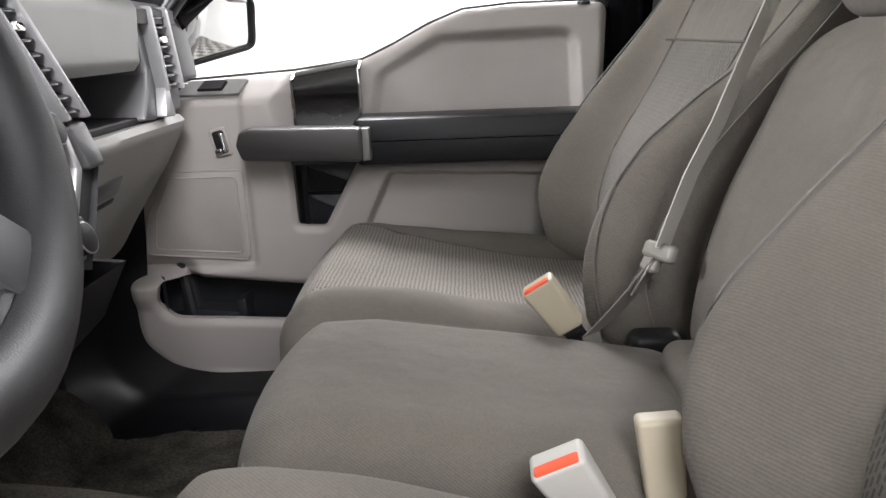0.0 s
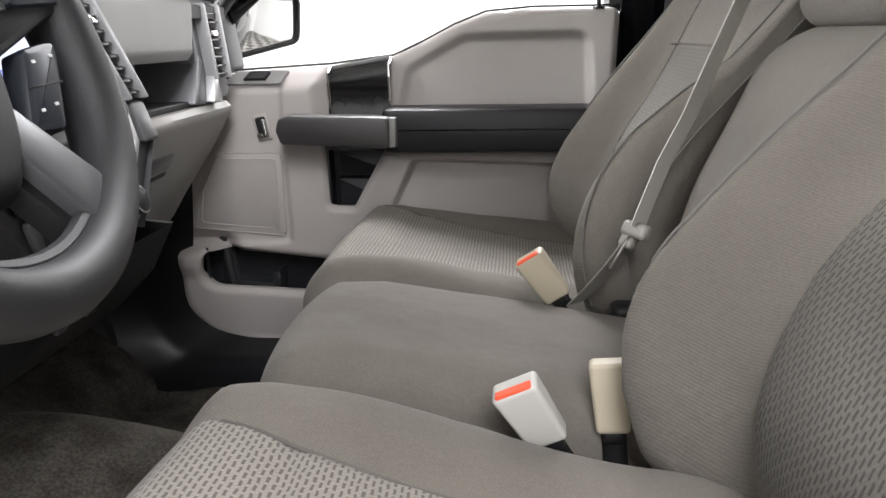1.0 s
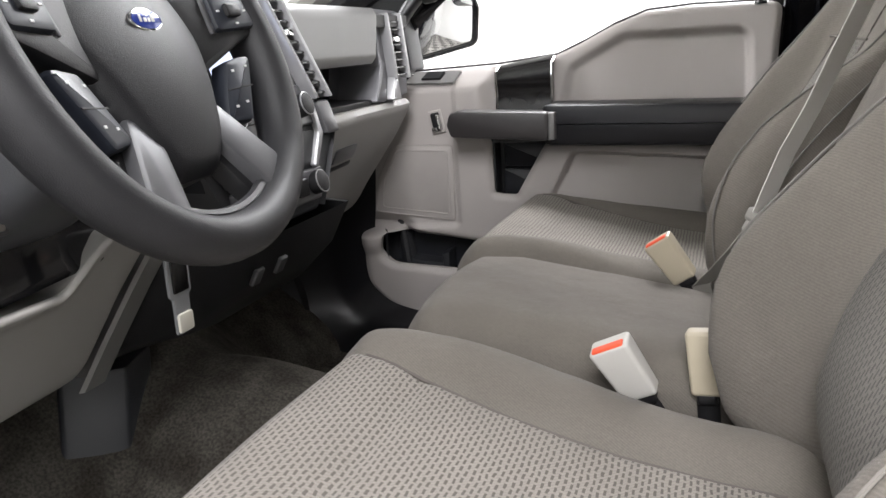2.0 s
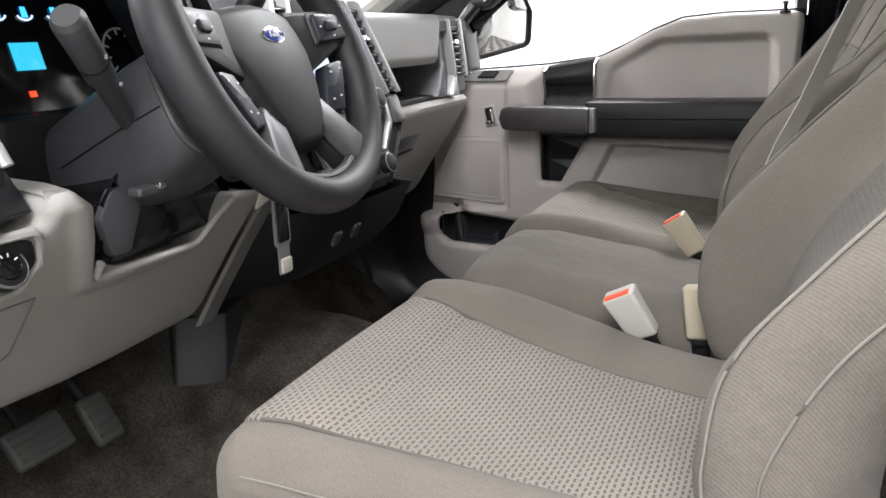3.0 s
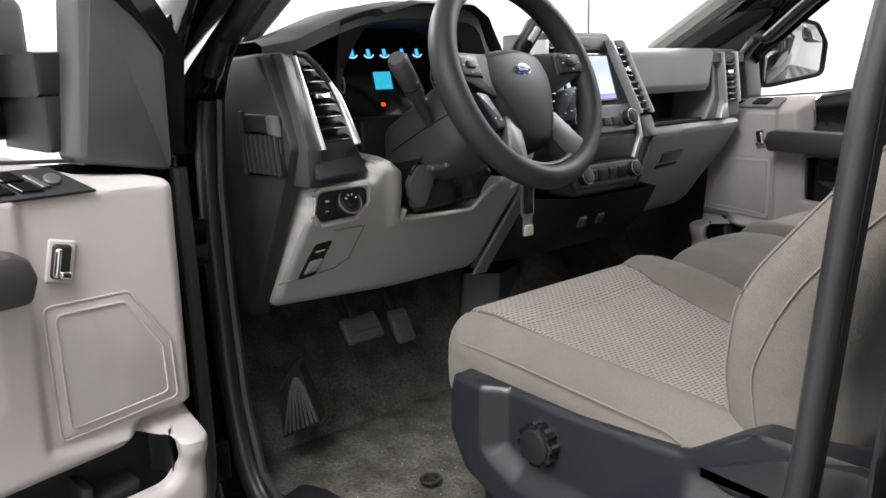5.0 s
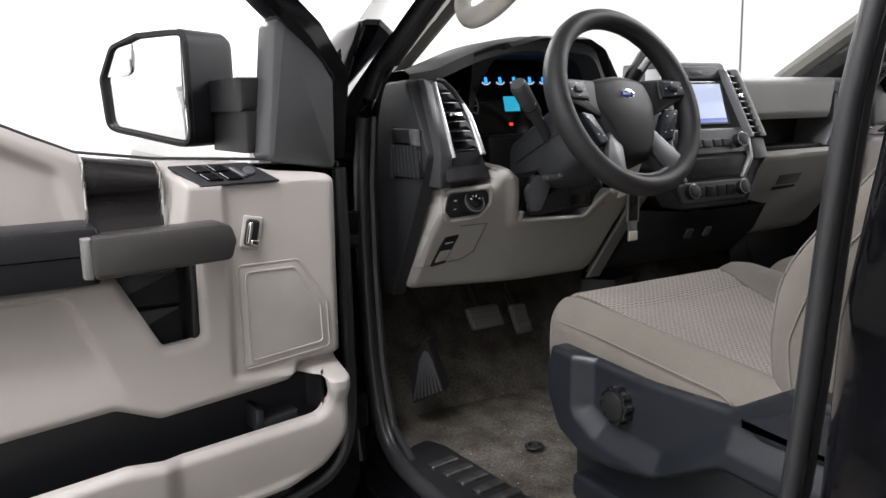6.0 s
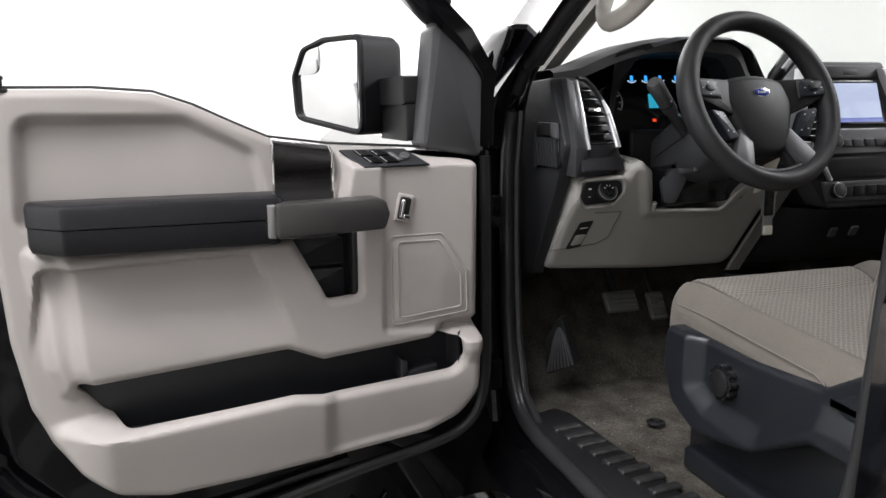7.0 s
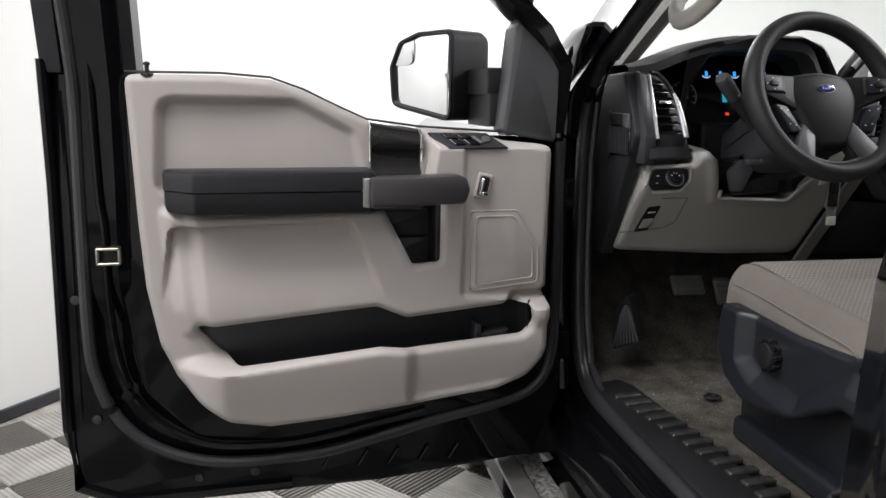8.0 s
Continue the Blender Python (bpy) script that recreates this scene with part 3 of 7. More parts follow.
    for x in [-0.60, -0.57, -0.545, -0.525, -0.508, -0.495, -0.485, -0.475, -0.465, -0.452, -0.44, -0.425, -0.41, -0.39, -0.36, -0.32, -0.25, -0.10, 0.25, 0.54]:
        z = bowed(x, KX, KZ)
        low = float(smooth((-0.33 - x) / 0.12))
        up = Vector((0.045, 0, 0.050)) * low
        rows.append([sd(x - 0.03 * low, -0.60, z - 0.02), sd(x - 0.010 * low, -0.670, z - 0.008), sd(x - 0.003 * low, -0.681, z - 0.002), sd(x + 0.001 * low, -0.686, z + 0.0005), sd(*(Vector((x, -0.692, z)) + up * 0.12)), sd(*(Vector((x, -0.712, z)) + up * 0.55)), sd(*(Vector((x, -0.745, z)) + up * 1.1)), sd(*(Vector((x, -0.80, z - 0.01)) + up * 1.4))])
    if side < 0:
        ridge = [(-0.478, 1.05), (-0.470, 0.862), (-0.467, 0.773), (-0.441, 0.703), (-0.395, 0.661), (-0.330, 0.652), (-0.229, 0.655), (0.0, 0.655), (0.54, 0.655)]
        rim_ = [(-0.400, 1.05), (-0.405, 0.909), (-0.412, 0.800), (-0.395, 0.730), (-0.350, 0.688), (-0.300, 0.672), (-0.220, 0.668), (0.0, 0.668), (0.54, 0.668)]
        fall = [(-0.62, 1.05), (-0.61, 0.862), (-0.585, 0.750), (-0.53, 0.675), (-0.45, 0.628), (-0.36, 0.612), (-0.229, 0.608), (0.0, 0.608), (0.54, 0.608)]
        lines = [[p for p in eased([(a, b, 0) for a, b in q], 6)] for q in (fall, ridge, rim_)]
        rows = []
        for f_, r_, o_ in zip(*lines):
            mid_ = r_.lerp(o_, 0.5)
            away = (f_ - r_).normalized()
            pts_ = [(f_, 0.575), (r_ + away * 0.030, 0.640), (r_ + away * 0.008, 0.655), (r_ + away * 0.002, 0.660), (r_.lerp(o_, 0.06), 0.664), (r_.lerp(o_, 0.22), 0.676), (mid_, 0.700), (r_.lerp(o_, 0.85), 0.722), (o_, 0.736), (o_ + (o_ - r_) * 0.3, 0.752)]
            rows.append([(p.x, y_, p.y) for p, y_ in pts_])
    part("kick_trim", sheet(rows), material("smooth_black_trim_plastic_" + ("a" if side < 0 else "b"), (0.0085, 0.0085, 0.010), 0.30, spec=0.32, grain=0.1, vary=0.12), cab, "smooth black plastic kick and sill trim", 60)
    # rear side and front fender skins
    skin = []
    for z, y in ((0.42, -0.92), (0.6, -0.965), (0.85, -0.975), (1.05, -0.96), (1.18, -0.935), (1.24, -0.905)):
        skin.append([sd(x, y, z) for x in (0.915, 0.94, 1.2, 1.9, 2.02)] + [sd(x, y + 0.05, z) for x in (2.02, 0.94)])
    part("rear_side_panel", sheet(skin, True, True), PAINT, cab)
    fend = []
    for z, y in ((0.42, -0.93), (0.6, -0.985), (0.85, -1.0), (1.05, -0.985), (1.17, -0.95), (1.21, -0.90)):
        fend.append([sd(x, y, z) for x in (-0.47, -0.5, -1.2, -2.0, -2.25)] + [sd(x, y + 0.06, z) for x in (-2.2, -0.48)])
    part("front_fender", sheet(fend, True, True), PAINT, cab)

# bonnet, cowl, windscreen
hood = [[(x, y, 1.235 + 0.02 * math.cos(y * 1.6) - 0.03 * ((-0.85 - x) / 1.4) ** 2 - 0.05 * (abs(y) / 0.9) ** 4) for y in np.linspace(-0.9, 0.9, 9)] for x in np.linspace(-0.88, -2.25, 8)]
part("bonnet", sheet([[tuple(float(c) for c in p) for p in r] for r in hood]), PAINT, cab)
part("grille_front", box(-2.32, -2.2, -0.92, 0.92, 0.3, 1.18, 0.04, 3), PAINT, cab)
glass = [[(lerp(f, (0, 1), (-0.62, 0.24)) - 0.10 * (1 - (v / 0.72) ** 2) * (1 - 0.3 * f), v * lerp(f, (0, 1), (1.0, 0.90)), lerp(f, (0, 1), (1.285, 1.765)) + 0.02 * math.sin(math.pi * f)) for v in (-0.74, -0.5, -0.25, 0, 0.25, 0.5, 0.74)] for f in (0, 0.25, 0.5, 0.75, 1)]
ws = part("windscreen", sheet(glass), SCREENGLASS, cab, "clear laminated windscreen")
ws.visible_shadow = False

# grab handle on the driver's pillar
part("grab_handle", tube(eased([(-0.165, -0.668, 1.515), (-0.140, -0.690, 1.475), (-0.095, -0.700, 1.452), (-0.040, -0.690, 1.465), (0.03, -0.672, 1.510), (0.12, -0.652, 1.568), (0.22, -0.635, 1.632), (0.255, -0.640, 1.675), (0.250, -0.622, 1.715)], 4), 0.0150, 12, 1.25), HEADLINER, cab, "pale grey moulded grab handle", 60)

# running board with a bright edge and a textured pad
board = thing("running_board", "black running board with silver strip and dark textured pad", "running board", (0.2, -1.02, 0.2))
prof = [(-0.905, 0.37), (-0.905, 0.405), (-0.925, 0.414), (-1.005, 0.414), (-1.03, 0.39), (-1.02, 0.355), (-0.95, 0.34)]
part("step_tube", sheet([[(x, y, z) for y, z in prof] for x in (-0.62, 0.5, 1.9)], True, True), PAINT, board)
part("bright_strip", box(-0.60, 1.88, -1.018, -0.962, 0.410, 0.420, 0.005, 3), material("scuffed_grey_strip_metal", (0.34, 0.335, 0.32), 0.38, metal=0.7, vary=0.12, vary_scale=30), board, "scuffed grey metal edge strip")
pad = relief([(-0.58, -0.960), (1.85, -0.960), (1.85, -0.908), (-0.58, -0.908)], [], lambda a, b, h: (a, b, 0.423 + h), 0.02, 0.008, 0.010)
part("step_pad", pad, material("speckled_step_rubber", (0.16, 0.155, 0.145), 0.6, grain=1.0, grain_scale=120, vary=0.6, vary_scale=90, dirt=(0.008, 0.008, 0.008)), board, "black and grey speckled step pad")
part("bracket", box(-0.35, -0.30, -0.95, -0.80, 0.33, 0.38, 0.006), PAINT, board)

# driver's sill scuff plate with raised ribs
plate = thing("sill_scuff_plate", "black ribbed plastic scuff plate on the door sill", "scuff plate", (0.2, -0.77, 0.60))
part("plate", slab(fillet([(-0.24, -0.805), (0.66, -0.805), (0.66, -0.655), (-0.05, -0.690), (-0.22, -0.700), (-0.27, -0.720)], 0.012, 3), 0.600, 0.624, lambda a, b, c: (a, b, c), 0.006), DARK, plate)
rib = rbox((0.026, 0.066, 0.011), 0.0055, 3, 1, lambda x, y, z: (x * (1 - 6 * abs(y) * abs(y) / 0.035), y, z))
rib_mesh = mesh_of("rib", rib, material("scuffed_black_rib_plastic", (0.022, 0.022, 0.022), 0.40, grain=0.5, grain_scale=300, vary=0.4, vary_scale=40))
for k in range(17):
    ob = new("rib", rib_mesh)
    ob.parent = plate
    ob.matrix_parent_inverse = FRAME[plate].inverted()
    ob.location = (-0.150 + 0.0432 * k, -0.748 + 0.0068 * min(k, 10), 0.6245)
    ob.rotation_euler = (0, 0, radians(8))


# floor mat post in the carpet
part("mat_post", joined(tube([(-0.119 + 0.016 * math.cos(a), -0.553 + 0.016 * math.sin(a), 0.624) for a in np.linspace(0, 2 * math.pi, 20, endpoint=False)], 0.004, 8, close=True), moved(disc(0.007, 0.012, 14), Matrix.Translation((-0.119, -0.553, 0.615))), box(-0.133, -0.105, -0.5555, -0.5505, 0.624, 0.629, 0.002)), DARK, cab, "black plastic floor mat post")
crumbs = random.Random(5)
bm = bmesh.new()
for k in range(70):
    x_, y_ = crumbs.uniform(-0.42, 0.02), crumbs.uniform(-0.68, -0.22)
    m_ = Matrix.Translation((x_, y_, floor_height(x_, y_) + 0.003)) @ Matrix.Rotation(crumbs.uniform(0, 3), 4, "Z") @ Matrix.Diagonal((crumbs.uniform(0.6, 1.6), crumbs.uniform(0.4, 0.9), 0.4, 1))
    bmesh.ops.create_icosphere(bm, subdivisions=1, radius=0.0014, matrix=m_)
tagged(part("carpet_crumbs", bm, material("pale_lint", (0.30, 0.28, 0.24), 0.9), cab, "scattered pale lint and crumbs"), kind="stuff")


# wheels under the cab's ends, so that it stands on the floor
def road_wheel(x, y):
    w = thing("road_wheel", "black tyre on a plain dark steel wheel", "wheel", (x, y, GROUND), group="road wheels")
    sgn = 1 if y > 0 else -1
    prof = [(0.215, -0.09), (0.25, -0.115), (0.34, -0.12), (0.375, -0.10), (0.385, -0.05), (0.385, 0.05), (0.375, 0.10), (0.34, 0.12), (0.25, 0.115), (0.215, 0.09)]
    zc = GROUND + 0.384
    part("tyre", sheet([[(x + r * math.cos(a), y + o * sgn, zc + r * math.sin(a)) for r, o in prof] for a in np.linspace(0, 2 * math.pi, 41)]), RUBBER, w, "black rubber tyre", 40)
    part("rim", sheet([[(x + r * math.cos(a), y + o * sgn, zc + r * math.sin(a)) for r, o in ((0.218, 0.10), (0.20, 0.09), (0.17, 0.03), (0.07, 0.06), (0.02, 0.06))] for a in np.linspace(0, 2 * math.pi, 33)]), GREYMETAL, w, "dark steel rim", 40)


for wx in (-1.45, 1.55):
    for wy in (-0.78, 0.78):
        road_wheel(wx, wy)

# ---- doors ----
S_OUT = fillet([(-0.055, 1.197), (0.04, 1.205), (0.10, 1.224), (0.22, 1.228), (0.326, 1.245), (0.387, 1.272), (0.454, 1.304), (0.520, 1.326), (0.62, 1.333), (0.797, 1.333),
                (0.787, 1.043), (0.779, 0.91), (0.758, 0.790), (0.728, 0.722), (0.682, 0.670), (0.62, 0.634), (0.54, 0.619), (0.40, 0.630), (0.225, 0.652), (0.06, 0.675), (-0.010, 0.700), (-0.046, 0.75), (-0.048, 0.864), (-0.05, 0.874)], [0.02] * 10 + [0.06] * 12 + [0.004, 0.004], 5)
PULL_CUT = fillet([(0.315, 1.10), (0.298, 1.060), (0.242, 0.950), (0.184, 0.955), (0.182, 1.10)], 0.010, 3)
MAP_CUT = fillet([(0.688, 0.832), (0.640, 0.772), (0.600, 0.753), (0.315, 0.785), (0.240, 0.777), (0.004, 0.797), (-0.014, 0.825), (-0.008, 0.864), (0.255, 0.838), (0.318, 0.865)],
                 [0.01, 0.05, 0.04, 0.03, 0.03, 0.03, 0.02, 0.01, 0.03, 0.03], 4)
MAIN = fillet([(-0.08, 1.205), (0.20, 1.205), (0.225, 1.075), (0.735, 1.065), (0.715, 0.86), (0.700, 0.815), (0.325, 0.832), (0.258, 0.805), (0.040, 0.846), (0.016, 0.880), (-0.08, 0.882)], 0.01, 3)
LIP = fillet([(0.90, 0.730), (0.60, 0.761), (0.315, 0.799), (0.240, 0.792), (0.030, 0.820), (0.010, 0.868), (-0.10, 0.870), (-0.10, 0.62), (0.0, 0.62), (0.288, 0.59), (0.52, 0.57), (0.90, 0.50)], 0.02, 3)
RECESS = fillet([(0.735, 1.285), (0.475, 1.282), (0.360, 1.222), (0.335, 1.10), (0.745, 1.10)], 0.03, 4)
BELLY = fillet([(0.372, 1.046), (0.725, 1.034), (0.760, 0.80), (0.262, 0.79)], 0.02, 4)
MAIN_FACE = fillet([(-0.08, 1.205), (0.20, 1.205), (0.225, 1.075), (0.684, 1.065), (0.668, 0.86), (0.652, 0.817), (0.325, 0.832), (0.258, 0.805), (0.040, 0.846), (0.016, 0.880), (-0.08, 0.882)], 0.01, 3)
SPEAKER_STEP = fillet([(0.132, 1.30), (0.138, 0.880), (-0.20, 0.862), (-0.20, 1.30)], 0.01, 3)
LIPSTEP = fillet([(0.25, 0.80), (-0.08, 0.83), (-0.08, 0.70), (0.25, 0.655)], 0.02, 3)


def truck_door(name, label, m, side):
    """A front door in its own axes: x back from the panel's front edge, y inwards (side 1) or its mirror, z up."""
    door = thing(name, label, "truck door", m=m)

    def L(s, z, v):
        if side < 0 and s < 0.1:
            s = 0.1 - (0.1 - s) * 1.33      # the far door reaches further forward
        elif side < 0:
            s = lerp(s, (0.1, 0.224, 0.326, 0.36, 0.48, 0.79, 1.2), (0.1, 0.228, 0.347, 0.385, 0.500, 0.79, 1.2))
        if side < 0 and z < 0.9:
            z -= 0.10 * (0.9 - z) * min(1.1, max(0.0, (0.4 - s) / 0.4))      # and further down
        return (s, v * side, z)

    def pad(pts, v0, v1, bevel=0.004, r=0.0, back=False):
        return slab(fillet(pts, r, 4) if r else pts, v0, v1, lambda a, b, c: L(a, b, c), bevel, back)

    def lean(z):
        return -0.115 + max(0.0, z - 1.3) * 0.24

    # painted shell, frame and seal
    shell = [(-0.115, 1.21), (-0.125, 0.60), (-0.06, 0.46), (0.30, 0.425), (0.86, 0.415), (0.945, 0.47), (0.965, 0.70), (0.957, 1.05), (0.952, 1.37), (0.80, 1.325), (0.50, 1.300), (0.33, 1.225), (0.20, 1.212)]
    part("door_shell", pad(shell, -0.215, -0.105, 0.012, 0.04), PAINT, door, "black painted inner door shell")
    part("inner_skin", pad([(-0.085, 1.20), (-0.085, 0.66), (0.02, 0.60), (0.50, 0.545), (0.70, 0.57), (0.80, 0.68), (0.855, 1.02), (0.845, 1.30), (0.50, 1.300), (0.33, 1.225), (0.20, 1.205)], -0.105, -0.088, 0.008, 0.05), PAINT, door)
    outer = []
    for z, v in ((0.43, -0.20), (0.6, -0.245), (0.85, -0.262), (1.05, -0.25), (1.17, -0.222), (1.205, -0.20)):
        outer.append([L(s, z, v) for s in (-0.14, 0.2, 0.6, 0.965)] + [L(s, z, v + 0.03) for s in (0.955, -0.13)])
    part("outer_skin", sheet(outer, True, True), PAINT, door, "gloss black outer door skin")
    ring = [(0.905, 1.70), (0.893, 1.40), (0.896, 1.115), (0.900, 0.80), (0.885, 0.70), (0.855, 0.625), (0.80, 0.565), (0.72, 0.525), (0.63, 0.508), (0.52, 0.508), (0.40, 0.520), (0.165, 0.575), (0.02, 0.605), (-0.06, 0.64), (-0.095, 0.72), (-0.10, 0.9), (-0.098, 1.2)]
    part("seal", tube([L(s, z, lean(z) + (0.032 if s > 0.87 else 0.024)) for s, z in [tuple(q)[:2] for q in eased([(a, b, 0) for a, b in ring])]], 0.0125, 10), RUBBER, door, "black rubber door seal")
    fold = [(0.862, 1.42), (0.859, 1.11), (0.853, 1.03), (0.852, 0.86), (0.835, 0.72), (0.79, 0.63), (0.70, 0.565), (0.60, 0.545), (0.45, 0.55), (0.20, 0.60)]
    part("shell_fold", tube([L(s, z, -0.086 + 0.014 * float(smooth((z - 0.7) / 0.15))) for s, z in [tuple(q)[:2] for q in eased([(a, b, 0) for a, b in fold])]], 0.008, 8), PAINT, door, "black painted pressed fold")
    part("edge_fold", tube([L(s, z, lean(z) + 0.010) for s, z in ((0.948, 1.36), (0.950, 1.115), (0.955, 0.80), (0.958, 0.60), (0.945, 0.47), (0.86, 0.43), (0.50, 0.438))], 0.012, 8), PAINT, door, "folded outer door edge")
    part("edge_rib", tube([L(s, z, lean(z) + 0.006) for s, z in ((0.924, 1.30), (0.922, 1.10), (0.927, 0.80), (0.930, 0.62))], 0.006, 8), PAINT, door)
    part("frame_moulding", sheet([[L(s, z, lean(z) + q) for s, q in ((0.912, 0.0), (0.914, 0.020), (0.950, 0.020), (0.955, 0.0), (0.95, -0.05), (0.912, -0.05))] for z in (1.335, 1.5, 1.70)], True, True), CHARCOAL, door, "flat charcoal frame moulding")

    top = [(-0.085, 1.22), (-0.095, 1.36), (-0.045, 1.43), (0.06, 1.52), (0.22, 1.635), (0.38, 1.715), (0.58, 1.745), (0.76, 1.745), (0.83, 1.70), (0.848, 1.55), (0.850, 1.30), (0.852, 1.12), (0.853, 0.92), (0.846, 0.80), (0.83, 0.70)]
    rows = []
    for i, (s, z) in enumerate(top):
        a, b = top[max(0, i - 1)], top[min(len(top) - 1, i + 1)]
        t = Vector((b[0] - a[0], b[1] - a[1])).normalized()
        n = Vector((-t.y, t.x))
        w = 0.024 if i < 7 else 0.048 if i < 12 else 0.040
        sink = 0.055 * float(smooth((0.93 - z) / 0.2))
        rows.append([L(s + n.x * p * w, z + n.y * p * w, lean(z) + q - sink) for p, q in ((-1, 0.03), (-0.5, 0.042), (0.8, 0.035), (1.2, 0.0), (1.2, -0.05), (-0.6, -0.06), (-1, -0.03))])
    part("window_frame", sheet(rows, True, True), PAINT, door)
    part("division_bar", sheet([[L(s + 0.012 - (z - 1.22) * 0.06, z, lean(z) + q) for s, q in ((-0.012, 0.02), (0.012, 0.02), (0.016, -0.03), (-0.016, -0.03))] for z in (1.215, 1.35, 1.50)], True, True), RUBBER, door)
    part("rear_channel", sheet([[L(s, z, lean(z) + q) for s, q in ((0.778, 0.01), (0.80, 0.02), (0.80, -0.04), (0.772, -0.04))] for z in (1.325, 1.5, 1.72)], True, True), RUBBER, door)
    part("sail_panel", pad([(-0.078, 1.200), (0.044, 1.222), (0.020, 1.440), (0.004, 1.462), (-0.030, 1.440), (-0.082, 1.350)], -0.13, -0.055, 0.010, 0.012), SAILGREY, door, "charcoal plastic mirror cover panel")
    part("belt_seal", tube([L(s, z, -0.085) for s, z in ((0.02, 1.222), (0.22, 1.234), (0.33, 1.249), (0.39, 1.276), (0.456, 1.308), (0.522, 1.331), (0.62, 1.338), (0.80, 1.338))], 0.0025, 8), RUBBER, door)
    pane_rows = [[L(s, z, lean(z) - 0.012) for s, z in ((0.02, 1.23), (0.33, 1.24), (0.79, 1.32))], [L(s, z, lean(z) - 0.012) for s, z in ((0.005, 1.46), (0.33, 1.52), (0.80, 1.52))], [L(s, z, lean(z) - 0.012) for s, z in ((0.24, 1.63), (0.42, 1.72), (0.79, 1.70))]]
    if side < 0:
        g = part("window_glass", sheet(pane_rows), GLASS, door, "clear side window glass")
        g.visible_shadow = False

    # moulded trim
    soft_ = 0.034 if side > 0 else 0.055
    feats = [(MAIN, 0.026, soft_), (MAIN_FACE, 0.026, soft_),  (LIPSTEP, -0.014, 0.035), (SPEAKER_STEP, -0.008, 0.012)]
    pull_cut = PULL_CUT if side > 0 else fillet([(0.330, 1.10), (0.315, 1.060), (0.262, 0.950), (0.218, 0.952), (0.213, 1.10)], 0.010, 3)

    def scoop(X, Y):
        """The panel below the armrest, sunk under a sharp upper edge and flush again further down; the pocket's lip, rising from the rear; the fading upper recess."""
        return -0.034 * smooth(depth_in(BELLY, X, Y) / 0.011 + 0.5) * smooth((Y - 0.86) / 0.20) + 0.092 * smooth(depth_in(LIP, X, Y) / 0.030 + 0.5) * smooth((0.745 - X) / 0.125) * (1 - 0.42 * smooth((0.80 - Y) / 0.24)) - 0.022 * smooth(depth_in(RECESS, X, Y) / 0.022 + 0.5) * (0.5 + 0.5 * smooth((X - 0.36) / 0.25))
    trim = part("trim_panel", relief(S_OUT, feats, lambda a, b, h: L(a, b, -0.055 + h), 0.0040, 0.014, 0.05, (pull_cut, MAP_CUT), scoop), TRIM, door, "grey-beige moulded door trim", 40)
    pocket = part("pull_pocket", pad(fillet([(0.345, 1.11), (0.325, 1.05), (0.265, 0.935), (0.172, 0.94), (0.17, 1.11)], 0.01), -0.085, -0.060, 0.002), DARK, door, "black plastic pull pocket")
    front_ = 0.205 if side > 0 else 0.232
    for z0, z1 in ((1.010, 1.062), (0.945, 1.004)):
        part("pocket_pad", pad([(0.335, z0), (front_, z0), (front_, z1), (0.335, z1)], -0.065, -0.044, 0.003, 0.003), POCKETGREY, pocket)
    part("pocket_wall", pad([(front_ - 0.012, 1.10), (0.176, 1.10), (0.180, 0.94), (front_ - 0.010, 0.94)], -0.066, -0.018, 0.006), DARK, pocket)
    part("map_pocket", joined(pad(fillet([(0.71, 0.85), (0.66, 0.728), (-0.03, 0.745), (-0.035, 0.88), (0.32, 0.88)], 0.02), -0.085, -0.068, 0.003), pad([(0.62, 0.722), (-0.0, 0.740), (-0.0, 0.750), (0.62, 0.732)], -0.07, -0.025, 0.003)), POCKETGREY, door, "black liner of the open map pocket")
    part("pocket_divider", joined(slab([(0.09, 0.775), (0.105, 0.775), (0.105, 0.818), (0.09, 0.812)], -0.068, -0.018, lambda a, b, c: L(a, b, c), 0.004), slab([(0.03, 0.775), (0.10, 0.775), (0.10, 0.79), (0.03, 0.80)], -0.068, -0.02, lambda a, b, c: L(a, b, c), 0.004)), CHARCOAL, door)
    part("bottle_end", sheet([[L(0.0 - 0.016 * math.cos(a), z, -0.030 + 0.04 * math.sin(a)) for a in np.linspace(-1.4, 1.4, 9)] for z in (0.785, 0.87)]), CHARCOAL, door)

    spk = [(0.120, 1.061), (0.021, 1.061), (-0.026, 0.985), (-0.028, 0.907), (0.120, 0.892)]
    if side < 0:
        spk = [(0.125, 1.061), (0.010, 1.061), (-0.018, 0.985), (-0.026, 0.907), (0.125, 0.892)]
    grille = part("speaker_grille", pad(spk, -0.016, -0.0075, 0.0025, 0.010), TRIM, door)
    part("grille_face", pad(inset(spk, 0.010), -0.012, -0.0062, 0.0022, 0.008), material("beige_speaker_mesh_" + name, (0.370, 0.345, 0.325), 0.62, grain=1.0, grain_scale=1500), grille, "finely perforated speaker cover")

    groove = TRIM
    for d in (-0.001, 0.011):
        part("grille_groove", tube([L(a, b, -0.0078 if d < 0 else -0.0062) for a, b in fillet(inset(spk, d), 0.010, 4)], 0.0016, 6, close=True), groove, grille)

    # armrest, pull bar, dark bezel with bright edges
    rest = [(0.322, -0.06), (0.322, 0.046), (0.668, 0.046), (0.728, -0.012), (0.738, -0.06)] if side > 0 else [(0.322, -0.06), (0.322, 0.046), (0.735, 0.046), (0.775, -0.012), (0.780, -0.06)]
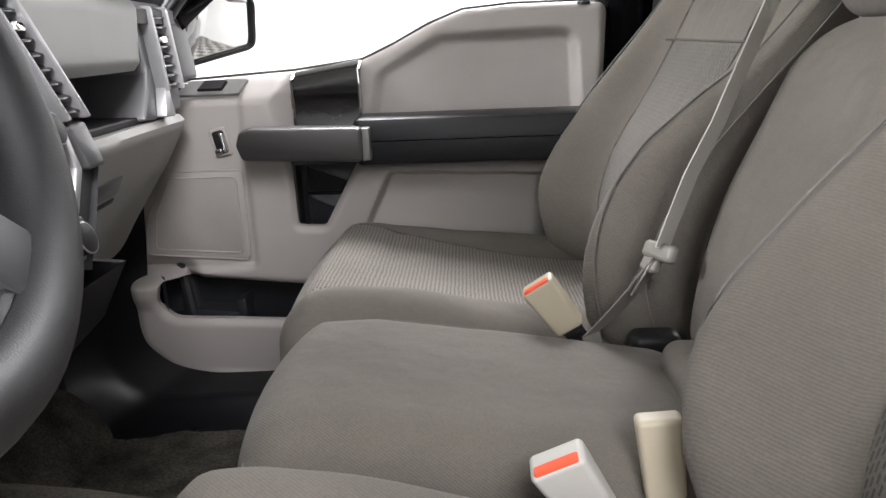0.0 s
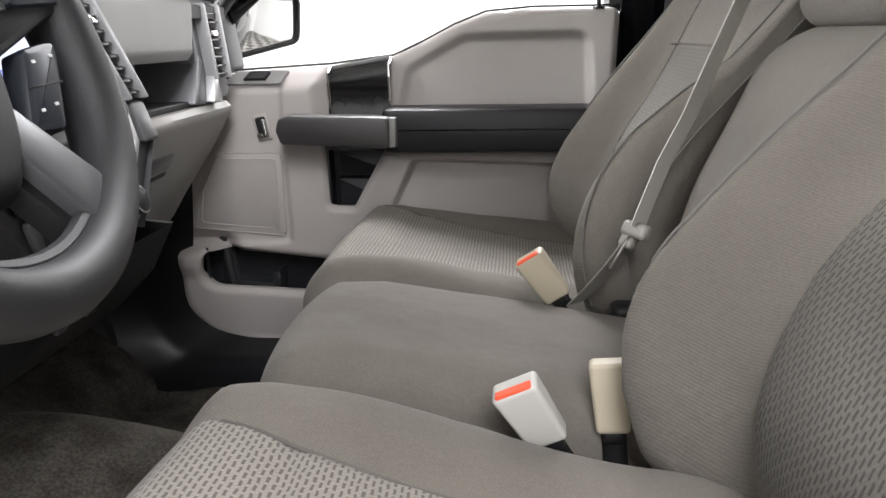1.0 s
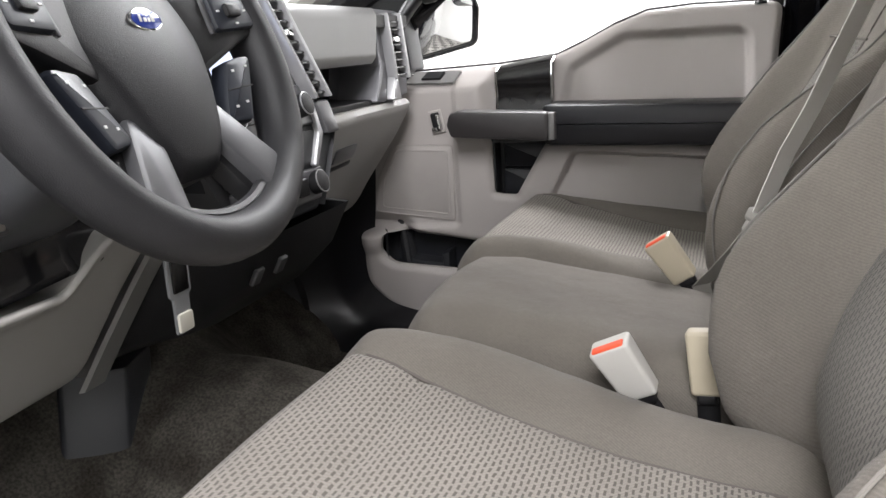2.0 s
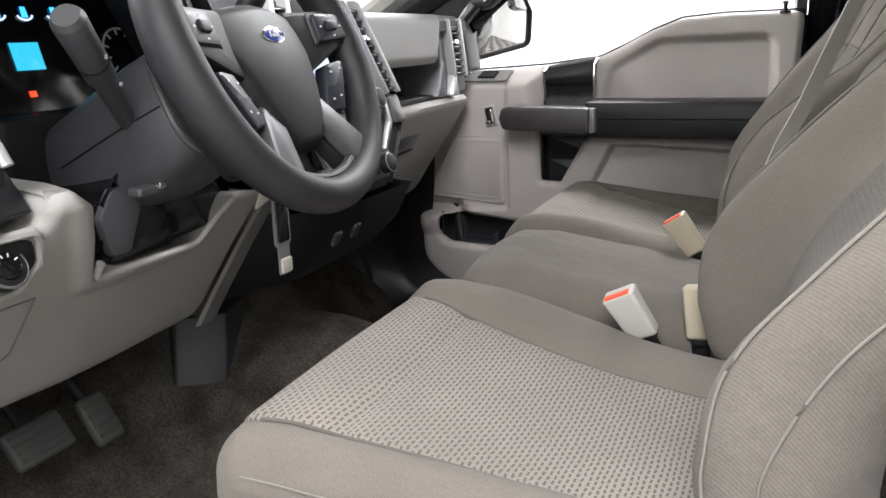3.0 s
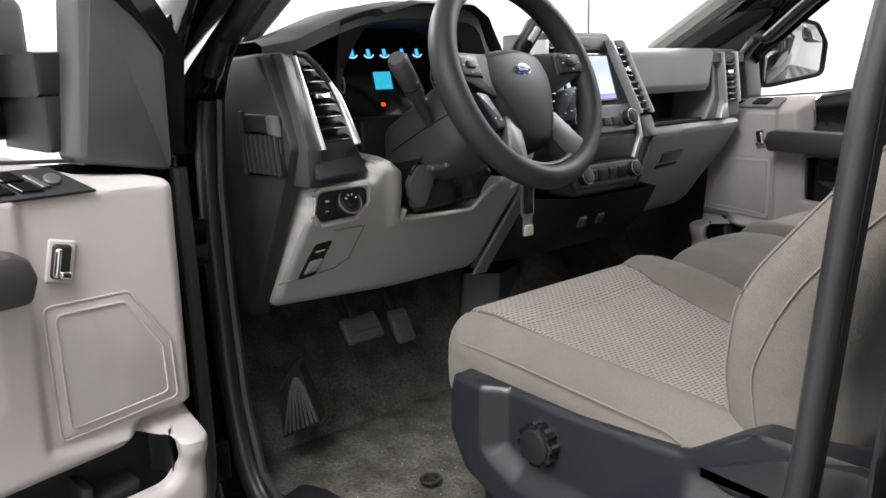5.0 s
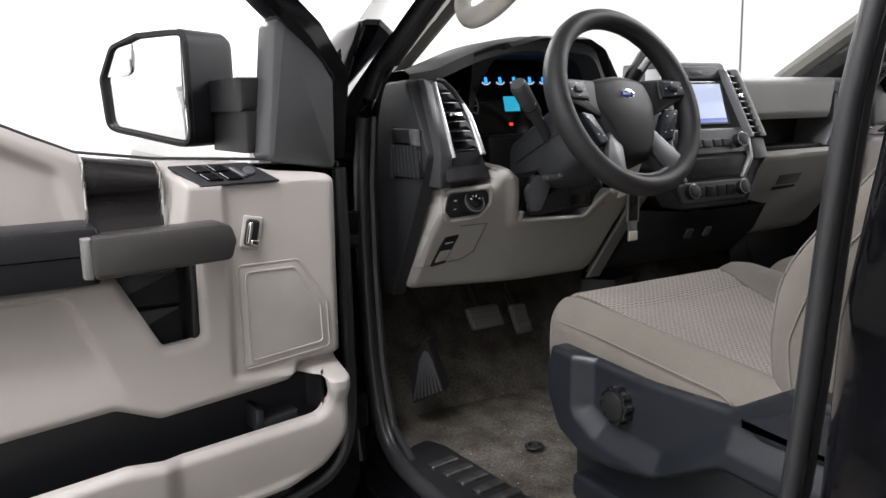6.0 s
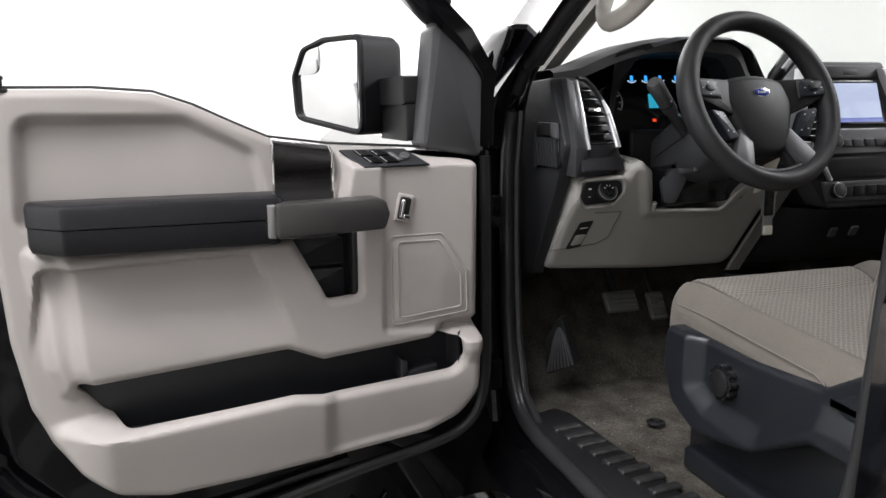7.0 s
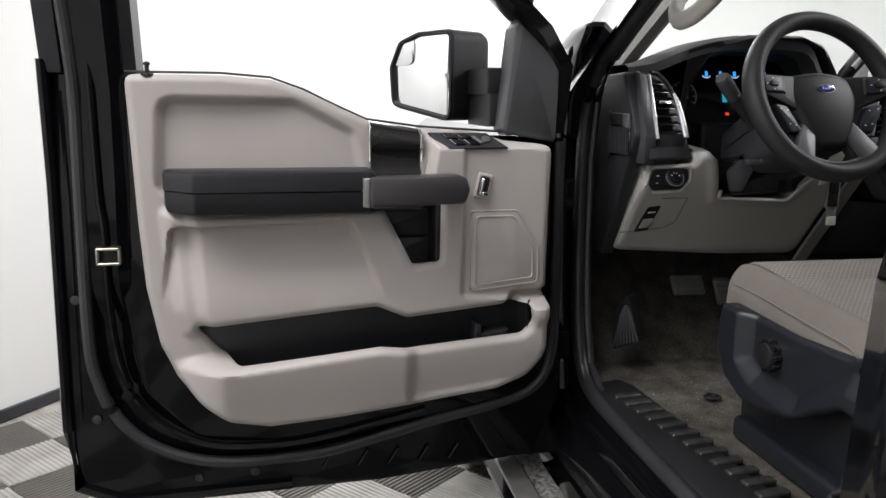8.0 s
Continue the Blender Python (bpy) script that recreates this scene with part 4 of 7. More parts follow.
    armrest = part("armrest", slab(fillet(rest, 0.014, 4), 1.113, 1.152, lambda a, b, c: L(a, c, b), 0.010), VINYL, door, "black grained vinyl armrest", 40)
    part("armrest_base", slab(fillet(inset(rest, 0.002), 0.014, 4), 1.1105, 1.067, lambda a, b, c: L(a, c, b), 0.012), VINYL, armrest, "lower half below the seam", 40)
    bar = part("pull_handle", pad([(0.340, 1.140), (0.164, 1.144), (0.147, 1.138), (0.140, 1.115), (0.149, 1.088), (0.340, 1.080)], 0.018, 0.072, 0.007, 0.012, True), HANDLEGREY, door, "dark grey satin pull handle")
    part("pull_cap", pad([(0.350, 1.138), (0.338, 1.1385), (0.338, 1.0815), (0.350, 1.083)], 0.022, 0.068, 0.004), STRIPGREY, bar, "paler satin grey end cap")
    part("pull_mount", pad([(0.185, 1.138), (0.152, 1.136), (0.152, 1.09), (0.185, 1.09)], -0.01, 0.03, 0.004, 0.006), DARK, bar)
    rows = [[L(s, z, v) for s in (0.224, 0.25, 0.275, 0.30, 0.326)] for z, v in ((1.238, -0.074), (1.237, -0.056), (1.228, -0.040), (1.212, -0.032), (1.196, -0.030), (1.187, -0.036), (1.170, -0.040), (1.150, -0.038), (1.10, -0.02), (1.07, 0.01))]
    rows = [[(p[0], p[1], p[2] + (p[0] - 0.275) * 0.16 * (1 if k < 4 else 0)) for p in row] for k, row in enumerate(rows)]
    part("bezel", sheet(rows), BEZELBLACK, door, "glossy black bezel with a stepped ledge", 50)
    for s in (0.222, 0.328):
        part("bright_strip", tube([L(s, z + (s - 0.275) * 0.16, v) for z, v in ((1.236, -0.060), (1.226, -0.034), (1.200, -0.026), (1.170, -0.030), (1.130, -0.03))], 0.0028, 8), CHROME, door, "thin chrome strip")

    # inside handle
    hm = Matrix.Rotation(radians(-12), 4, "Y")
    part("handle_surround", moved(rbox((0.031, 0.006, 0.052), 0.003, 2), Matrix.Translation(L(0.095, 1.114, -0.008)) @ hm), TRIM, door, "pale rim of the release recess")
    hb = part("inside_handle", moved(rbox((0.022, 0.010, 0.042), 0.005, 3), Matrix.Translation(L(0.095, 1.114, -0.006)) @ hm), DARK, door, "small door release in a dark recess")
    part("release_lever", joined(moved(rbox((0.008, 0.010, 0.036), 0.004, 3), Matrix.Translation(L(0.100, 1.114, -0.001)) @ hm), moved(rbox((0.014, 0.009, 0.009), 0.003, 3), Matrix.Translation(L(0.093, 1.098, -0.001)) @ hm)), CHROME, hb, "chrome release lever")

    # window switches on the sloping ledge
    def ledge(a, b, c):
        """a along the ledge, b across it (0 at the glass), c above it."""
        if side < 0:
            return L(a - 0.020 * b, 1.226 - 0.036 * b + c * 0.7, -0.046 + 0.040 * b + c * 0.7)
        return L(a - 0.036 * b, 1.221 - 0.030 * b + c * 0.8, -0.048 + 0.044 * b + c * 0.6)
    if side > 0:
        plate_ = part("switch_plate", slab(fillet([(0.206, 0.0), (0.082, 0.02), (0.078, 0.95), (0.205, 1.0)], 0.005, 3), -0.002, 0.002, ledge, 0.0015), CHARCOAL, door, "dark grey window switch panel")
        for a in (0.185, 0.155):
            for b in (0.28, 0.68):
                part("window_switch", slab(fillet([(a, b - 0.15), (a - 0.024, b - 0.15), (a - 0.024, b + 0.15), (a, b + 0.15)], 0.004, 3), 0.001, 0.006, ledge, 0.002), GLOSSBLACK, plate_)
        part("mirror_dial", moved(disc(0.010, 0.006, 18), Matrix.Translation(ledge(0.105, 0.5, 0.001)) @ Matrix.Rotation(radians(-35), 4, "X")), GREYMETAL, plate_, "dark satin mirror dial")
        part("lock_switch", slab([(0.128, 0.3), (0.118, 0.3), (0.118, 0.75), (0.128, 0.75)], 0.001, 0.006, ledge, 0.002), GREYMETAL, plate_)
    else:
        plate_ = part("switch_plate", slab(fillet([(0.150, 0.18), (0.060, 0.18), (0.052, 0.85), (0.150, 0.85)], 0.03, 5), 0.000, 0.006, ledge, 0.002), STRIPGREY, door, "grey window switch bezel")
        part("window_switch", slab(fillet([(0.118, 0.32), (0.084, 0.32), (0.084, 0.70), (0.118, 0.70)], 0.006, 3), 0.005, 0.013, ledge, 0.003), DARK, plate_)

    # lock pin
    pin = part("lock_pin", joined(moved(disc(0.0045, 0.026, 12), Matrix.Translation(L(0.754, 1.331, -0.066))), moved(disc(0.0065, 0.006, 12), Matrix.Translation(L(0.754, 1.350, -0.066)))), DARK, door, "black lock pin")
    part("pin_collar", moved(disc(0.012, 0.005, 16), Matrix.Translation(L(0.754, 1.330, -0.066))), DARK, pin)

    # outside mirror: glass faces back and inwards
    ax, ay = Vector((0.60, -0.80 * side, 0)), Vector((0.80, 0.60 * side, 0))
    base = Vector((0.108 if side > 0 else -0.052, -0.285 * side, 0))

    def M(a, b, c):
        return tuple(base + ax * a + ay * c + Vector((0, 0, b)))
    head = fillet([(-0.012, 1.235), (0.19, 1.272), (0.198, 1.37), (0.165, 1.432), (0.10, 1.452), (-0.012, 1.455)], [0.03, 0.03, 0.03, 0.03, 0.02, 0.03], 4)
    big = slab(head, 0.002, -0.15, M, 0.036)
    mir = part("outside_mirror", big, CHARCOAL, door, "large black outside mirror")
    rim = inset(head, 0.012)
    part("mirror_glass", slab(rim, -0.004, 0.003, M, 0.002), MIRROR, mir, "clear mirror glass")
    k = len(head)
    bm = bmesh.new()
    r0 = [bm.verts.new(M(a, b, 0.0)) for a, b in head]
    r1 = [bm.verts.new(M(a, b, 0.010)) for a, b in inset(head, 0.003)]
    r2 = [bm.verts.new(M(a, b, 0.010)) for a, b in inset(head, 0.009)]
    r3 = [bm.verts.new(M(a, b, 0.0)) for a, b in inset(head, 0.012)]
    for p, q in ((r0, r1), (r1, r2), (r2, r3)):
        for i in range(k):
            bm.faces.new((p[i], p[(i + 1) % k], q[(i + 1) % k], q[i]))
    part("mirror_rim", bm, DARK, mir)
    part("spot_mirror", slab(fillet([(0.112, 1.372), (0.178, 1.372), (0.176, 1.385), (0.150, 1.425), (0.112, 1.432)], [0.03, 0.004, 0.004, 0.01, 0.004], 4), 0.003, 0.006, M, 0.002), material("convex_spot_glass_" + name, (0.80, 0.81, 0.82), 0.10, metal=1.0, vary=0.0), mir, "small convex spot mirror")
    back = 0.0 if side > 0 else -0.13

    def A(a, b, c):
        return (a + back, c * side, b)
    part("mirror_arm", joined(slab([(0.062, 1.36), (-0.03, 1.36), (-0.03, 1.303), (0.062, 1.303)], -0.33, -0.12, A, 0.008), slab([(0.056, 1.306), (-0.03, 1.306), (-0.03, 1.232), (0.056, 1.232)], -0.32, -0.12, A, 0.008)), DARK, mir)

    # latch, hinges, buttons on the edge
    latch = part("latch", joined(*[moved(rbox(q, 0.003, 2), Matrix.Translation(L(0.846 + ds, 0.978 + dz, -0.064))) for q, ds, dz in (((0.044, 0.026, 0.006), 0, 0.015), ((0.044, 0.026, 0.006), 0, -0.015), ((0.006, 0.026, 0.036), 0.020, 0), ((0.006, 0.018, 0.036), -0.020, 0))]), BRASS, door, "yellow zinc door latch frame")
    part("latch_mouth", moved(rbox((0.036, 0.012, 0.026), 0.003, 1), Matrix.Translation(L(0.846, 0.978, -0.070))), DARK, latch)
    for dz in (0.052, -0.046):
        part("latch_bolt", moved(disc(0.005, 0.004, 12), Matrix.Translation(L(0.868, 0.978 + dz, -0.085)) @ Matrix.Rotation(radians(-90 * side), 4, "X")), METAL, latch)
    for z in (0.72, 1.08):
        part("hinge", box(-0.155, -0.105, *sorted((-0.20 * side, -0.13 * side)), z - 0.035, z + 0.035, 0.006), PAINT, door)
    for s, z in ((0.90, 0.62), (0.58, 0.475), (0.70, 0.47), (0.925, 0.88), (0.90, 1.16)):
        part("plug", moved(disc(0.010, 0.004, 14), Matrix.Translation(L(s, z, -0.105)) @ Matrix.Rotation(radians(-90 * side), 4, "X")), RUBBER, door)
    # raised strokes stand in for the floor tiles' reflections in the black paint
    for s0 in (0.12, 0.19, 0.26, 0.33, 0.41):
        part("reflection_stroke", tube([L(s0, 0.505, -0.102), L(s0 + 0.022, 0.47, -0.102)], 0.004, 8), PAINT, door)
    if side > 0:
        part("sticker", pad([(0.876, 1.19), (0.886, 1.19), (0.886, 1.10), (0.876, 1.10)], -0.105, -0.1025, 0.0008), WHITESTICKER, door, "narrow white sticker")
    return door


DOOR_TURN = math.degrees(math.atan2(-1.0, 0.03))
truck_door("driver_door", "open truck door with grey-beige trim and black armrest", pose(-0.12, -1.0045, 0, 0, 0, DOOR_TURN), 1)
truck_door("passenger_door", "closed truck door with grey-beige trim and black armrest", pose(-0.316, 0.745, 0), -1)

# ---- dashboard ----
WHITELIT = emitter("lit_white_gauge", (0.55, 0.72, 0.95), 0.8)
PODGREY = material("satin_grey_pod_paint", (0.16, 0.16, 0.17), 0.38, metal=0.2, vary=0.05)
GLOVEGREY = material("mid_grey_glove_box_plastic", (0.275, 0.268, 0.255), 0.5, grain=0.25, grain_scale=900, vary=0.04)
DASHFACE = material("mid_grey_dash_face", (0.235, 0.235, 0.232), 0.45, grain=0.25, grain_scale=700, vary=0.04)
dash = thing("dashboard", "dark grey dashboard with pale grey lower panels and silver vent frames", "dashboard", (-0.4, 0, 0.62))


def top_profile(y):
    """The dash top from the windscreen to its near edge, at y."""
    rise = lerp(y, (-0.80, -0.757, -0.679, -0.627, -0.580, -0.535, -0.479, -0.396, -0.318, -0.290, -0.272, -0.244, -0.20), (0.012, 0.018, 0.030, 0.052, 0.070, 0.082, 0.089, 0.089, 0.084, 0.072, 0.049, 0.011, 0.0))
    hood = rise / 0.089
    near = -0.275 + 0.03 * float(hood)
    z = 1.352
    return [(-0.80, z - 0.05), (-0.62, z - 0.005 + rise * 0.25), (-0.48, z + rise * 0.7), (-0.38, z + rise * 0.98), (near - 0.02, z + rise), (near, z + rise - 0.008), (near, z + rise - 0.030), (near - 0.06, z + rise - 0.034)]


part("dash_top", sheet([[(x, y, z) for x, z in top_profile(y)] for y in [float(v) for v in np.linspace(-0.735, 0.735, 99)]]), DASHTOP, dash, "dark grey grained dash top", 40)
part("dash_core", box(-0.84, -0.43, -0.73, 0.73, 1.02, 1.335, 0.02), DARK, dash)

# instrument cluster in its deep hood
YC = -0.395
hoodline = [(YC - 0.205, 1.20), (YC - 0.185, 1.33), (YC - 0.135, 1.415), (YC - 0.06, 1.437), (YC + 0.06, 1.437), (YC + 0.135, 1.415), (YC + 0.185, 1.33), (YC + 0.205, 1.20)]
hl = fillet(hoodline, [0, 0.05, 0.05, 0.03, 0.03, 0.05, 0.05, 0], 5)
edge_row = [(top_profile(YC + (y - YC) * 1.10)[5][0] + 0.004, YC + (y - YC) * 1.10, max(z + 0.004, top_profile(YC + (y - YC) * 1.10)[5][1] - 0.002) if z > 1.25 else z) for y, z in hl]
part("cluster_hood", sheet([edge_row, [(-0.205 - 0.10 * abs((y - YC) / 0.2) ** 2, y + (y - YC) * 0.03, z - 0.003) for y, z in hl], [(-0.212 - 0.10 * abs((y - YC) / 0.2) ** 2, y, z) for y, z in hl], [(-0.30, YC + (y - YC) * 0.93, 1.2 + (z - 1.2) * 0.93) for y, z in hl], [(-0.40, YC + (y - YC) * 0.88, 1.2 + (z - 1.2) * 0.86) for y, z in hl]]), CHARCOAL, dash, "dark hood round the gauges", 50)


def C(y, z, c):
    return (-0.395 - (z - 1.30) * 0.25 + c, y, z)


cluster = part("gauge_panel", slab(fillet([(YC - 0.19, 1.20), (YC - 0.175, 1.33), (YC - 0.11, 1.42), (YC + 0.11, 1.42), (YC + 0.175, 1.33), (YC + 0.19, 1.20)], 0.03, 4), -0.01, 0.0, C, 0.002), GLOSSBLACK, dash, "glossy black gauge panel with blue lit dials")
part("info_display", slab([(-0.430, 1.290), (-0.390, 1.290), (-0.390, 1.323), (-0.430, 1.323)], 0.001, 0.004, C, 0.001), CYAN, cluster, "cyan lit information display")
for gy in (-0.470, -0.432, -0.394, -0.350, -0.312):
    small = part("small_gauge", tube([C(gy + 0.011 * math.cos(a), 1.357 - 0.007 * math.sin(a), 0.002) for a in np.linspace(0.25, math.pi - 0.25, 9)], 0.0013, 6), WHITELIT, cluster, "small lit gauge arc")
    part("gauge_needle", slab([(gy - 0.004, 1.353), (gy + 0.004, 1.353), (gy + 0.003, 1.366), (gy - 0.003, 1.366)], 0.001, 0.003, C, 0.0005), BLUE, small, "blue lit symbol")
for gy, r in ((-0.535, 0.034), (-0.255, 0.034)):
    ringpts = [Vector(C(gy + r * math.cos(a), 1.305 + r * math.sin(a), 0.003)) for a in np.linspace(-0.6, 3.9, 22)]
    dial = part("round_dial", tube(ringpts, 0.0016, 6), WHITEMARK, cluster, "dark round dial with pale marks")
    for k in range(9):
        a = -0.6 + 4.5 * k / 8
        part("dial_mark", tube([C(gy + r * 0.92 * math.cos(a), 1.305 + r * 0.92 * math.sin(a), 0.003), C(gy + r * 0.74 * math.cos(a), 1.305 + r * 0.74 * math.sin(a), 0.003)], 0.0014, 5), REDLIT if k > 6 and gy < -0.5 else WHITEMARK, dial)
part("telltale", slab([(-0.424, 1.258), (-0.415, 1.258), (-0.415, 1.265), (-0.424, 1.265)], 0.001, 0.003, C, 0.0005), REDLIT, cluster, "small red telltale")


# pale lower panel round the column: it slopes away below
def knee_x(z):
    return lerp(z, (0.90, 0.94, 1.025, 1.122, 1.165, 1.20), (-0.33, -0.301, -0.248, -0.178, -0.152, -0.150))


def K(y, z, c):
    return (knee_x(z) + c - 0.10 * max(0.0, (y + 0.50)) - 0.30 * max(0.0, -0.60 - y) * float(smooth((z - 1.09) / 0.07)), y, z)


KNEE = fillet([(-0.730, 0.938), (-0.712, 1.150), (-0.612, 1.154), (-0.604, 1.180), (-0.588, 1.184), (-0.561, 1.161), (-0.523, 1.074), (-0.335, 1.064), (-0.314, 1.102), (-0.292, 1.122), (-0.192, 1.105), (-0.222, 0.908), (-0.42, 0.915)],
              [0.012, 0.012, 0.008, 0.006, 0.01, 0.014, 0.012, 0.02, 0.02, 0.02, 0.01, 0.03, 0.02], 4)
NOTCH = fillet([(-0.605, 1.20), (-0.540, 1.058), (-0.325, 1.050), (-0.28, 1.108), (-0.26, 1.22)], 0.02, 4)
part("knee_panel", relief(KNEE, [(NOTCH, 0.008, 0.016)], K, 0.005, 0.012, 0.10), DASHGREY, dash, "pale grey moulded knee panel", 40)
part("knee_top", sheet([[(x, y, z) for x, z in ((-0.160, 1.160), (-0.168, 1.180), (-0.20, 1.186), (-0.34, 1.195))] for y in (-0.606, -0.595, -0.585, -0.574)]), DASHGREY, dash, "", 60)
part("opening_lip", tube([K(y, z, 0.006) for y, z in fillet([(-0.527, 1.090), (-0.523, 1.070), (-0.335, 1.060), (-0.314, 1.098), (-0.296, 1.117)], [0, 0.01, 0.02, 0.02, 0], 4)], 0.0048, 8), DASHGREY, dash, "raised rolled lip round the column opening", 60)
part("column_recess", joined(box(-0.40, -0.335, -0.51, -0.22, 0.98, 1.24, 0.01), box(-0.40, -0.25, -0.574, -0.566, 1.06, 1.185, 0.002)), DARK, dash)
part("knee_edge_strip", sheet([[tuple(Vector(K(y, z, 0.003)) + Vector((dx, dy, 0))) for dx, dy in ((0, -0.006), (0.006, -0.002), (0.006, 0.032), (-0.05, 0.036))] for y, z in ((-0.189, 1.115), (-0.196, 1.02), (-0.208, 0.95), (-0.219, 0.890))]), STRIPGREY, dash, "satin grey edge strip", 50)
part("console_foot", slab(fillet([(-0.432, -0.060), (-0.502, -0.124), (-0.60, -0.03), (-0.60, 0.06), (-0.462, 0.03)], [0.008, 0.01, 0.01, 0.01, 0.01], 3), 0.62, 0.848, lambda a, b, c: (a, b - (0.84 - c) * 0.13, c), 0.004), material("blue_grey_console_plastic", (0.034, 0.036, 0.041), 0.42, grain=0.4, grain_scale=700, vary=0.1), dash, "blue-grey plastic foot of the console")

# headlight switch and brake release
hs = part("headlight_switch", slab(fillet([(-0.7044, 1.1073), (-0.698, 1.1401), (-0.6236, 1.1442), (-0.6156, 1.118), (-0.626, 1.095), (-0.6916, 1.0918)], 0.012, 3), -0.002, 0.004, K, 0.002), DARK, dash, "black headlight switch panel")
part("switch_rim", tube([K(y, z, 0.002) for y, z in fillet(inset([(-0.7044, 1.1073), (-0.698, 1.1401), (-0.6236, 1.1442), (-0.6156, 1.118), (-0.626, 1.095), (-0.6916, 1.0918)], -0.006), 0.014, 4)], 0.0045, 6, close=True), DASHGREY, hs)
kt = Matrix.Translation(K(-0.652, 1.118, 0.004)) @ Matrix.Rotation(radians(62), 4, "Y")
knob = part("switch_dial", moved(disc(0.0205, 0.013, 32, 0.003), kt), DARK, hs, "round light dial")
part("dial_ring", moved(tube([(0.0200 * math.cos(a), 0.0200 * math.sin(a), 0.011) for a in np.linspace(0, 2 * math.pi, 32, endpoint=False)], 0.0018, 8, close=True), kt), GREYMETAL, knob, "dark satin ring")
part("dial_cap", moved(disc(0.0135, 0.016, 28, 0.003), kt), GLOSSBLACK, knob)
for a in (0.4, 1.2, 1.9, 2.7):
    part("dial_mark", moved(rbox((0.004, 0.0016, 0.001), 0.0004, 1), kt @ Matrix.Rotation(a + 1.57, 4, "Z") @ Matrix.Translation((0.010, 0, 0.0162))), WHITEMARK, knob)
for dz in (1.128, 1.112):
    part("switch_mark", slab([(-0.690, dz), (-0.684, dz), (-0.684, dz - 0.003), (-0.690, dz - 0.003)], 0.004, 0.0048, K, 0.0003), WHITEMARK, hs)
part("fuse_cover", tube([K(y, z, 0.001) for y, z in ((-0.735, 0.985), (-0.630, 0.995), (-0.605, 1.010), (-0.598, 1.072), (-0.66, 1.072))], 0.0012, 6), material("panel_gap", (0.16, 0.155, 0.145), 0.7), dash)
br = part("brake_release", slab(fillet([(-0.686, 1.050), (-0.655, 1.054), (-0.667, 0.990), (-0.700, 0.985)], 0.004, 3), -0.002, 0.003, K, 0.001), DARK, dash, "brake release handle in a recess")
part("release_grip", slab(fillet([(-0.688, 1.020), (-0.662, 1.022), (-0.668, 0.998), (-0.693, 0.994)], 0.004, 3), 0.002, 0.0055, K, 0.002), DASHGREY, br, "pale grey release scoop")
part("release_mark", slab([(-0.682, 1.038), (-0.664, 1.039), (-0.665, 1.035), (-0.683, 1.034)], 0.003, 0.0038, K, 0.0003), WHITEMARK, br)


# vents
def air_vent(parent, place, y0, y1, z0, z1, skew, blades, c0, frame_mat=STRIPSILVER, wide=(0.009, 0.011)):
    """A tall vent: dark box, tilted blades, a chrome tab, two bright edge strips. skew shifts y with height."""
    def sk(y, z):
        return y + skew * (z - z0)
    v = part("air_vent", slab([(sk(y0, z0), z0), (sk(y1, z0), z0), (sk(y1, z1), z1), (sk(y0, z1), z1)], c0 - 0.004, c0 + 0.002, place, 0.001), GLOSSBLACK, parent, "black air vent with silver side strips")
    for k in range(blades):
        z = z0 + (z1 - z0) * (k + 0.5) / blades
        part("blade", slab([(sk(y0, z), z - 0.0015), (sk(y1, z), z - 0.0015), (sk(y1, z), z + 0.0015), (sk(y0, z), z + 0.0015)], c0 + 0.001, c0 + 0.017, lambda a, b, c: place(a, b - (c - c0) * 0.35, c), 0.0008), GLOSSBLACK, v)
    zm = z0 + (z1 - z0) * 0.60
    w = (y1 - y0)
    part("vent_tab", slab(fillet([(sk(y0, zm) + w * 0.2, zm - 0.004), (sk(y0, zm) + w * 0.62, zm - 0.004), (sk(y0, zm) + w * 0.62, zm + 0.006), (sk(y0, zm) + w * 0.2, zm + 0.006)], 0.003, 3), c0 + 0.006, c0 + 0.022, place, 0.002), CHROME, v)
    for ya, yb in ((y0 - wide[0], y0), (y1, y1 + wide[1])):
        part("side_strip", slab([(sk(ya, z0), z0 - 0.006), (sk(yb, z0), z0 - 0.006), (sk(yb, z1), z1 + 0.004), (sk(ya, z1), z1 + 0.004)], c0 - 0.02, c0 + 0.022, place, 0.004), frame_mat, v, "satin silver strip")
    return v


def VL(y, z, c):
    return (-0.160 - (z - 1.216) * 0.52 - 0.28 * (y + 0.705) + c, y, z)




def CH(y, z, c):
    return (-0.166 - (1.216 - z) * 0.14 - 0.28 * (y + 0.705) + 0.006 + c, y, z)


part("left_vent_pod", slab(fillet([(-0.722, 1.165), (-0.610, 1.165), (-0.618, 1.215), (-0.632, 1.30), (-0.668, 1.352), (-0.722, 1.356)], [0.004, 0.004, 0.01, 0.03, 0.02, 0.006], 4), -0.16, -0.016, VL, 0.004), CHARCOAL, dash, "charcoal vent housing")
part("vent_chin", slab(fillet([(-0.706, 1.152), (-0.630, 1.157), (-0.624, 1.219), (-0.704, 1.219)], 0.004, 3), -0.08, 0.0, CH, 0.005), CHARCOAL, dash, "charcoal chin below the vent")
FACET = material("dark_satin_facet_paint", (0.055, 0.056, 0.060), 0.40, metal=0.2, vary=0.06)
part("pod_side", joined(slab(fillet([(-0.738, 1.212), (-0.708, 1.212), (-0.705, 1.345), (-0.728, 1.356)], 0.003, 3), -0.05, 0.001, VL, 0.003), slab(fillet([(-0.734, 1.154), (-0.706, 1.154), (-0.706, 1.217), (-0.738, 1.217)], 0.003, 3), -0.08, 0.002, CH, 0.003)), FACET, dash, "dark satin facet beside the vent")
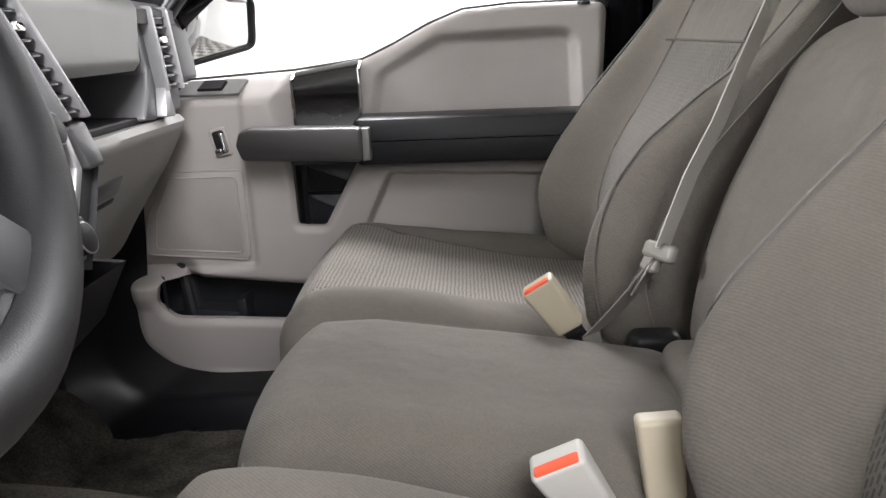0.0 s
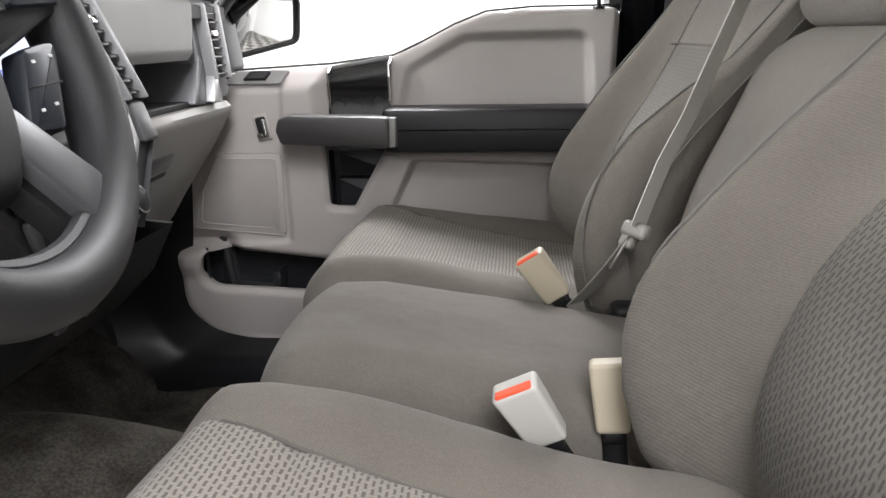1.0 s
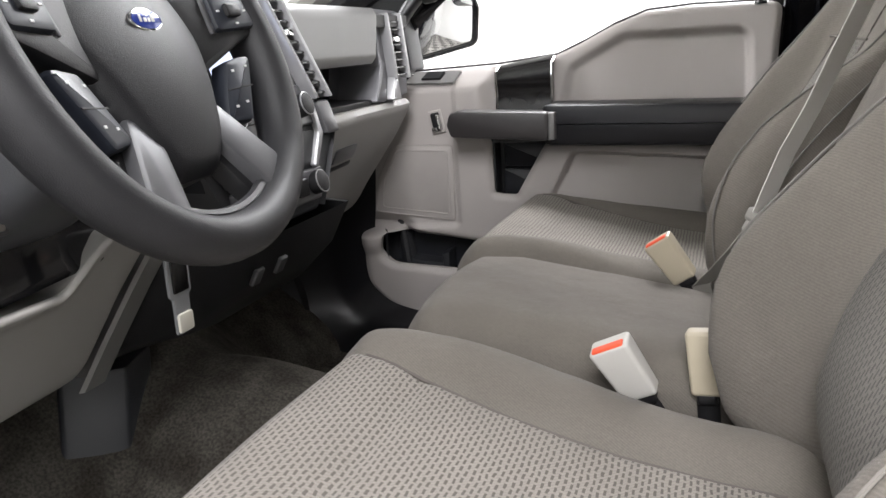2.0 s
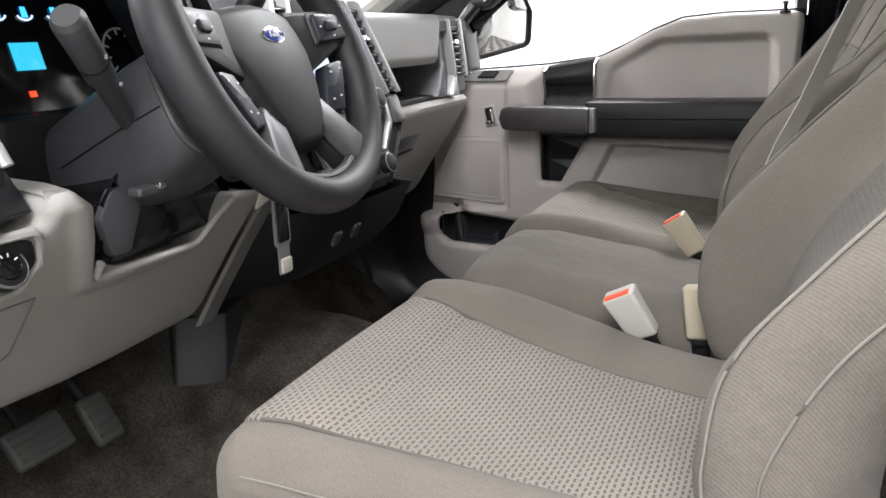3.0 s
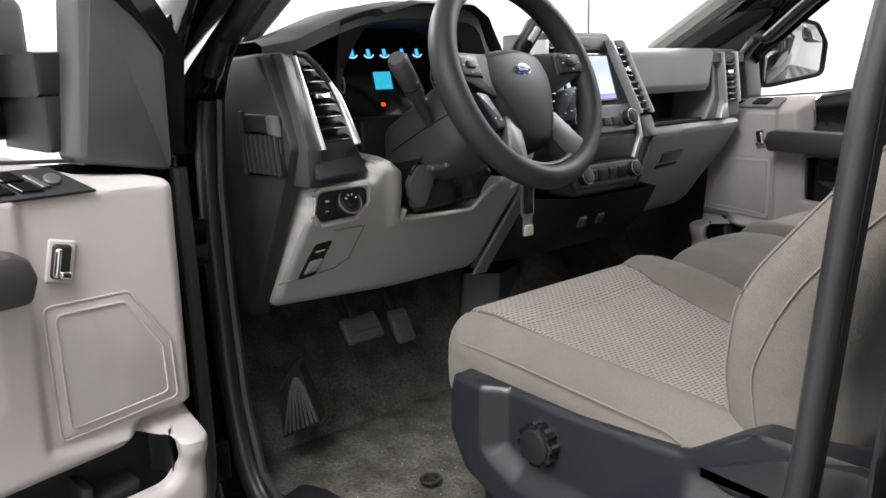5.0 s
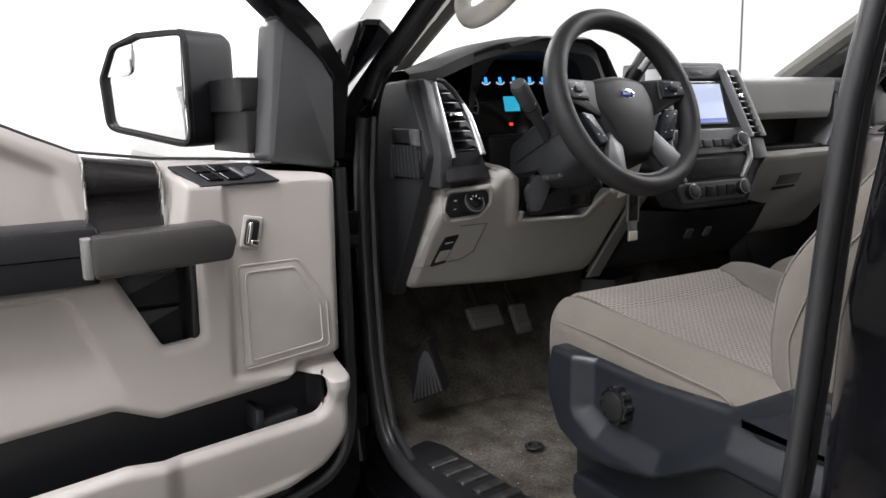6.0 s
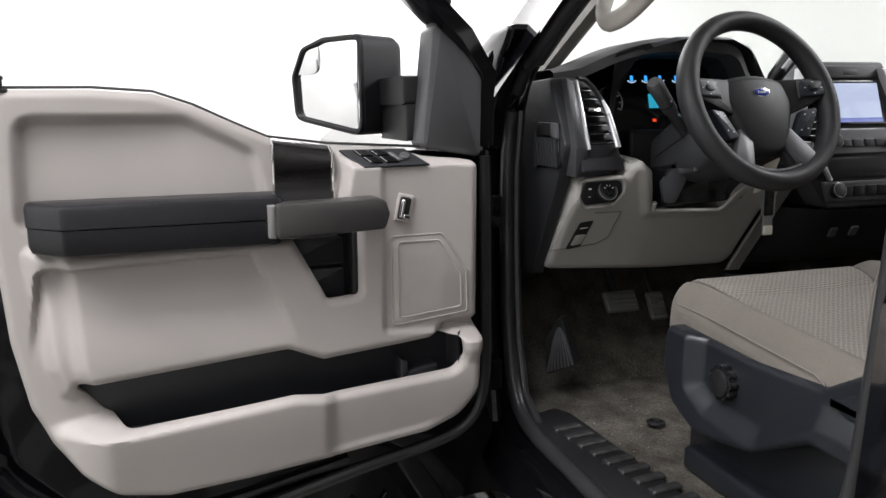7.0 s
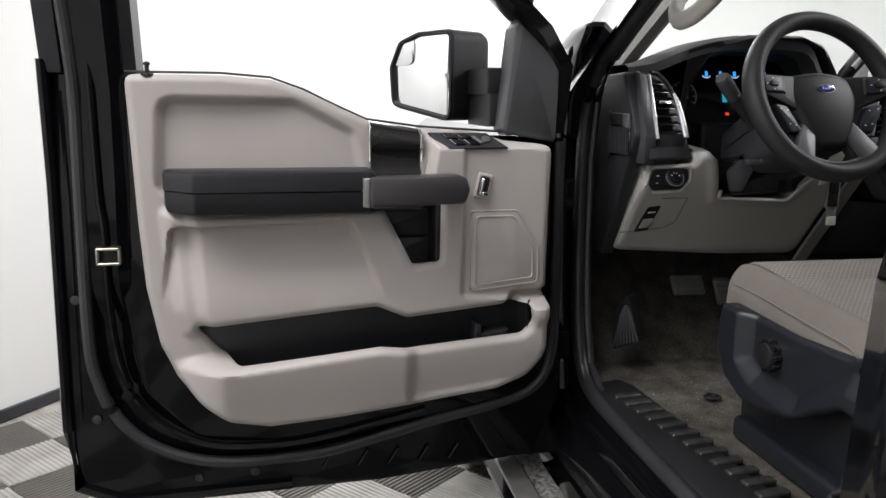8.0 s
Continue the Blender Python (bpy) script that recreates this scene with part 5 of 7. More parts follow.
mouth = fillet([(-0.702, 1.217), (-0.634, 1.217), (-0.640, 1.29), (-0.672, 1.346), (-0.698, 1.346)], [0.003, 0.003, 0.03, 0.012, 0.003], 5)
vent = part("air_vent", slab(mouth, -0.028, -0.018, VL, 0.001), GLOSSBLACK, dash, "black air vent with silver side strips")
for k in range(7):
    zk = 1.226 + 0.0178 * k
    right = lerp(zk, (1.217, 1.29, 1.32, 1.346), (-0.635, -0.641, -0.655, -0.676))
    part("blade", slab([(-0.702, zk - 0.0012), (right, zk - 0.0012), (right, zk + 0.0012), (-0.702, zk + 0.0012)], -0.020, 0.000, lambda a, b, c: VL(a, b - (c + 0.011) * 0.45, c), 0.0007), GLOSSBLACK, vent)
part("vent_tab", slab(fillet([(-0.688, 1.284), (-0.656, 1.284), (-0.658, 1.293), (-0.686, 1.293)], 0.003, 3), -0.008, 0.008, VL, 0.002), CHROME, vent)
part("side_strip", slab([(-0.7085, 1.210), (-0.7025, 1.210), (-0.6985, 1.350), (-0.7035, 1.350)], -0.02, 0.006, VL, 0.002), SATIN, vent, "thin satin silver strip")
line = [(-0.632, 1.212), (-0.6335, 1.235), (-0.6355, 1.26), (-0.639, 1.286), (-0.647, 1.308), (-0.660, 1.331), (-0.678, 1.349), (-0.698, 1.352)]
part("side_strip", tube([VL(y + 0.004, z, 0.002) for y, z in line[:5]], [0.0065, 0.0065, 0.006, 0.0055, 0.003], 10, 0.7, (1, 0, 0)), SATIN, vent, "curved satin silver strip", 50)
part("vent_rim", tube([VL(y + 0.004, z + 0.002, -0.004) for y, z in line[3:]], 0.005, 8), CHARCOAL, vent)

# dash end panel facing the open door
DE = [(-0.66, 0.92), (-0.335, 0.92), (-0.205, 1.150), (-0.172, 1.215), (-0.200, 1.27), (-0.248, 1.355), (-0.62, 1.34)]
endp = part("dash_end_panel", slab(fillet(DE, 0.02, 4), -0.725, -0.752, lambda a, b, c: (a, c - 0.02 * 0, b), 0.006), CHARCOAL, dash, "charcoal dash end panel")
part("end_cover", slab(fillet([(-0.312, 1.165), (-0.190, 1.172), (-0.196, 1.262), (-0.316, 1.266)], 0.006, 3), -0.750, -0.755, lambda a, b, c: (a, c, b), 0.002), GLOSSBLACK, endp)
for k in range(7):
    xk = -0.294 + 0.0150 * k
    part("slat", slab([(xk, 1.172), (xk + 0.005, 1.172), (xk - 0.001, 1.232), (xk - 0.006, 1.232)], -0.754, -0.760, lambda a, b, c: (a, c, b), 0.001), CHARCOAL, endp)
part("cover_rail", slab(fillet([(-0.316, 1.165), (-0.306, 1.165), (-0.306, 1.268), (-0.318, 1.268)], 0.003, 3), -0.752, -0.760, lambda a, b, c: (a, c, b), 0.002), CHARCOAL, endp)
part("cover_tab", slab(fillet([(-0.226, 1.234), (-0.192, 1.230), (-0.198, 1.262), (-0.230, 1.263)], 0.004, 3), -0.754, -0.760, lambda a, b, c: (a, c, b), 0.002), GREYMETAL, endp)
part("cover_head", slab(fillet([(-0.304, 1.236), (-0.230, 1.236), (-0.233, 1.263), (-0.305, 1.264)], 0.004, 3), -0.752, -0.758, lambda a, b, c: (a, c, b), 0.002), DARK, endp)


# centre stack
def S(y, z, c):
    return (-0.205 - (z - 1.20) * 0.32 + c - 0.25 * max(0.0, 1.165 - z), y, z)


SY = 0.018
stack = part("console_body", slab(fillet([(SY - 0.175, 1.155), (SY - 0.10, 1.055), (SY + 0.10, 1.055), (SY + 0.175, 1.155), (SY + 0.165, 1.22), (SY + 0.105, 1.392), (SY - 0.105, 1.392), (SY - 0.165, 1.22)], 0.010, 3), -0.12, 0.0, S, 0.006), CHARCOAL, dash, "charcoal centre stack with silver sides")
part("stack_cap", slab(fillet([(SY - 0.085, 1.353), (SY + 0.085, 1.353), (SY + 0.080, 1.384), (SY - 0.080, 1.384)], 0.006, 3), -0.002, 0.004, S, 0.003), DARK, stack)
part("stack_display", slab([(SY + 0.022 - 0.04, 1.362), (SY + 0.022, 1.362), (SY + 0.022, 1.374), (SY - 0.018, 1.374)], 0.003, 0.0045, S, 0.0005), CHARCOAL, stack)
scr = part("touch_screen", slab(fillet([(SY - 0.092, 1.246), (SY + 0.082, 1.246), (SY + 0.082, 1.348), (SY - 0.092, 1.348)], 0.004, 3), 0.0, 0.005, S, 0.002), GLOSSBLACK, dash, "lit touch screen in a black surround")
part("screen_image", slab([(SY - 0.082, 1.252), (SY + 0.072, 1.252), (SY + 0.072, 1.342), (SY - 0.082, 1.342)], 0.005, 0.0056, S, 0.0002), SCREEN, scr, "pale lit display")
part("screen_bar", slab([(SY - 0.082, 1.252), (SY + 0.072, 1.252), (SY + 0.072, 1.262), (SY - 0.082, 1.262)], 0.0056, 0.0062, S, 0.0002), emitter("lit_blue_bar", (0.30, 0.36, 0.85), 0.6), scr)
for sg in (-1, 1):
    def SS(y, z, c, sg=sg):
        return S(SY + sg * (y - SY), z, c)
    air_vent(dash, SS, SY + 0.137, SY + 0.170, 1.222, 1.372, -0.32, 10, 0.0)
    part("corner_pad", slab(fillet([(SY + 0.140, 1.162), (SY + 0.182, 1.162), (SY + 0.178, 1.212), (SY + 0.138, 1.212)], 0.006, 3), -0.01, 0.012, SS, 0.004), GREYMETAL, stack, "satin grey corner pad")
    part("stack_strip", slab(fillet([(SY + 0.124, 1.226), (SY + 0.136, 1.226), (SY + 0.131, 1.165), (SY + 0.100, 1.118), (SY + 0.090, 1.122), (SY + 0.118, 1.168)], 0.004, 3), 0.001, 0.010, SS, 0.003), STRIPSILVER, stack, "satin silver strip")
    part("console_flank", sheet([[SS(y, z, c) for y, z in ((SY + 0.177, 1.166), (SY + 0.150, 1.120), (SY + 0.108, 1.060))] for c in (0.006, -0.004, -0.06)]), GREYMETAL, stack, "satin grey stack side")
part("radio_panel", slab(fillet([(SY - 0.12, 1.180), (SY + 0.125, 1.180), (SY + 0.118, 1.238), (SY - 0.112, 1.238)], 0.006, 3), -0.002, 0.005, S, 0.003), GREYMETAL, stack, "dark satin radio panel")
for ky in (-0.085, 0.092):
    kt = Matrix.Translation(S(SY + ky, 1.207, 0.004)) @ Matrix.Rotation(radians(72), 4, "Y")
    kb = part("radio_knob", moved(disc(0.017, 0.020, 24, 0.003), kt), DARK, stack, "round black knob with chrome rim")
    part("knob_rim", moved(tube([(0.0165 * math.cos(a), 0.0165 * math.sin(a), 0.018) for a in np.linspace(0, 2 * math.pi, 24, endpoint=False)], 0.0012, 6, close=True), kt), STRIPSILVER, kb)
for ky in (-0.045, -0.015, 0.02, 0.05):
    part("radio_button", slab(fillet([(SY + ky - 0.013, 1.196), (SY + ky + 0.013, 1.196), (SY + ky + 0.013, 1.214), (SY + ky - 0.013, 1.214)], 0.003, 3), 0.004, 0.010, S, 0.002), DARK, stack)
part("slot_recess", slab(fillet([(SY - 0.125, 1.125), (SY + 0.125, 1.125), (SY + 0.128, 1.172), (SY - 0.128, 1.172)], 0.006, 3), -0.001, 0.002, S, 0.001), DARK, stack)
clim = part("climate_panel", slab(fillet([(SY - 0.105, 1.072), (SY + 0.105, 1.072), (SY + 0.118, 1.118), (SY - 0.118, 1.118)], 0.006, 3), -0.002, 0.006, S, 0.003), GREYMETAL, dash, "dark climate control panel")
for ky in (-0.082, 0.086):
    kt = Matrix.Translation(S(SY + ky, 1.096, 0.005)) @ Matrix.Rotation(radians(72), 4, "Y")
    kb = part("climate_knob", moved(disc(0.017, 0.018, 24, 0.003), kt), DARK, clim, "round black knob with chrome rim")
    part("knob_rim", moved(tube([(0.0165 * math.cos(a), 0.0165 * math.sin(a), 0.016) for a in np.linspace(0, 2 * math.pi, 24, endpoint=False)], 0.0012, 6, close=True), kt), STRIPSILVER, kb)
for ky in (-0.05, -0.018, 0.018, 0.05):
    part("climate_button", slab(fillet([(SY + ky - 0.014, 1.083), (SY + ky + 0.014, 1.083), (SY + ky + 0.014, 1.108), (SY + ky - 0.014, 1.108)], 0.003, 3), 0.005, 0.010, S, 0.002), DARK, clim)
low = part("console_face", sheet([[(x - q * k, y, z) for x, z, k in ((-0.165, 1.056, 1), (-0.200, 0.990, 1), (-0.262, 0.93, 0.8), (-0.36, 0.90, 0.2), (-0.60, 0.90, 0))] for y, q in ((-0.157, 0.20), (-0.155, 0.092), (-0.127, 0.05), (-0.10, 0.012), (-0.06, 0), (0.06, 0), (0.175, 0))]), DARK, dash, "black lower console panel", 45)
part("lower_side", slab([(-0.165, 1.056), (-0.200, 0.990), (-0.262, 0.93), (-0.36, 0.90), (-0.60, 0.90), (-0.6, 1.1)], 0.165, 0.178, lambda a, b, c: (a, c, b), 0.002), DARK, low)
for yk in (-0.055, 0.005):
    part("socket", moved(rbox((0.008, 0.020, 0.026), 0.003, 2), Matrix.Translation((-0.193, yk, 1.0)) @ Matrix.Rotation(radians(28), 4, "Y")), GREYMETAL, low, "small power socket")


# passenger's side
def P(y, z, c):
    return (lerp(z, (0.92, 1.0, 1.085, 1.165, 1.185, 1.25, 1.36), (-0.385, -0.345, -0.296, -0.255, -0.258, -0.268, -0.270)) + c - 0.02 * abs(y - 0.4), y, z)


part("passenger_face", relief(fillet([(0.185, 1.252), (0.565, 1.252), (0.592, 1.358), (0.185, 1.360)], 0.012, 3), [], P, 0.008, 0.016, 0.04), DASHFACE, dash, "mid grey dash face panel", 40)
part("shelf", joined(box(-0.40, -0.285, 0.19, 0.62, 1.170, 1.182, 0.003), box(-0.41, -0.395, 0.19, 0.62, 1.175, 1.26, 0.003)), DARK, dash, "open black shelf slot")
glove = part("glove_box", relief(fillet([(0.165, 1.168), (0.728, 1.172), (0.716, 1.105), (0.635, 0.935), (0.30, 0.925), (0.165, 0.95)], [0.02, 0.02, 0.02, 0.05, 0.03, 0.03], 5), [], P, 0.008, 0.022, 0.12), GLOVEGREY, dash, "mid grey glove box", 40)
part("glove_latch", slab(fillet([(0.385, 1.075), (0.475, 1.078), (0.472, 1.106), (0.382, 1.104)], 0.006, 3), -0.004, 0.003, P, 0.002), GREYMETAL, glove)
part("latch_recess", slab(fillet([(0.378, 1.060), (0.470, 1.064), (0.472, 1.072), (0.378, 1.070)], 0.003, 3), -0.004, 0.002, P, 0.001), DARK, glove)


def VP(y, z, c):
    return (-0.262 - (z - 1.18) * 0.10 + c, y, z)


part("right_vent_pod", joined(slab(fillet([(0.575, 1.172), (0.720, 1.180), (0.738, 1.24), (0.725, 1.355), (0.60, 1.358), (0.59, 1.25)], 0.008, 3), -0.14, -0.012, VP, 0.006), slab(fillet([(0.545, 1.175), (0.60, 1.172), (0.62, 1.25), (0.60, 1.262)], 0.006, 3), -0.10, -0.01, VP, 0.006)), PODGREY, dash, "satin grey vent housing")
air_vent(dash, VP, 0.632, 0.690, 1.222, 1.345, -0.05, 8, -0.012)
part("vent_chin", slab(fillet([(0.600, 1.176), (0.645, 1.174), (0.640, 1.222), (0.622, 1.222)], 0.004, 3), -0.03, 0.004, VP, 0.003), STRIPSILVER, dash, "silver vent chin")

# ---- steering wheel and column ----
WC = Vector((-0.043, -0.393, 1.305))
HZ = -0.033
WT = Matrix.Translation(WC) @ Matrix.Rotation(radians(5), 4, "Z") @ Matrix.Rotation(radians(90 - 23), 4, "Y") @ Matrix.Rotation(radians(90), 4, "Z")
wheel = thing("steering_wheel", "dark grey steering wheel with satin spokes and a blue oval badge", "steering wheel", m=WT)
RR = 0.1695
rimp = [(RR * math.cos(a), RR * math.sin(a), 0.0) for a in np.linspace(0, 2 * math.pi, 72, endpoint=False)]
part("rim", tube([Vector(p) for p in rimp], [0.0190 + 0.002 * max(0.0, math.cos(2 * (2 * math.pi * k / 72))) for k in range(72)], 14, 1.15, (0, 0, 1), close=True), WHEELSKIN, wheel, "dark grey rubbery rim", 60)
hubpts = fillet([(-0.103, 0.028), (-0.072, 0.048), (-0.014, 0.054), (0.014, 0.054), (0.072, 0.048), (0.103, 0.028), (0.084, -0.012), (0.054, -0.085), (0.032, -0.114), (-0.032, -0.114), (-0.054, -0.085), (-0.084, -0.012)], [0.010, 0.02, 0.02, 0.02, 0.02, 0.010, 0.04, 0.03, 0.02, 0.02, 0.03, 0.04], 4)
part("hub_pad", relief(hubpts, [], lambda a, b, h: (a, b, HZ + 0.028 + h), 0.004, 0.014, 0.05, (), lambda X, Y: 0.014 - 2.0 * X ** 2 - 1.6 * (Y + 0.02) ** 2), HUBSKIN, wheel, "dark grey airbag cover", 50)
part("hub_back", slab(fillet([(-0.088, 0.045), (0.088, 0.045), (0.078, -0.04), (0.05, -0.112), (-0.05, -0.112), (-0.078, -0.04)], 0.02, 4), HZ - 0.06, HZ + 0.014, lambda a, b, c: (a, b, c), 0.01), DARK, wheel)
badge = part("badge", slab([(0.0205 * math.cos(a), 0.012 + 0.0095 * math.sin(a)) for a in np.linspace(0, 2 * math.pi, 28, endpoint=False)], 0.036, 0.0415, lambda a, b, c: (a, b, c + HZ), 0.001), CHROME, wheel, "chrome rimmed oval badge")
part("badge_field", slab([(0.0185 * math.cos(a), 0.012 + 0.008 * math.sin(a)) for a in np.linspace(0, 2 * math.pi, 28, endpoint=False)], 0.0410, 0.0422, lambda a, b, c: (a, b, c + HZ), 0.0004), BADGEBLUE, badge, "blue oval field")
part("badge_mark", joined(*[slab(fillet([(a, 0.0095), (a + w, 0.0095), (a + w + 0.001, 0.0095 + h), (a + 0.001, 0.0095 + h)], 0.0006, 2), 0.0418, 0.0426, lambda a, b, c: (a, b, c + HZ), 0.0002) for a, w, h in ((-0.011, 0.003, 0.006), (-0.006, 0.004, 0.0035), (-0.0005, 0.003, 0.0035), (0.004, 0.004, 0.006))]), WHITEMARK, badge, "pale plain marks")
for sg in (-1, 1):
    spoke = part("spoke", slab(fillet([(sg * 0.060, 0.060), (sg * 0.160, 0.056), (sg * 0.164, 0.014), (sg * 0.130, 0.004), (sg * 0.060, -0.02)], 0.008, 3), -0.012, 0.020, lambda a, b, c: (a, b - 0.014, c + HZ * (1 - abs(a) / 0.17) - 0.004), 0.006), DARK, wheel, "black spoke with buttons")
    part("button_block", slab(fillet([(sg * 0.096, 0.048), (sg * 0.140, 0.044), (sg * 0.142, 0.012), (sg * 0.092, 0.012)], 0.006, 3), 0.006, 0.020, lambda a, b, c: (a * 1.10, b - 0.010, c + HZ * (1 - abs(a) / 0.17) + 0.004), 0.004), BUTTONBLUE, spoke)
    part("button_trim", slab(fillet([(sg * 0.091, 0.049), (sg * 0.096, 0.049), (sg * 0.092, 0.011), (sg * 0.087, 0.011)], 0.002, 2), 0.006, 0.0165, lambda a, b, c: (a * 1.10, b - 0.010, c + HZ * (1 - abs(a) / 0.17) + 0.004), 0.002), SPOKE, spoke)
    part("rocker_button", slab(fillet([(sg * 0.109, 0.036), (sg * 0.126, 0.035), (sg * 0.126, 0.023), (sg * 0.108, 0.023)], 0.003, 3), 0.018, 0.024, lambda a, b, c: (a * 1.10, b - 0.010, c + HZ * (1 - abs(a) / 0.17) + 0.004), 0.002), DARK, spoke)
    for ma, mb in ((0.101, 0.030), (0.134, 0.028), (0.118, 0.041), (0.118, 0.017)):
        part("button_mark", slab([(sg * (ma - 0.0018), mb - 0.0009), (sg * (ma + 0.0018), mb - 0.0009), (sg * (ma + 0.0018), mb + 0.0009), (sg * (ma - 0.0018), mb + 0.0009)], 0.019, 0.0206, lambda a, b, c: (a * 1.10, b - 0.010, c + HZ * (1 - abs(a) / 0.17) + 0.004), 0.0002), WHITEMARK, spoke)
    pad_ = part("lower_button_pad", slab(fillet([(sg * 0.098, -0.024), (sg * 0.136, -0.020), (sg * 0.100, -0.082), (sg * 0.066, -0.078)], 0.007, 3), -0.004, 0.013, lambda a, b, c: (a, b, c + HZ * (1 - abs(a) / 0.17) + 0.004), 0.005), BUTTONBLUE, spoke, "dark blue-grey button pad")
    part("button_gap", slab([(sg * 0.083, -0.051), (sg * 0.117, -0.051), (sg * 0.118, -0.0495), (sg * 0.084, -0.0495)], 0.0125, 0.0133, lambda a, b, c: (a, b, c + HZ * (1 - abs(a) / 0.17) + 0.004), 0.0002), DARK, pad_)
    for ma, mb in ((0.100, -0.034), (0.119, -0.032), (0.085, -0.066), (0.100, -0.064)):
        part("button_mark", slab([(sg * (ma - 0.0018), mb - 0.0011), (sg * (ma + 0.0018), mb - 0.0011), (sg * (ma + 0.0018), mb + 0.0011), (sg * (ma - 0.0018), mb + 0.0011)], 0.0125, 0.0135, lambda a, b, c: (a, b, c + HZ * (1 - abs(a) / 0.17) + 0.004), 0.0002), WHITEMARK, pad_)
    part("lower_spoke", slab(fillet([(sg * 0.030, -0.070), (sg * 0.062, -0.055), (sg * 0.108, -0.128), (sg * 0.082, -0.146), (sg * 0.064, -0.152)], 0.008, 3), 0.000, 0.016, lambda a, b, c: (a, b, c + HZ * (1 - math.hypot(a, b) / 0.17) - 0.004), 0.005), SPOKE, wheel, "dark satin lower spoke")
    part("spoke_root", slab(fillet([(sg * 0.020, -0.060), (sg * 0.070, -0.045), (sg * 0.120, -0.125), (sg * 0.056, -0.160)], 0.010, 3), -0.014, 0.004, lambda a, b, c: (a, b, c + HZ * (1 - math.hypot(a, b) / 0.17) - 0.004), 0.006), DARK, wheel)
part("rim_crescent", tube([(0.150 * math.cos(a), 0.150 * math.sin(a), 0.0) for a in np.linspace(math.radians(232), math.radians(308), 16)], 0.006, 8), WHEELSKIN, wheel)

column = thing("steering_column", "charcoal plastic steering column shroud with stalk and shift lever", "steering column", (-0.25, -0.352, 1.1))
tilt = radians(23)
ax = Vector((-math.cos(tilt), 0, -math.sin(tilt)))
WC = Vector((-0.072, -0.378, 1.289))


def squarish(f, wide, up, down, power=0.55, count=32):
    """A rounded box section across the column's axis, f behind the wheel."""
    c_ = WC + ax * f
    out_ = []
    for k in range(count):
        a_ = 2 * math.pi * k / count
        ca_, sa_ = math.cos(a_), math.sin(a_)
        y_ = math.copysign(abs(ca_) ** power, ca_) * wide
        z_ = math.copysign(abs(sa_) ** power, sa_) * (up if sa_ > 0 else down)
        out_.append(tuple(c_ + Vector((-math.sin(tilt) * z_, y_, math.cos(tilt) * z_))))
    return out_


part("collar", sheet([squarish(f, r, r, r, 1.0) for f, r in ((0.030, 0.050), (0.034, 0.066), (0.060, 0.074), (0.075, 0.070))], True, True), DARK, column, "black round collar behind the wheel", 40)
part("shroud", sheet([squarish(*q) for q in ((0.070, 0.060, 0.050, 0.052), (0.074, 0.072, 0.060, 0.064), (0.082, 0.078, 0.064, 0.070), (0.13, 0.084, 0.062, 0.082), (0.19, 0.084, 0.056, 0.090), (0.27, 0.080, 0.05, 0.09), (0.34, 0.075, 0.045, 0.085))], True, True), COLUMNGREY, column, "charcoal column shroud", 40)
# a paler, glossier lip stands for the highlight along the shroud's edge
part("shroud_lip", tube(squarish(0.080, 0.078, 0.064, 0.070), 0.0045, 8, close=True), material("satin_column_edge_highlight", (0.075, 0.075, 0.080), 0.28, vary=0.1), column, "satin edge of the shroud with its highlight painted in")
part("shroud_seam", tube([tuple(WC + ax * f + Vector((0, -w - 0.0003, -0.004 - 0.02 * f))) for f, w in ((0.085, 0.0785), (0.13, 0.084), (0.19, 0.084), (0.26, 0.0805))], 0.0010, 6), DARK, column)
part("lower_cover", sheet([[(x, -0.378 + y, z) for y, z in ((-0.118, z0), (-0.108, z0 + 0.05), (-0.075, z0 + 0.085), (0.07, z0 + 0.085), (0.10, z0 + 0.05), (0.11, z0))] for x, z0 in ((-0.42, 1.06), (-0.30, 1.078), (-0.235, 1.090), (-0.222, 1.098))], False, False), GLOSSBLACK, column, "glossy black lower cover", 50)
part("cover_front", slab(fillet([(-0.490, 1.072), (-0.488, 1.140), (-0.450, 1.172), (-0.315, 1.172), (-0.285, 1.13), (-0.275, 1.085)], 0.018, 4), -0.235, -0.222, lambda a, b, c: (c - (b - 1.1) * 0.1, a, b), 0.006), GLOSSBLACK, column)
part("tilt_lever", joined(tube([(-0.24, -0.440, 1.158), (-0.195, -0.448, 1.155)], 0.007, 8), rbox((0.020, 0.046, 0.011), 0.004, 3, 1, None, (-0.190, -0.450, 1.156))), GREYMETAL, column, "grey tilt lever")
part("lever_tip", rbox((0.008, 0.010, 0.008), 0.002, 2, 1, None, (-0.180, -0.440, 1.160)), METAL, column, "bright worn lever tip")
# added grey slab paints the lit left part of the black lower cover
part("cover_lit_patch", slab(fillet([(-0.492, 1.084), (-0.497, 1.130), (-0.472, 1.160), (-0.440, 1.158), (-0.432, 1.135), (-0.462, 1.084)], 0.012, 4), -0.226, -0.215, lambda a, b, c: (c - (b - 1.1) * 0.1, a, b), 0.005), COLUMNGREY, column, "grey patch for the lit part of the lower cover")
st0, st1 = Vector((-0.200, -0.455, 1.232)), Vector((-0.133, -0.577, 1.340))
stalk = part("turn_stalk", tube([st0, st0.lerp(st1, 0.45), st0.lerp(st1, 0.5), st0.lerp(st1, 0.97), st1], [0.010, 0.012, 0.0155, 0.017, 0.014], 14), COLUMNGREY, column, "dark grey turn signal stalk")
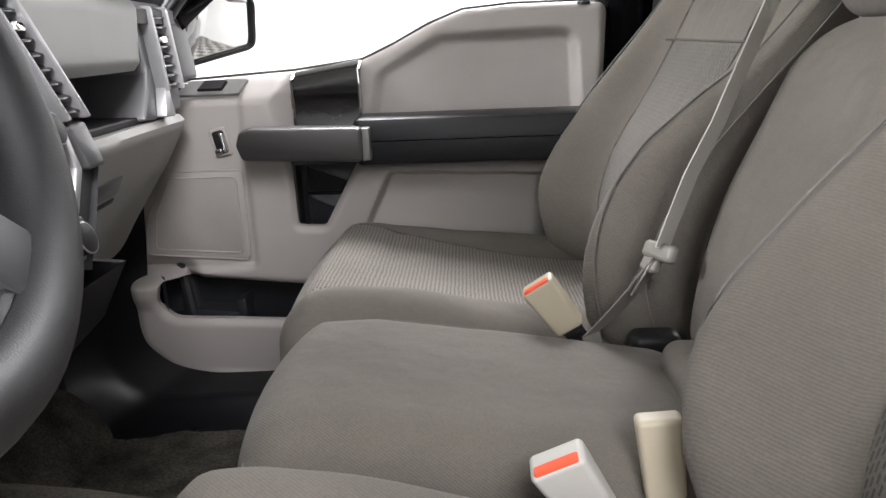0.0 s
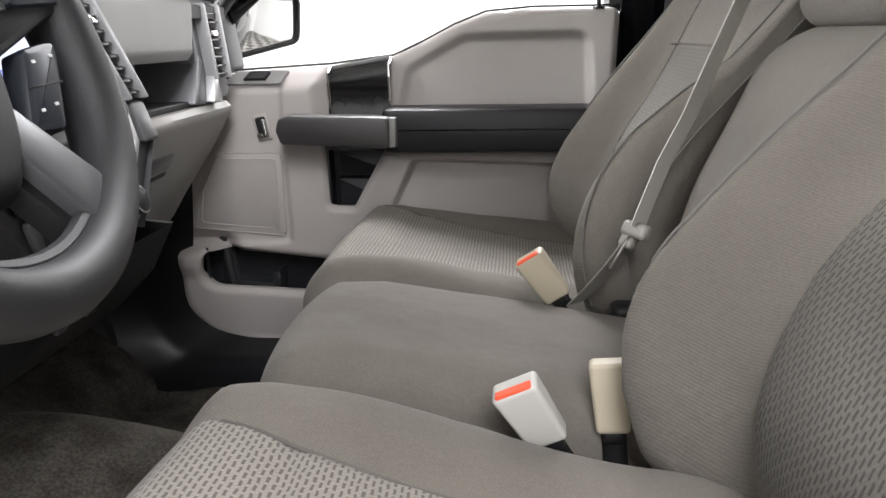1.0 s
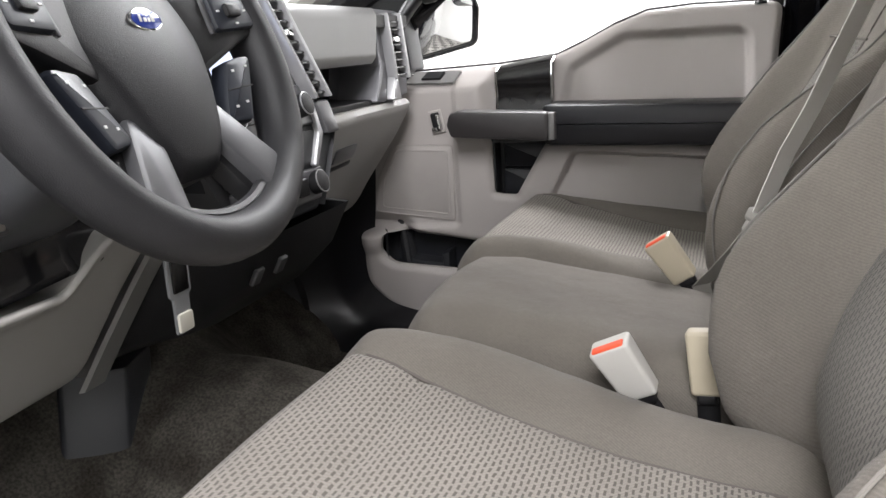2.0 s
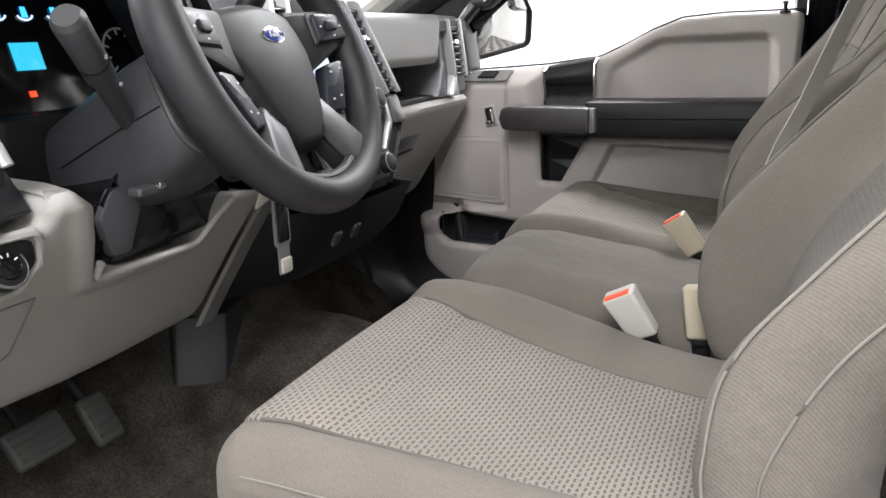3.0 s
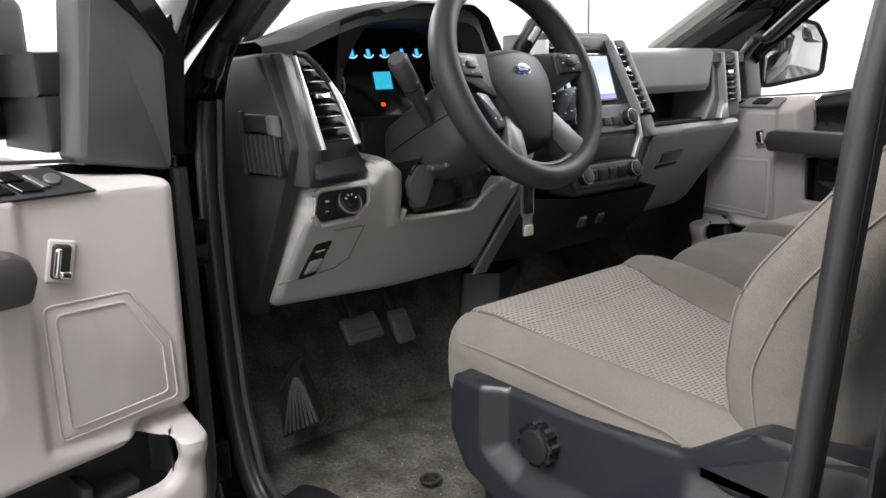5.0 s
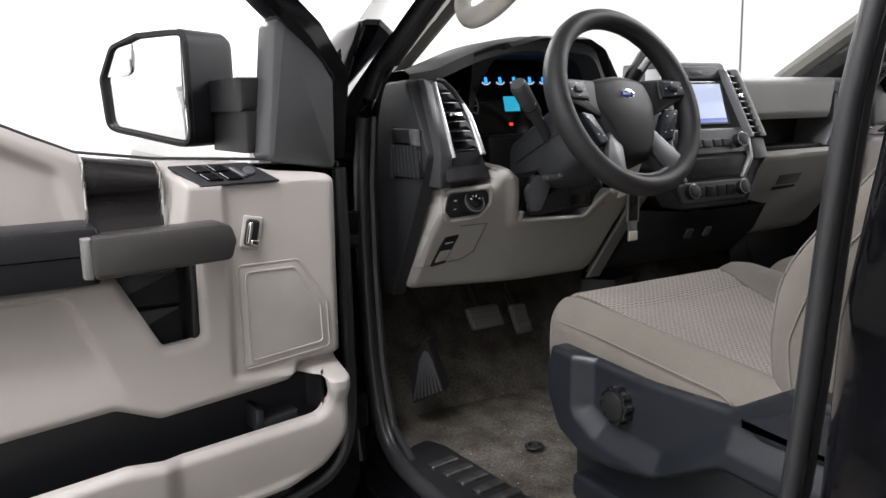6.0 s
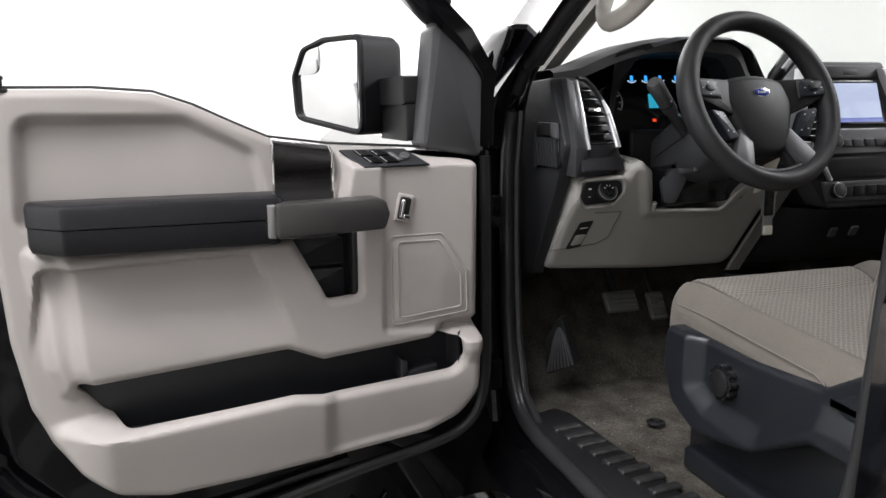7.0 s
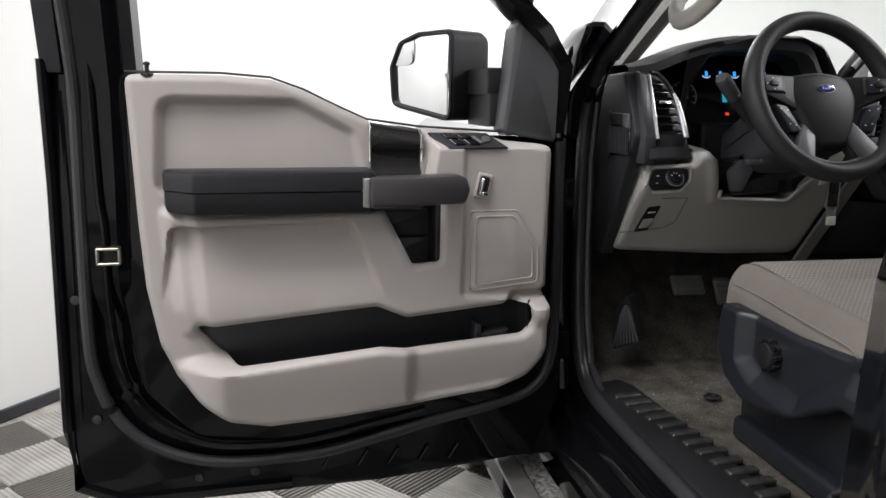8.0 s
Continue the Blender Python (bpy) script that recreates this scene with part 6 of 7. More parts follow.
part("stalk_groove", tube([st0.lerp(st1, 0.62), st0.lerp(st1, 0.635)], [0.0166, 0.0166], 14), DARK, stalk)
for q_ in (0.40, 0.66):
    part("stalk_mark", rbox((0.001, 0.004, 0.004), 0.0004, 1, 1, None, tuple(st0.lerp(st1, q_) + Vector((0.0166, 0.003, 0.001)))), WHITEMARK, stalk)
part("stalk_cap", tube([st0.lerp(st1, 0.985), st0.lerp(st1, 1.02)], [0.0165, 0.013], 14), GREYMETAL, stalk, "grey end cap")
sh0, sh1 = WC + ax * 0.12 + Vector((0, 0.06, 0.03)), Vector((-0.170, -0.215, 1.405))
shifter = part("shift_lever", tube([sh0, sh0.lerp(sh1, 0.5), sh0.lerp(sh1, 0.6), sh0.lerp(sh1, 0.95), sh1], [0.010, 0.010, 0.016, 0.018, 0.012], 12), DARK, column, "black column shift lever")
part("shift_button", tube([sh0.lerp(sh1, 0.72) + Vector((0.014, -0.004, 0)), sh0.lerp(sh1, 0.9) + Vector((0.014, -0.004, 0))], 0.007, 8), SATIN, shifter)
part("ignition_lock", moved(disc(0.016, 0.02, 18), Matrix.Translation((-0.165, -0.282, 1.185)) @ Matrix.Rotation(radians(75), 4, "Y")), GREYMETAL, column)

# key tag hanging below the wheel
tag = thing("key_tag", "clear plastic key tag hanging from the ignition", "key tag", (-0.125, -0.285, 1.03))
def TG(a, b, c):
    return (-0.130 + c, -0.290 + a, 1.045 + b)
part("sleeve", slab(fillet([(-0.017, 0.075), (0.017, 0.075), (0.017, 0.012), (0.012, 0.008), (0.012, -0.03), (-0.012, -0.03), (-0.012, 0.008), (-0.017, 0.012)], 0.003, 2), 0.0, 0.003, TG, 0.001), material("grey_clear_tag_sleeve", (0.16, 0.165, 0.17), 0.15, coat=0.5), tag, "grey clear plastic sleeve")
part("sleeve_inlay", slab(fillet([(-0.012, 0.070), (0.012, 0.070), (0.012, 0.014), (-0.012, 0.014)], 0.002, 2), 0.003, 0.0045, TG, 0.0005), GLOSSBLACK, tag, "dark patterned inlay")
part("tip", slab(fillet([(-0.011, -0.008), (0.011, -0.008), (0.011, -0.028), (-0.011, -0.028)], 0.003, 2), 0.002, 0.006, TG, 0.001), PAPER, tag, "yellowed tag end")
part("card", moved(slab(fillet([(-0.020, 0.0), (0.016, 0.012), (0.022, 0.085), (-0.014, 0.08)], 0.003, 2), 0.0, 0.0015, lambda a, b, c: (c, a, b), 0.0005), Matrix.Translation((-0.150, -0.295, 1.105)) @ Matrix.Rotation(radians(20), 4, "Y")), material("white_tag_card", (0.68, 0.67, 0.60), 0.7), tag, "white paper tag with dark marks")
part("card_mark", joined(*[moved(slab([(-0.006, z), (0.006, z + 0.001), (0.006, z + 0.006), (-0.006, z + 0.005)], 0.0015, 0.0022, lambda a, b, c: (c, a, b), 0.0002), Matrix.Translation((-0.150, -0.292, 1.105)) @ Matrix.Rotation(radians(20), 4, "Y")) for z in (0.018, 0.034, 0.050)]), DARK, tag, "plain dark marks")

# pedals and dead pedal
def pedal(name, label, c, w, h, tilt, arm_to):
    p = thing(name, label, "pedal", c)
    m = Matrix.Translation(c) @ Matrix.Rotation(radians(-tilt), 4, "Y")
    pad_ = part("pad", moved(rbox((0.016, w, h), 0.007, 3), m), PEDAL, p, "worn ribbed rubber pad")
    for k in range(4):
        part("rib", moved(rbox((0.004, w * 0.85, 0.005), 0.0015, 1), m @ Matrix.Translation((0.009, 0, h * (-0.32 + 0.21 * k)))), PEDAL, pad_)
    part("arm", tube([Vector(c) + Vector((-0.01, 0, 0)), Vector(c) + Vector((-0.05, -0.005, 0.06)), Vector(arm_to)], [0.009, 0.009, 0.011], 8), DARK, p)


pedal("brake_pedal", "wide black rubber brake pedal on its arm", (-0.408, -0.483, 0.818), 0.088, 0.056, 38, (-0.54, -0.53, 1.02))
pedal("accelerator_pedal", "narrow black rubber accelerator pedal on its arm", (-0.412, -0.379, 0.798), 0.046, 0.074, 32, (-0.54, -0.37, 1.0))
dead = thing("foot_rest", "black ribbed plastic foot rest on the carpet", "foot rest", (-0.36, -0.66, 0.66))
RU, RV = Vector((0.055, 0.048, 0.032)), Vector((0.0, -0.005, 0.090))
RN = RU.cross(RV).normalized()


def FR(a, b, c):
    return tuple(Vector((-0.366, -0.698, 0.666)) + RU * a + RV * b + RN * c)


part("base", slab(fillet([(0.0, 0.0), (1.02, 0.0), (0.62, 1.42), (0.44, 1.42), (0.0, 1.0)], [0.05, 0.05, 0.08, 0.08, 0.1], 3), -0.03, 0.004, FR, 0.02), DARK, dead, "fan-shaped black base")
for k in range(8):
    part("rib", tube([FR(0.07 + 0.122 * k, 0.08, 0.005), FR(0.07 + 0.122 * k + (0.52 - 0.07 - 0.122 * k) * 0.62, 0.98 + 0.22 * math.sin(k / 7 * math.pi), 0.005)], 0.0024, 6), COLUMNGREY, dead)

# ---- seats ----
BACK_DRIVER = ((0.86, 0.90, 0.95, 1.0, 1.09, 1.155, 1.214, 1.26, 1.40, 1.52), (0.428, 0.416, 0.405, 0.404, 0.437, 0.485, 0.536, 0.580, 0.685, 0.76))
BACK_PASSENGER = ((0.86, 0.90, 0.95, 1.007, 1.06, 1.116, 1.205, 1.30, 1.40, 1.52), (0.40, 0.388, 0.374, 0.368, 0.380, 0.405, 0.466, 0.542, 0.615, 0.69))
BACK_CENTRE = ((0.86, 0.92, 1.0, 1.1, 1.18, 1.265, 1.40, 1.52), (0.47, 0.466, 0.471, 0.495, 0.530, 0.568, 0.632, 0.69))
TOP_X = (-0.05, -0.02, 0.02, 0.06, 0.10, 0.20, 0.30, 0.40, 0.52)
TOP_Z = (0.938, 0.953, 0.964, 0.961, 0.950, 0.929, 0.911, 0.900, 0.893)


def insert_half(x):
    """Half the width of the cushion's insert, as a share of the cushion's."""
    return lerp(x, (0.0, 0.03, 0.1, 0.2, 0.3, 0.42), (0.77, 0.745, 0.675, 0.585, 0.535, 0.50))


def insert_mid(x, out):
    """The insert lies outboard of the cushion's middle, more so towards the back."""
    return out * (0.025 + 0.009 * max(0.0, x))


def cushion_top(x, y, half, out):
    """Height of the cushion's top at x and at y from its middle."""
    mid_y, wide = insert_mid(x, out), insert_half(x) * half
    d = abs(y - mid_y)
    rest = max(0.02, half - mid_y * (1 if y > mid_y else -1) - wide)
    g = min(1.0, max(0.0, (d - wide) / rest))
    z = lerp(x, TOP_X, TOP_Z)
    if d < wide:
        return z - 0.006 * math.cos(d / wide * math.pi / 2) * min(1, max(0, x / 0.1))
    if out and (y - mid_y) * out < 0:
        # the inboard bolster swells in front and falls away towards the buckle
        z += 0.016 * math.sin(math.pi * g) * math.exp(-((x - 0.13) / 0.10) ** 2) - 0.045 * float(smooth((x - 0.19) / 0.2)) * g * g
    return z + (0.008 + 0.02 * min(1, max(0, x / 0.3))) * math.sin(math.pi * g) + 0.010 * min(1, max(0, (x - 0.05) / 0.3)) * g


def cushion(parent, yc, half, x0, x1, flat=False, out=0):
    hz, r = 0.075, 0.048

    def bend(x, y, z):
        wx = x + (x0 + x1) / 2
        top_ = cushion_top(wx, y, half, out) if not flat else lerp(wx, (0.0, 0.06, 0.12, 0.25, 0.44), (0.955, 0.972, 0.974, 0.955, 0.925)) + 0.008 * (1 - (y / half) ** 2)
        f = max(0.0, z / hz)
        round_front = 0.016 * (1 - (y / half) ** 2) + 0.006 * math.cos(z / hz * 1.5)
        nx = x - (round_front if x < 0 else 0)
        return (nx, y * (1 + 0.02 * (1 - f)), z + (top_ - 0.88 - hz) * (0.35 + 0.65 * max(0.0, f)))
    return part("cushion", rbox((x1 - x0, 2 * half, 2 * hz), r, 5, 26, bend, ((x0 + x1) / 2, yc, 0.88)), CLOTH, parent, "taupe cloth seat cushion", 60)


def strip_path(pts, rad, mat, parent, name="seam", label=""):
    return part(name, tube(pts, rad, 6), mat, parent, label)


def backrest(parent, yc, half, z0, z1, prof, bolster=0.07, insert=True, narrow=0.05, sewn=0, lead=None):
    """A backrest that follows its profile; bolsters stand forward at its sides, each by its own lead over the height."""
    lead = lead or {}
    thick, r = 0.15, 0.06
    hh = (z1 - z0) / 2

    def back_x(z):
        return bowed(z, *prof)

    def inset_half(z):
        return lerp(z, (0.94, 1.05, 1.10, 1.2, 1.27), (0.112, 0.136, 0.144, 0.160, 0.166))

    def slim(z):
        return 1 - narrow * float(smooth((z - 1.12) / 0.3))

    def face(y, wz):
        f = min(1.0, abs(y) / half)
        w = inset_half(wz) / half if insert else 0.45
        rise = float(smooth((f - w) / min(0.36, 0.97 - w)))
        side = lead.get(1 if y > 0 else -1)
        return bolster * (1 - rise) * (1 - 0.7 * float(smooth((wz - 1.16) / 0.22))) + (lerp(wz, *side) * rise if side else 0.0)

    def bend(x, y, z):
        wz = z + (z0 + z1) / 2
        k = max(0.0, -x / (thick / 2))
        return (x + back_x(wz) + thick / 2 + face(y, wz) * k, y * slim(wz), z)
    b = part("backrest", rbox((thick, 2 * half, 2 * hh), r, 5, 22, bend, (0, yc, (z0 + z1) / 2)), CLOTH, parent, "taupe cloth backrest", 60)
    if insert:
        rise_z = (z0 + 0.07, 1.05, 1.12, 1.20, 1.262)
        out = fillet([(-inset_half(z), z) for z in reversed(rise_z)] + [(inset_half(z), z) for z in rise_z], [0.03, 0.05, 0.05, 0.05, 0.03] * 2, 3)
        part("backrest_insert", relief(out, [], lambda a, c, h: (back_x(c) + face(a, c) - 0.003 - h, yc + a * slim(c), c), 0.014, 0.004, 0.006), CLOTH_DASH_UP_SHADED, b, "dashed weave insert")
        # dark strips paint the shade that lies in the insert's seams
        strip_path([(back_x(1.265) + face(a * half, 1.265) - 0.001, yc + a * half * slim(1.265), 1.266) for a in np.linspace(-0.74, 0.74, 11)], 0.0018, SEAM_SHADE, b, "seam")
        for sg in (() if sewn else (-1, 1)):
            strip_path([(back_x(float(z)) + face(inset_half(float(z)), float(z)) - 0.001, yc + sg * inset_half(float(z)) * slim(float(z)), float(z)) for z in np.linspace(0.985, z1 - 0.06, 24)], 0.0014, SEAM_SHADE, b, "seam")
    zs = [float(z) for z in np.linspace(z0 + 0.05, z1 - 0.06, 56)]
    for sg in (-1, 1):
        thread = PALETHREAD if sg == sewn else THREAD
        strip_path([(back_x(z) + 0.0154 + 0.79 * face(sg * (half - 0.0172), z), yc + sg * (half - 0.0172) * slim(z), z) for z in zs], 0.0015, thread, b, "piping")
        strip_path([(back_x(z) + lerp(z, (z0, 1.0, 1.2, 1.5), (0.070, 0.066, 0.085, 0.10)) + 0.08 * face(sg * half, z), yc + sg * ((half + 0.0004) * slim(z) + 0.0013), z) for z in zs], 0.0013, thread, b, "piping")
    if sewn:
        part("stitching", joined(*[rbox((0.0010, 0.0010, 0.0032), 0.0004, 1, 1, None, (back_x(z) + 0.0125 + 0.89 * face(sewn * (half - 0.0258), z), yc + sewn * (half - 0.0258) * slim(z), z)) for z in [float(q) for q in np.arange(z0 + 0.06, z1 - 0.08, 0.0065)]]), material("tan_stitch_thread", (0.20, 0.186, 0.165), 0.9), b, "tan sewn stitches")
    return b


def bucket_seat(name, label, yc, half, prof, out, lead):
    seat = thing(name, label, "truck seat", (0.25, yc, 0.62), group="front seats")
    c = cushion(seat, yc, half, -0.015, 0.52, False, out)

    def dip(a):
        return 0.014 * float(smooth((0.035 - a) / 0.06))

    def rim_y(x, sg):
        return insert_mid(x, out) + sg * insert_half(x) * half
    rows_x = (0.006, 0.05, 0.1, 0.18, 0.25, 0.33, 0.45)
    edge_ = [(x, rim_y(x, -1)) for x in rows_x] + [(x, rim_y(x, 1)) for x in reversed(rows_x)]
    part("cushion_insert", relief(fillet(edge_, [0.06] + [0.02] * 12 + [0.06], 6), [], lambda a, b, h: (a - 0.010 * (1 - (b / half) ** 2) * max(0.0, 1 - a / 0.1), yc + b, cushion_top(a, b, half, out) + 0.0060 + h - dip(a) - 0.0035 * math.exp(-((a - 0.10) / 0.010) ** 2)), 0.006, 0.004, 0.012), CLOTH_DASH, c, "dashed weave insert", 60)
    for sg in (-1, 1):
        # a dark strip on each side paints the shade in the cushion's seam
        strip_path([(a, yc + rim_y(a, sg), cushion_top(a, rim_y(a, sg), half, out) + 0.003 - dip(a)) for a in [float(q) for q in np.linspace(0.03, 0.45, 24)]], 0.0024, SEAM_SHADE, c, "seam")
    strip_path([(-0.022 + 0.016 * b * b + (0.012 if abs(b) > 0.9 else 0), yc + b * half * 0.985, 0.925) for b in np.linspace(-0.93, 0.93, 11)], 0.0013, PALETHREAD, c, "piping")
    for sg in (out,):
        strip_path([(a, yc + sg * half * 1.004, z) for a, z in ((0.03, 0.926), (0.07, 0.926), (0.15, 0.922), (0.25, 0.914), (0.33, 0.908), (0.385, 0.904), (0.405, 0.896), (0.410, 0.885))], 0.0013, PALETHREAD, c, "piping")
    backrest(seat, yc + (0.020 if out < 0 else 0.0), half * 0.97, 0.87, 1.50, prof, 0.07, True, 0.05, -1 if out < 0 else 0, lead)
    part("seat_base", box(0.05, 0.52, yc - half * 0.86, yc + half * 0.86, 0.66, 0.80, 0.02), DARK, seat)
    for sx in (0.07, 0.46):
        for sg in (-1, 1):
            part("seat_rail_foot", box(sx, sx + 0.05, yc + sg * 0.18 - 0.02, yc + sg * 0.18 + 0.02, 0.605, 0.67, 0.006), DARK, seat)
    return seat


SEAT_HALF = 0.250
driver = bucket_seat("driver_seat", "taupe cloth bucket seat with a dashed insert, beside the open door", -0.358, SEAT_HALF, BACK_DRIVER, -1, {1: ((0.88, 0.94, 1.0, 1.06, 1.12, 1.25, 1.45), (-0.015, -0.018, -0.034, -0.058, -0.064, -0.06, -0.02)), -1: ((0.9, 1.0, 1.06, 1.2, 1.45), (0.016, 0.014, 0.0, -0.002, 0.0))})
bucket_seat("passenger_seat", "taupe cloth bucket seat with a dashed insert, by the closed door", 0.480, SEAT_HALF, BACK_PASSENGER, 1, {1: ((0.95, 1.05, 1.2, 1.45), (-0.022, -0.040, -0.040, -0.035)), -1: ((1.0, 1.07, 1.12, 1.16, 1.21, 1.25, 1.4), (-0.010, -0.020, -0.026, -0.022, 0.008, 0.042, 0.06))})

# driver's side shield with its knob
ys = -0.352 - 0.252


def SH(x, z, c):
    return (x, ys + 0.006 - c, z)


SHIELD = fillet([(0.052, 0.895), (0.042, 0.862), (0.040, 0.805), (0.070, 0.750), (0.135, 0.722), (0.205, 0.728), (0.290, 0.744), (0.335, 0.766), (0.420, 0.812), (0.64, 0.802), (0.64, 0.945), (0.50, 0.945), (0.415, 0.893), (0.26, 0.886)], [0.012, 0.02, 0.02, 0.03, 0.03, 0.02, 0.02, 0.03, 0.03, 0.02, 0.02, 0.03, 0.03, 0.05], 4)
WELL = fillet([(0.128, 0.94), (0.124, 0.800), (0.172, 0.776), (0.300, 0.768), (0.425, 0.858), (0.66, 0.852), (0.66, 0.96)], [0, 0.015, 0.015, 0.02, 0.02, 0, 0], 3)
shield = part("side_shield", relief(SHIELD, [(WELL, -0.022, -0.036)], lambda a, b, h: SH(a, b, 0.047 + h), 0.0035, 0.010, 0.035), SHIELDGREY, driver, "blue-black plastic side shield with a sunk well", 50)
kn = Matrix.Translation(SH(0.206, 0.832, 0.024)) @ Matrix.Rotation(radians(90), 4, "X")
dial = part("lumbar_knob", moved(disc(0.031, 0.018, 60, 0.003, -0.0035, 10), kn), GLOSSBLACK, shield, "black knob with a scalloped edge")
part("knob_cap", moved(disc(0.0245, 0.022, 28, 0.004), kn), DARK, dial)
part("recliner_cover", slab(fillet([(0.425, 0.885), (0.46, 0.898), (0.53, 0.932), (0.60, 0.945), (0.66, 0.94), (0.66, 0.868), (0.470, 0.866)], [0.01, 0.02, 0.03, 0.03, 0.02, 0.01, 0.02], 5), -0.03, 0.034, SH, 0.012), SHIELDGREY, driver, "black recliner cover")
part("riser", slab(fillet([(0.048, 0.760), (0.050, 0.63), (0.62, 0.62), (0.62, 0.82), (0.30, 0.78)], 0.02, 3), -0.06, -0.012, SH, 0.008), SHIELDGREY, driver, "blue-black seat riser panel")
part("rail_cover", box(0.075, 0.66, ys - 0.012, ys + 0.075, 0.618, 0.664, 0.010), SHIELDGREY, driver)

# centre seat
mid = thing("centre_seat", "plain taupe cloth centre seat between the front seats", "truck seat", (0.25, 0.065, 0.62), group="front seats")
YM, HM = 0.066, 0.150
c = cushion(mid, YM, HM, 0.02, 0.47, True)
for sg in (1,):
    strip_path([(a, YM + sg * HM * 0.985, lerp(a, (0.0, 0.06, 0.12, 0.25, 0.44), (0.945, 0.960, 0.962, 0.943, 0.913))) for a in np.linspace(0.03, 0.44, 9)], 0.0016, THREAD, c, "piping")
strip_path([(0.022 - 0.012 * (1 - b * b), YM + b * HM, 0.930) for b in (-0.95, -0.5, 0, 0.5, 0.95)], 0.0016, THREAD, c, "piping")
backrest(mid, YM, HM * 0.98, 0.90, 1.292, BACK_CENTRE, 0.004, False, 0.0)
backrest(mid, YM, HM * 0.98, 1.286, 1.46, BACK_CENTRE, 0.004, False, 0.0)
part("storage_base", box(0.03, 0.44, YM - HM * 0.9, YM + HM * 0.9, 0.66, 0.83, 0.02), DARK, mid)
part("hinge_cover", box(0.425, 0.475, YM - HM * 0.8, YM + HM * 0.45, 0.89, 0.965, 0.02, 3), CLOTH, mid)


# ---- belts and buckles ----
def buckle(name, label, foot, head, width, mat, red, across=(0.86, -0.15, 0.5)):
    """A buckle on its stalk, from foot to the top of its head."""
    foot, head = Vector(foot), Vector(head)
    b = thing(name, label, "seat belt buckle", foot, group="seat belt buckles")
    up = (head - foot).normalized()
    side = Vector(across)
    side = (side - up * side.dot(up)).normalized()
    nrm = side.cross(up)
    m = Matrix((side, nrm, up)).transposed().to_4x4()
    m.translation = head - up * 0.036
    part("housing", moved(rbox((width, 0.024, 0.072), 0.005, 3, 2, lambda x, y, z: (x * (1 + 0.08 * z / 0.036), y * (1 + 0.10 * z / 0.036), z)), m), mat, b)
    if red:
        part("release_button", moved(rbox((width * 0.86, 0.0095, 0.008), 0.002, 2), m @ Matrix.Translation((0, 0.0065, 0.0335))), RED, b, "red-orange release button")
    part("stalk", tube([foot - up * 0.02, foot.lerp(head, 0.3), head - up * 0.070], 0.012, 8, 0.35, nrm), DARK, b, "black stalk")
    part("collar", moved(rbox((width * 0.6, 0.018, 0.014), 0.004, 2), m @ Matrix.Translation((0, 0, -0.040))), DARK, b)


buckle("buckle", "pale grey seat belt buckle with red button beside driver seat", (0.340, -0.120, 0.880), (0.282, -0.150, 0.984), 0.042, BUCKLE_GREY, True)
buckle("buckle", "cream seat belt buckle with red button beside passenger seat", (0.385, 0.222, 0.885), (0.300, 0.210, 1.003), 0.039, BUCKLE_CREAM, True)
buckle("buckle", "cream seat belt buckle tucked against the driver backrest", (0.384, -0.092, 0.875), (0.374, -0.080, 0.980), 0.036, BUCKLE_CREAM, False, (1.0, -0.1, 0.0))

belt = thing("shoulder_belt", "pale grey shoulder belt hanging beside the centre backrest", "seat belt", (0.42, 0.19, 0.95))
def ribbon(pts, w, side):
    rows = []
    pts = [Vector(p) for p in pts]
    for i, p in enumerate(pts):
        t = (pts[min(len(pts) - 1, i + 1)] - pts[max(0, i - 1)]).normalized()
        s = (Vector(side) - t * Vector(side).dot(t)).normalized()
        n = s.cross(t) * 0.0008
        rows.append([p - s * w / 2 + n, p + s * w / 2 + n, p + s * w / 2 - n, p - s * w / 2 - n])
    return sheet(rows, True, True)
part("webbing", ribbon([(0.600, 0.150, 1.47), (0.552, 0.154, 1.36), (0.532, 0.156, 1.309), (0.509, 0.158, 1.25), (0.486, 0.160, 1.189), (0.461, 0.162, 1.135), (0.440, 0.164, 1.074), (0.434, 0.164, 1.055)], 0.030, (0.66, 0.71, -0.25)), WEB, belt, "pale grey webbing")
tongue = part("tongue_block", joined(moved(rbox((0.014, 0.046, 0.020), 0.006, 3), Matrix.Translation((0.432, 0.164, 1.050)) @ Matrix.Rotation(radians(30), 4, "Z") @ Matrix.Rotation(radians(25), 4, "Y")), moved(rbox((0.012, 0.024, 0.022), 0.005, 3), Matrix.Translation((0.424, 0.170, 1.036)) @ Matrix.Rotation(radians(30), 4, "Z") @ Matrix.Rotation(radians(30), 4, "Y"))), material("mid_grey_tongue_plastic", (0.22, 0.21, 0.19), 0.4, vary=0.05), belt, "mid grey plastic tongue block")
part("tongue_plate", moved(rbox((0.004, 0.022, 0.045), 0.0015, 1), Matrix.Translation((0.412, 0.172, 1.020)) @ Matrix.Rotation(radians(28), 4, "Y")), METAL, tongue, "bare metal tongue")
